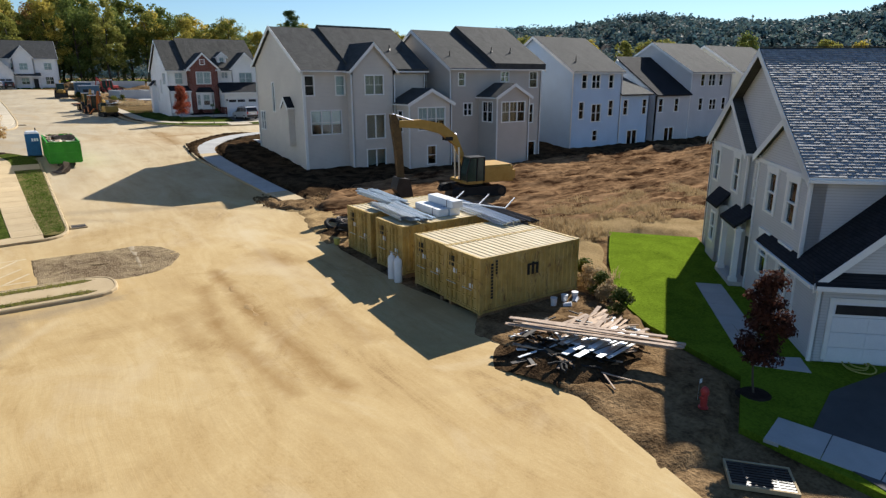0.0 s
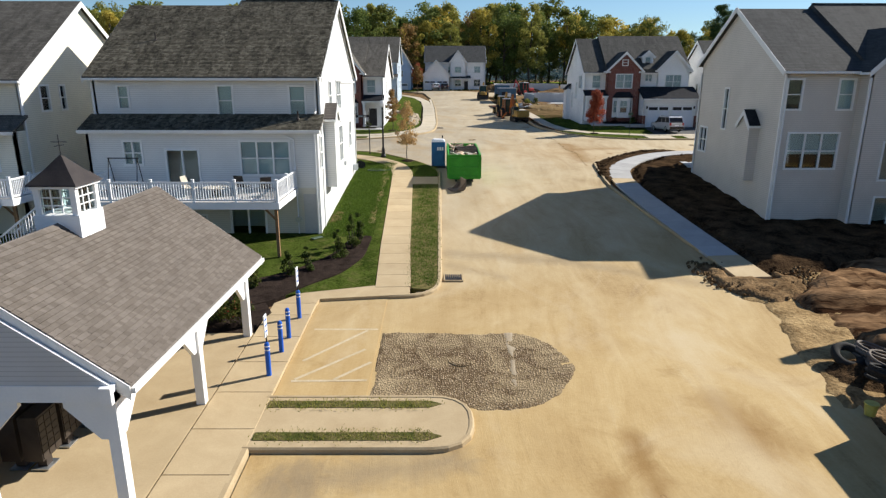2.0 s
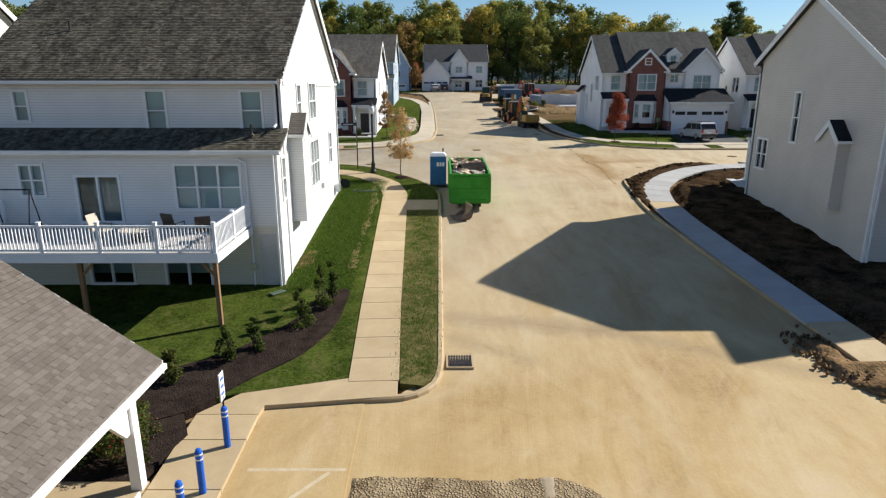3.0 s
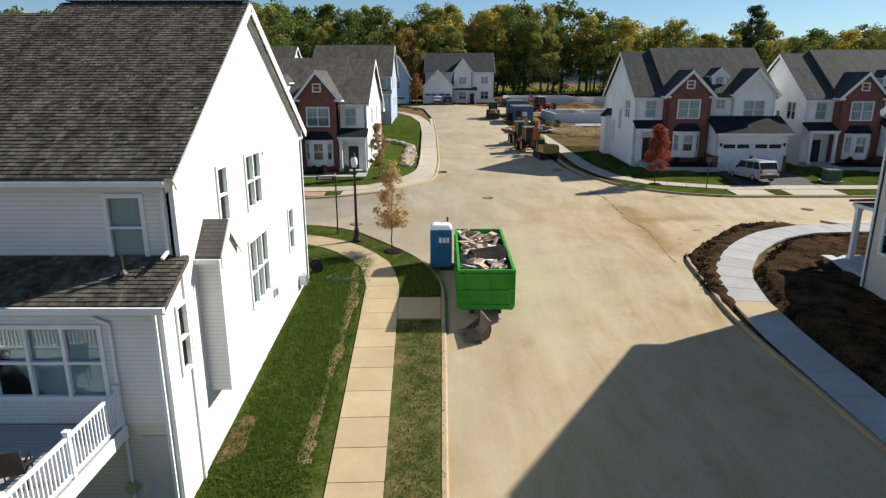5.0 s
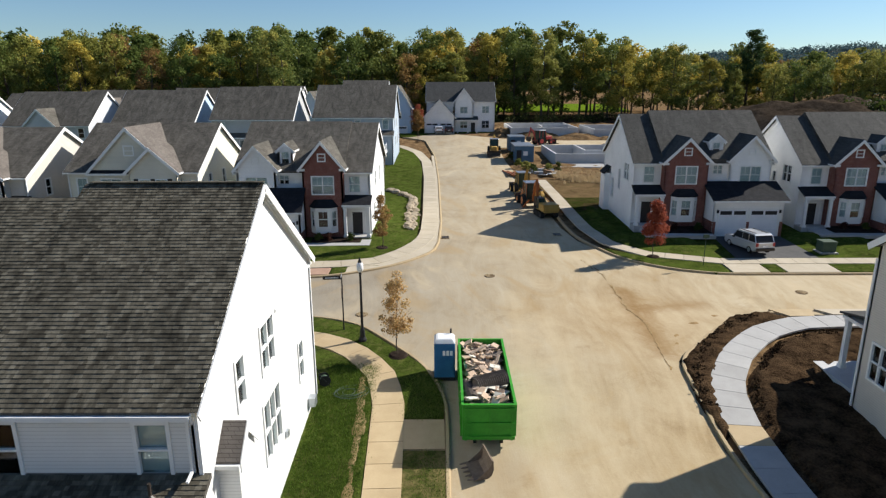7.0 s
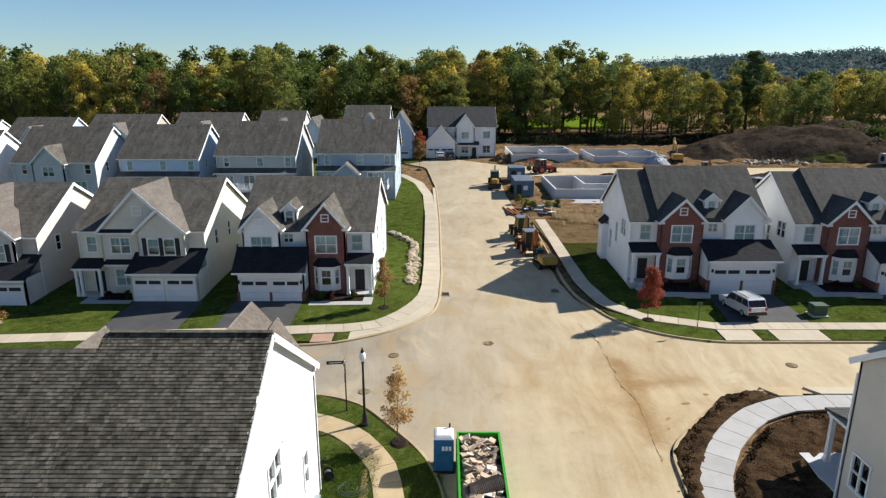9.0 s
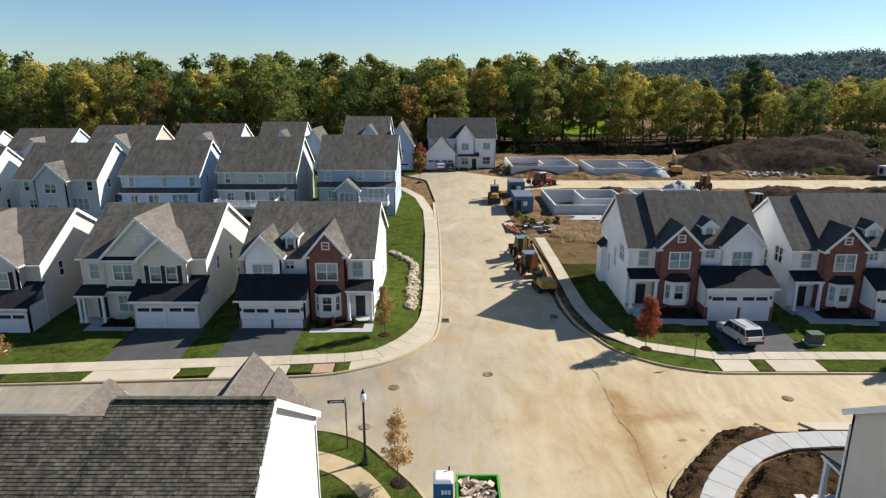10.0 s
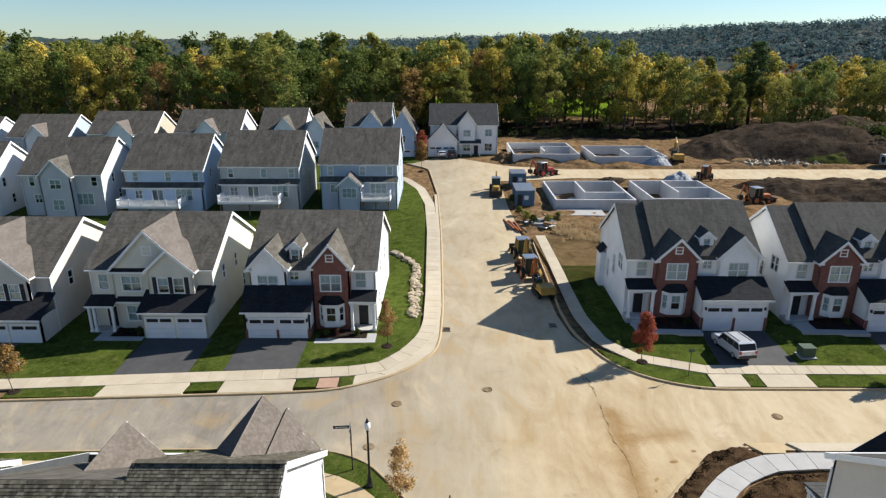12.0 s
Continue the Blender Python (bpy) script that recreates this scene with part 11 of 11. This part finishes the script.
for i, (x, y) in enumerate(((-9.2, 93.0), (-8.3, 93.2), (-6.3, 93.1), (24.2, 94.0), (26.4, 93.9), (40.3, 94.0), (42.2, 93.9), (-29.4, 93.1), (-27.6, 93.1))):
    shrub("small bronze shrub in the front bed", pose(x, y + (0.9 if x > 0 else 0), gz(y) + (0.6 if x > 0 else 0.16)), 0.7, 0.5, M["leaf_maroon" if i % 2 else "leaf_shrub"], 85 + i, 60, 0.1, "round", "front bed shrubs")
for i, (x, y) in enumerate(((22.2, 18.0), (22.7, 18.8), (22.9, 20.0), (23.6, 21.0), (23.2, 19.4), (21.6, 16.8))):
    shrub("rough weeds at the edge of the turf", pose(x, y, gz(y) + 0.1), 1.1, 0.7, M["leaf_shrub" if i % 2 else "leaf_dry"], 95 + i, 100, 0.11, "round", "weeds")
for i, (x, y) in enumerate(((14.8, 131.5), (15.6, 130.0), (18.0, 130.2), (19.5, 131.0), (14.0, 134.2), (13.6, 141.0))):
    shrub("weedy bush by the site huts", pose(x, y, gz(y) + 0.1), 1.3, 0.9, M["leaf_shrub" if i % 2 else "leaf_olive"], 105 + i, 60, 0.18, "round", "weeds")


def tufts(name, label, region, n, h, mat, seed, width=0.03):
    """Upright dry stalks scattered over a region (x0, x1, y0, y1, height offset)."""
    g = np.random.default_rng(seed)
    x0, x1, y0, y1, off = region
    cx = g.uniform(x0, x1, n)
    cy = g.uniform(y0, y1, n)
    V, F = [], []
    tall = h > 0.3
    for x, y in zip(cx, cy):
        z = gz(y) + off
        edge = min(x - x0, x1 - x, y - y0, y1 - y)
        lush = noise.noise(Vector((x * 0.35, y * 0.35, seed))) + 0.5 * noise.noise(Vector((x * 1.1, y * 1.1, seed + 3)))
        if tall and lush + min(0.3, edge * 0.2 - 0.3) < -0.12:
            continue
        for k in range(5):
            a, l = g.uniform(0, math.tau), h * g.uniform(0.5, 1.2) * (min(1.0, max(0.35, 0.6 + lush)) if tall else 1.0)
            dx, dy = math.cos(a) * width, math.sin(a) * width
            lx, ly = g.normal(0, 0.3) * l, g.normal(0, 0.3) * l
            ox, oy = g.normal(0, 0.15), g.normal(0, 0.15)
            i = len(V)
            V += [(x + ox - dx, y + oy - dy, z), (x + ox + dx, y + oy + dy, z), (x + ox + lx, y + oy + ly, z + l)]
            F.append((i, i + 1, i + 2))
    me = bpy.data.meshes.new(name)
    me.from_pydata(V, [], F)
    return tagged(finish(name, me, mat), label, "grass", "", "stuff")


tufts("dry_grass", "tall pale dry grass at the field's edge", (24.0, 50, 25.5, 33.5, 0.18), 7000, 0.5, M["leaf_dry"], 1)
tufts("dry_grass", "tall pale dry grass behind the containers", (22.5, 25.5, 20, 31, 0.1), 900, 0.8, M["leaf_dry"], 2)
tufts("dry_grass", "tall pale dry grass beside the foundation", (17.5, 33, 121, 131.5, 0.1), 2600, 0.8, M["leaf_dry"], 3, 0.05)
tufts("lawn_blades", "uneven blades of the lawn beside the white house", (-4.1, -1.35, 50.4, 69.5, 0.13), 7400, 0.11, M["blades"], 11, 0.018)
tufts("lawn_blades", "sparse blades of the worn verge", (1.0, 2.3, 43.3, 61.8, 0.13), 1500, 0.09, M["blades"], 12, 0.016)
tufts("lawn_blades", "blades of the street corner verge", (0.4, 2.2, 64.4, 68.2, 0.13), 900, 0.10, M["blades"], 13, 0.016)
tufts("weeds", "weeds growing in the island strips", (-2.6, 2.3, 31.47, 31.8, 0.15), 170, 0.07, M["leaf_olive"], 4, 0.015)
tufts("weeds", "weeds growing in the island strips", (-2.6, 2.3, 33.12, 33.45, 0.15), 170, 0.07, M["leaf_olive"], 5, 0.015)

# small things by the houses
fh = thing("fire_hydrant", "red fire hydrant in the bare verge", "hydrant", pose(17.3, 9.9, gz(9.9) + 0.12))
part("barrel", revolve([(0.16, 0), (0.16, 0.05), (0.11, 0.06), (0.11, 0.55), (0.14, 0.56), (0.14, 0.6), (0.1, 0.7), (0.03, 0.76)]), M["red"], fh)
for sx in (-1, 1):
    bm = bmesh.new()
    rod(bm, (sx * 0.1, 0, 0.42), (sx * 0.2, 0, 0.42), 0.055, n=10)
    part("outlet", bm, M["red"], fh)
fl = thing("marker_flag", "white utility marker flag in the verge", "flag", pose(17.6, 10.3, gz(10.3) + 0.12))
bm = bmesh.new()
rod(bm, (0, 0, 0), (0, 0, 0.75), 0.006, n=6)
part("stake", bm, M["galv"], fl)
bm = bmesh.new()
box(bm, 0, 0.14, -0.002, 0.002, 0.6, 0.75)
part("flag", bm, M["foam"], fl)


def coil(name, label, m, r, turns, tube, mat, cat, wander=0.15, seed=1):
    """A loosely coiled hose lying on the ground."""
    q = random.Random(seed)
    bm = bmesh.new()
    n = turns * 14
    pts = []
    for i in range(n):
        a = i * math.tau / 14
        k = r * (1 + wander * math.sin(a * 0.37 + seed) + q.uniform(-0.05, 0.05))
        pts.append(Vector((math.cos(a) * k * 1.3 + 0.2 * math.sin(a * 0.21), math.sin(a) * k, tube * (1 + 0.6 * (i // 14)))))
    rings = []
    for i, p in enumerate(pts):
        d = (pts[min(i + 1, n - 1)] - pts[max(i - 1, 0)]).normalized()
        w = d.cross(Vector((0, 0, 1))).normalized()
        rings.append([bm.verts.new(p + w * tube * math.cos(c * math.tau / 6) + Vector((0, 0, tube * math.sin(c * math.tau / 6)))) for c in range(6)])
    for a, b in zip(rings, rings[1:]):
        for c in range(6):
            bm.faces.new((a[c], a[(c + 1) % 6], b[(c + 1) % 6], b[c]))
    ob = part(name, bm, mat, None, "", True)
    ob.matrix_basis = m
    return tagged(ob, label, cat)


coil("garden_hose", "yellow garden hose dropped on the shaded lawn", pose(24.6, 8.3, gz(8.3) + 0.17, 0, 0, 35), 0.4, 3, 0.025, M["hose_yellow"], "hose", 0.35, 2)
coil("garden_hose", "green garden hose lying in loops on the lawn", pose(-2.6, 66.6, gz(66.6) + 0.15, 0, 0, 20), 0.55, 4, 0.018, M["green_box"], "hose", 0.4, 4)
hr = thing("hose_reel", "dark hose reel cart at the house corner", "hose reel", pose(-4.0, 67.3, gz(67.3) + 0.14, 0, 0, 20))
for sy in (-0.22, 0.22):
    bm = bmesh.new()
    rod(bm, (0, sy, 0.32), (0, sy + 0.03, 0.32), 0.3, n=16)
    part("reel_side", bm, M["black"], hr)
bm = bmesh.new()
rod(bm, (0, -0.2, 0.32), (0, 0.2, 0.32), 0.2, n=14)
part("hose_roll", bm, M["green_box"], hr)
for sy in (-0.27, 0.27):
    bm = bmesh.new()
    bar(bm, (0.25, sy, 0.0), (-0.35, sy, 0.85), 0.03)
    part("frame", bm, M["black"], hr)
pt = thing("flower_pot", "pot of orange and yellow flowers by the walk", "plant pot", pose(25.3, 10.2, gz(10.2) + 0.16))
part("pot", revolve([(0.12, 0), (0.17, 0.25), (0.18, 0.28)]), M["bronze"], pt)
ob = new("blooms", leaf_mesh("blooms", [((0, 0, 0.42), 0.24), ((0.1, 0.1, 0.4), 0.18)], 90, 0.09, 9, M["leaf_gold"]))
ob.parent = pt
sb = thing("splash_block", "green splash block under the downspout", "splash block", pose(-4.35, 50.0, gz(50) + 0.15, 0, 0, -40))
bm = soft_box(-0.15, 0.15, -0.4, 0.3, 0, 0.06, 0.02)
part("tray", bm, M["green_box"], sb)
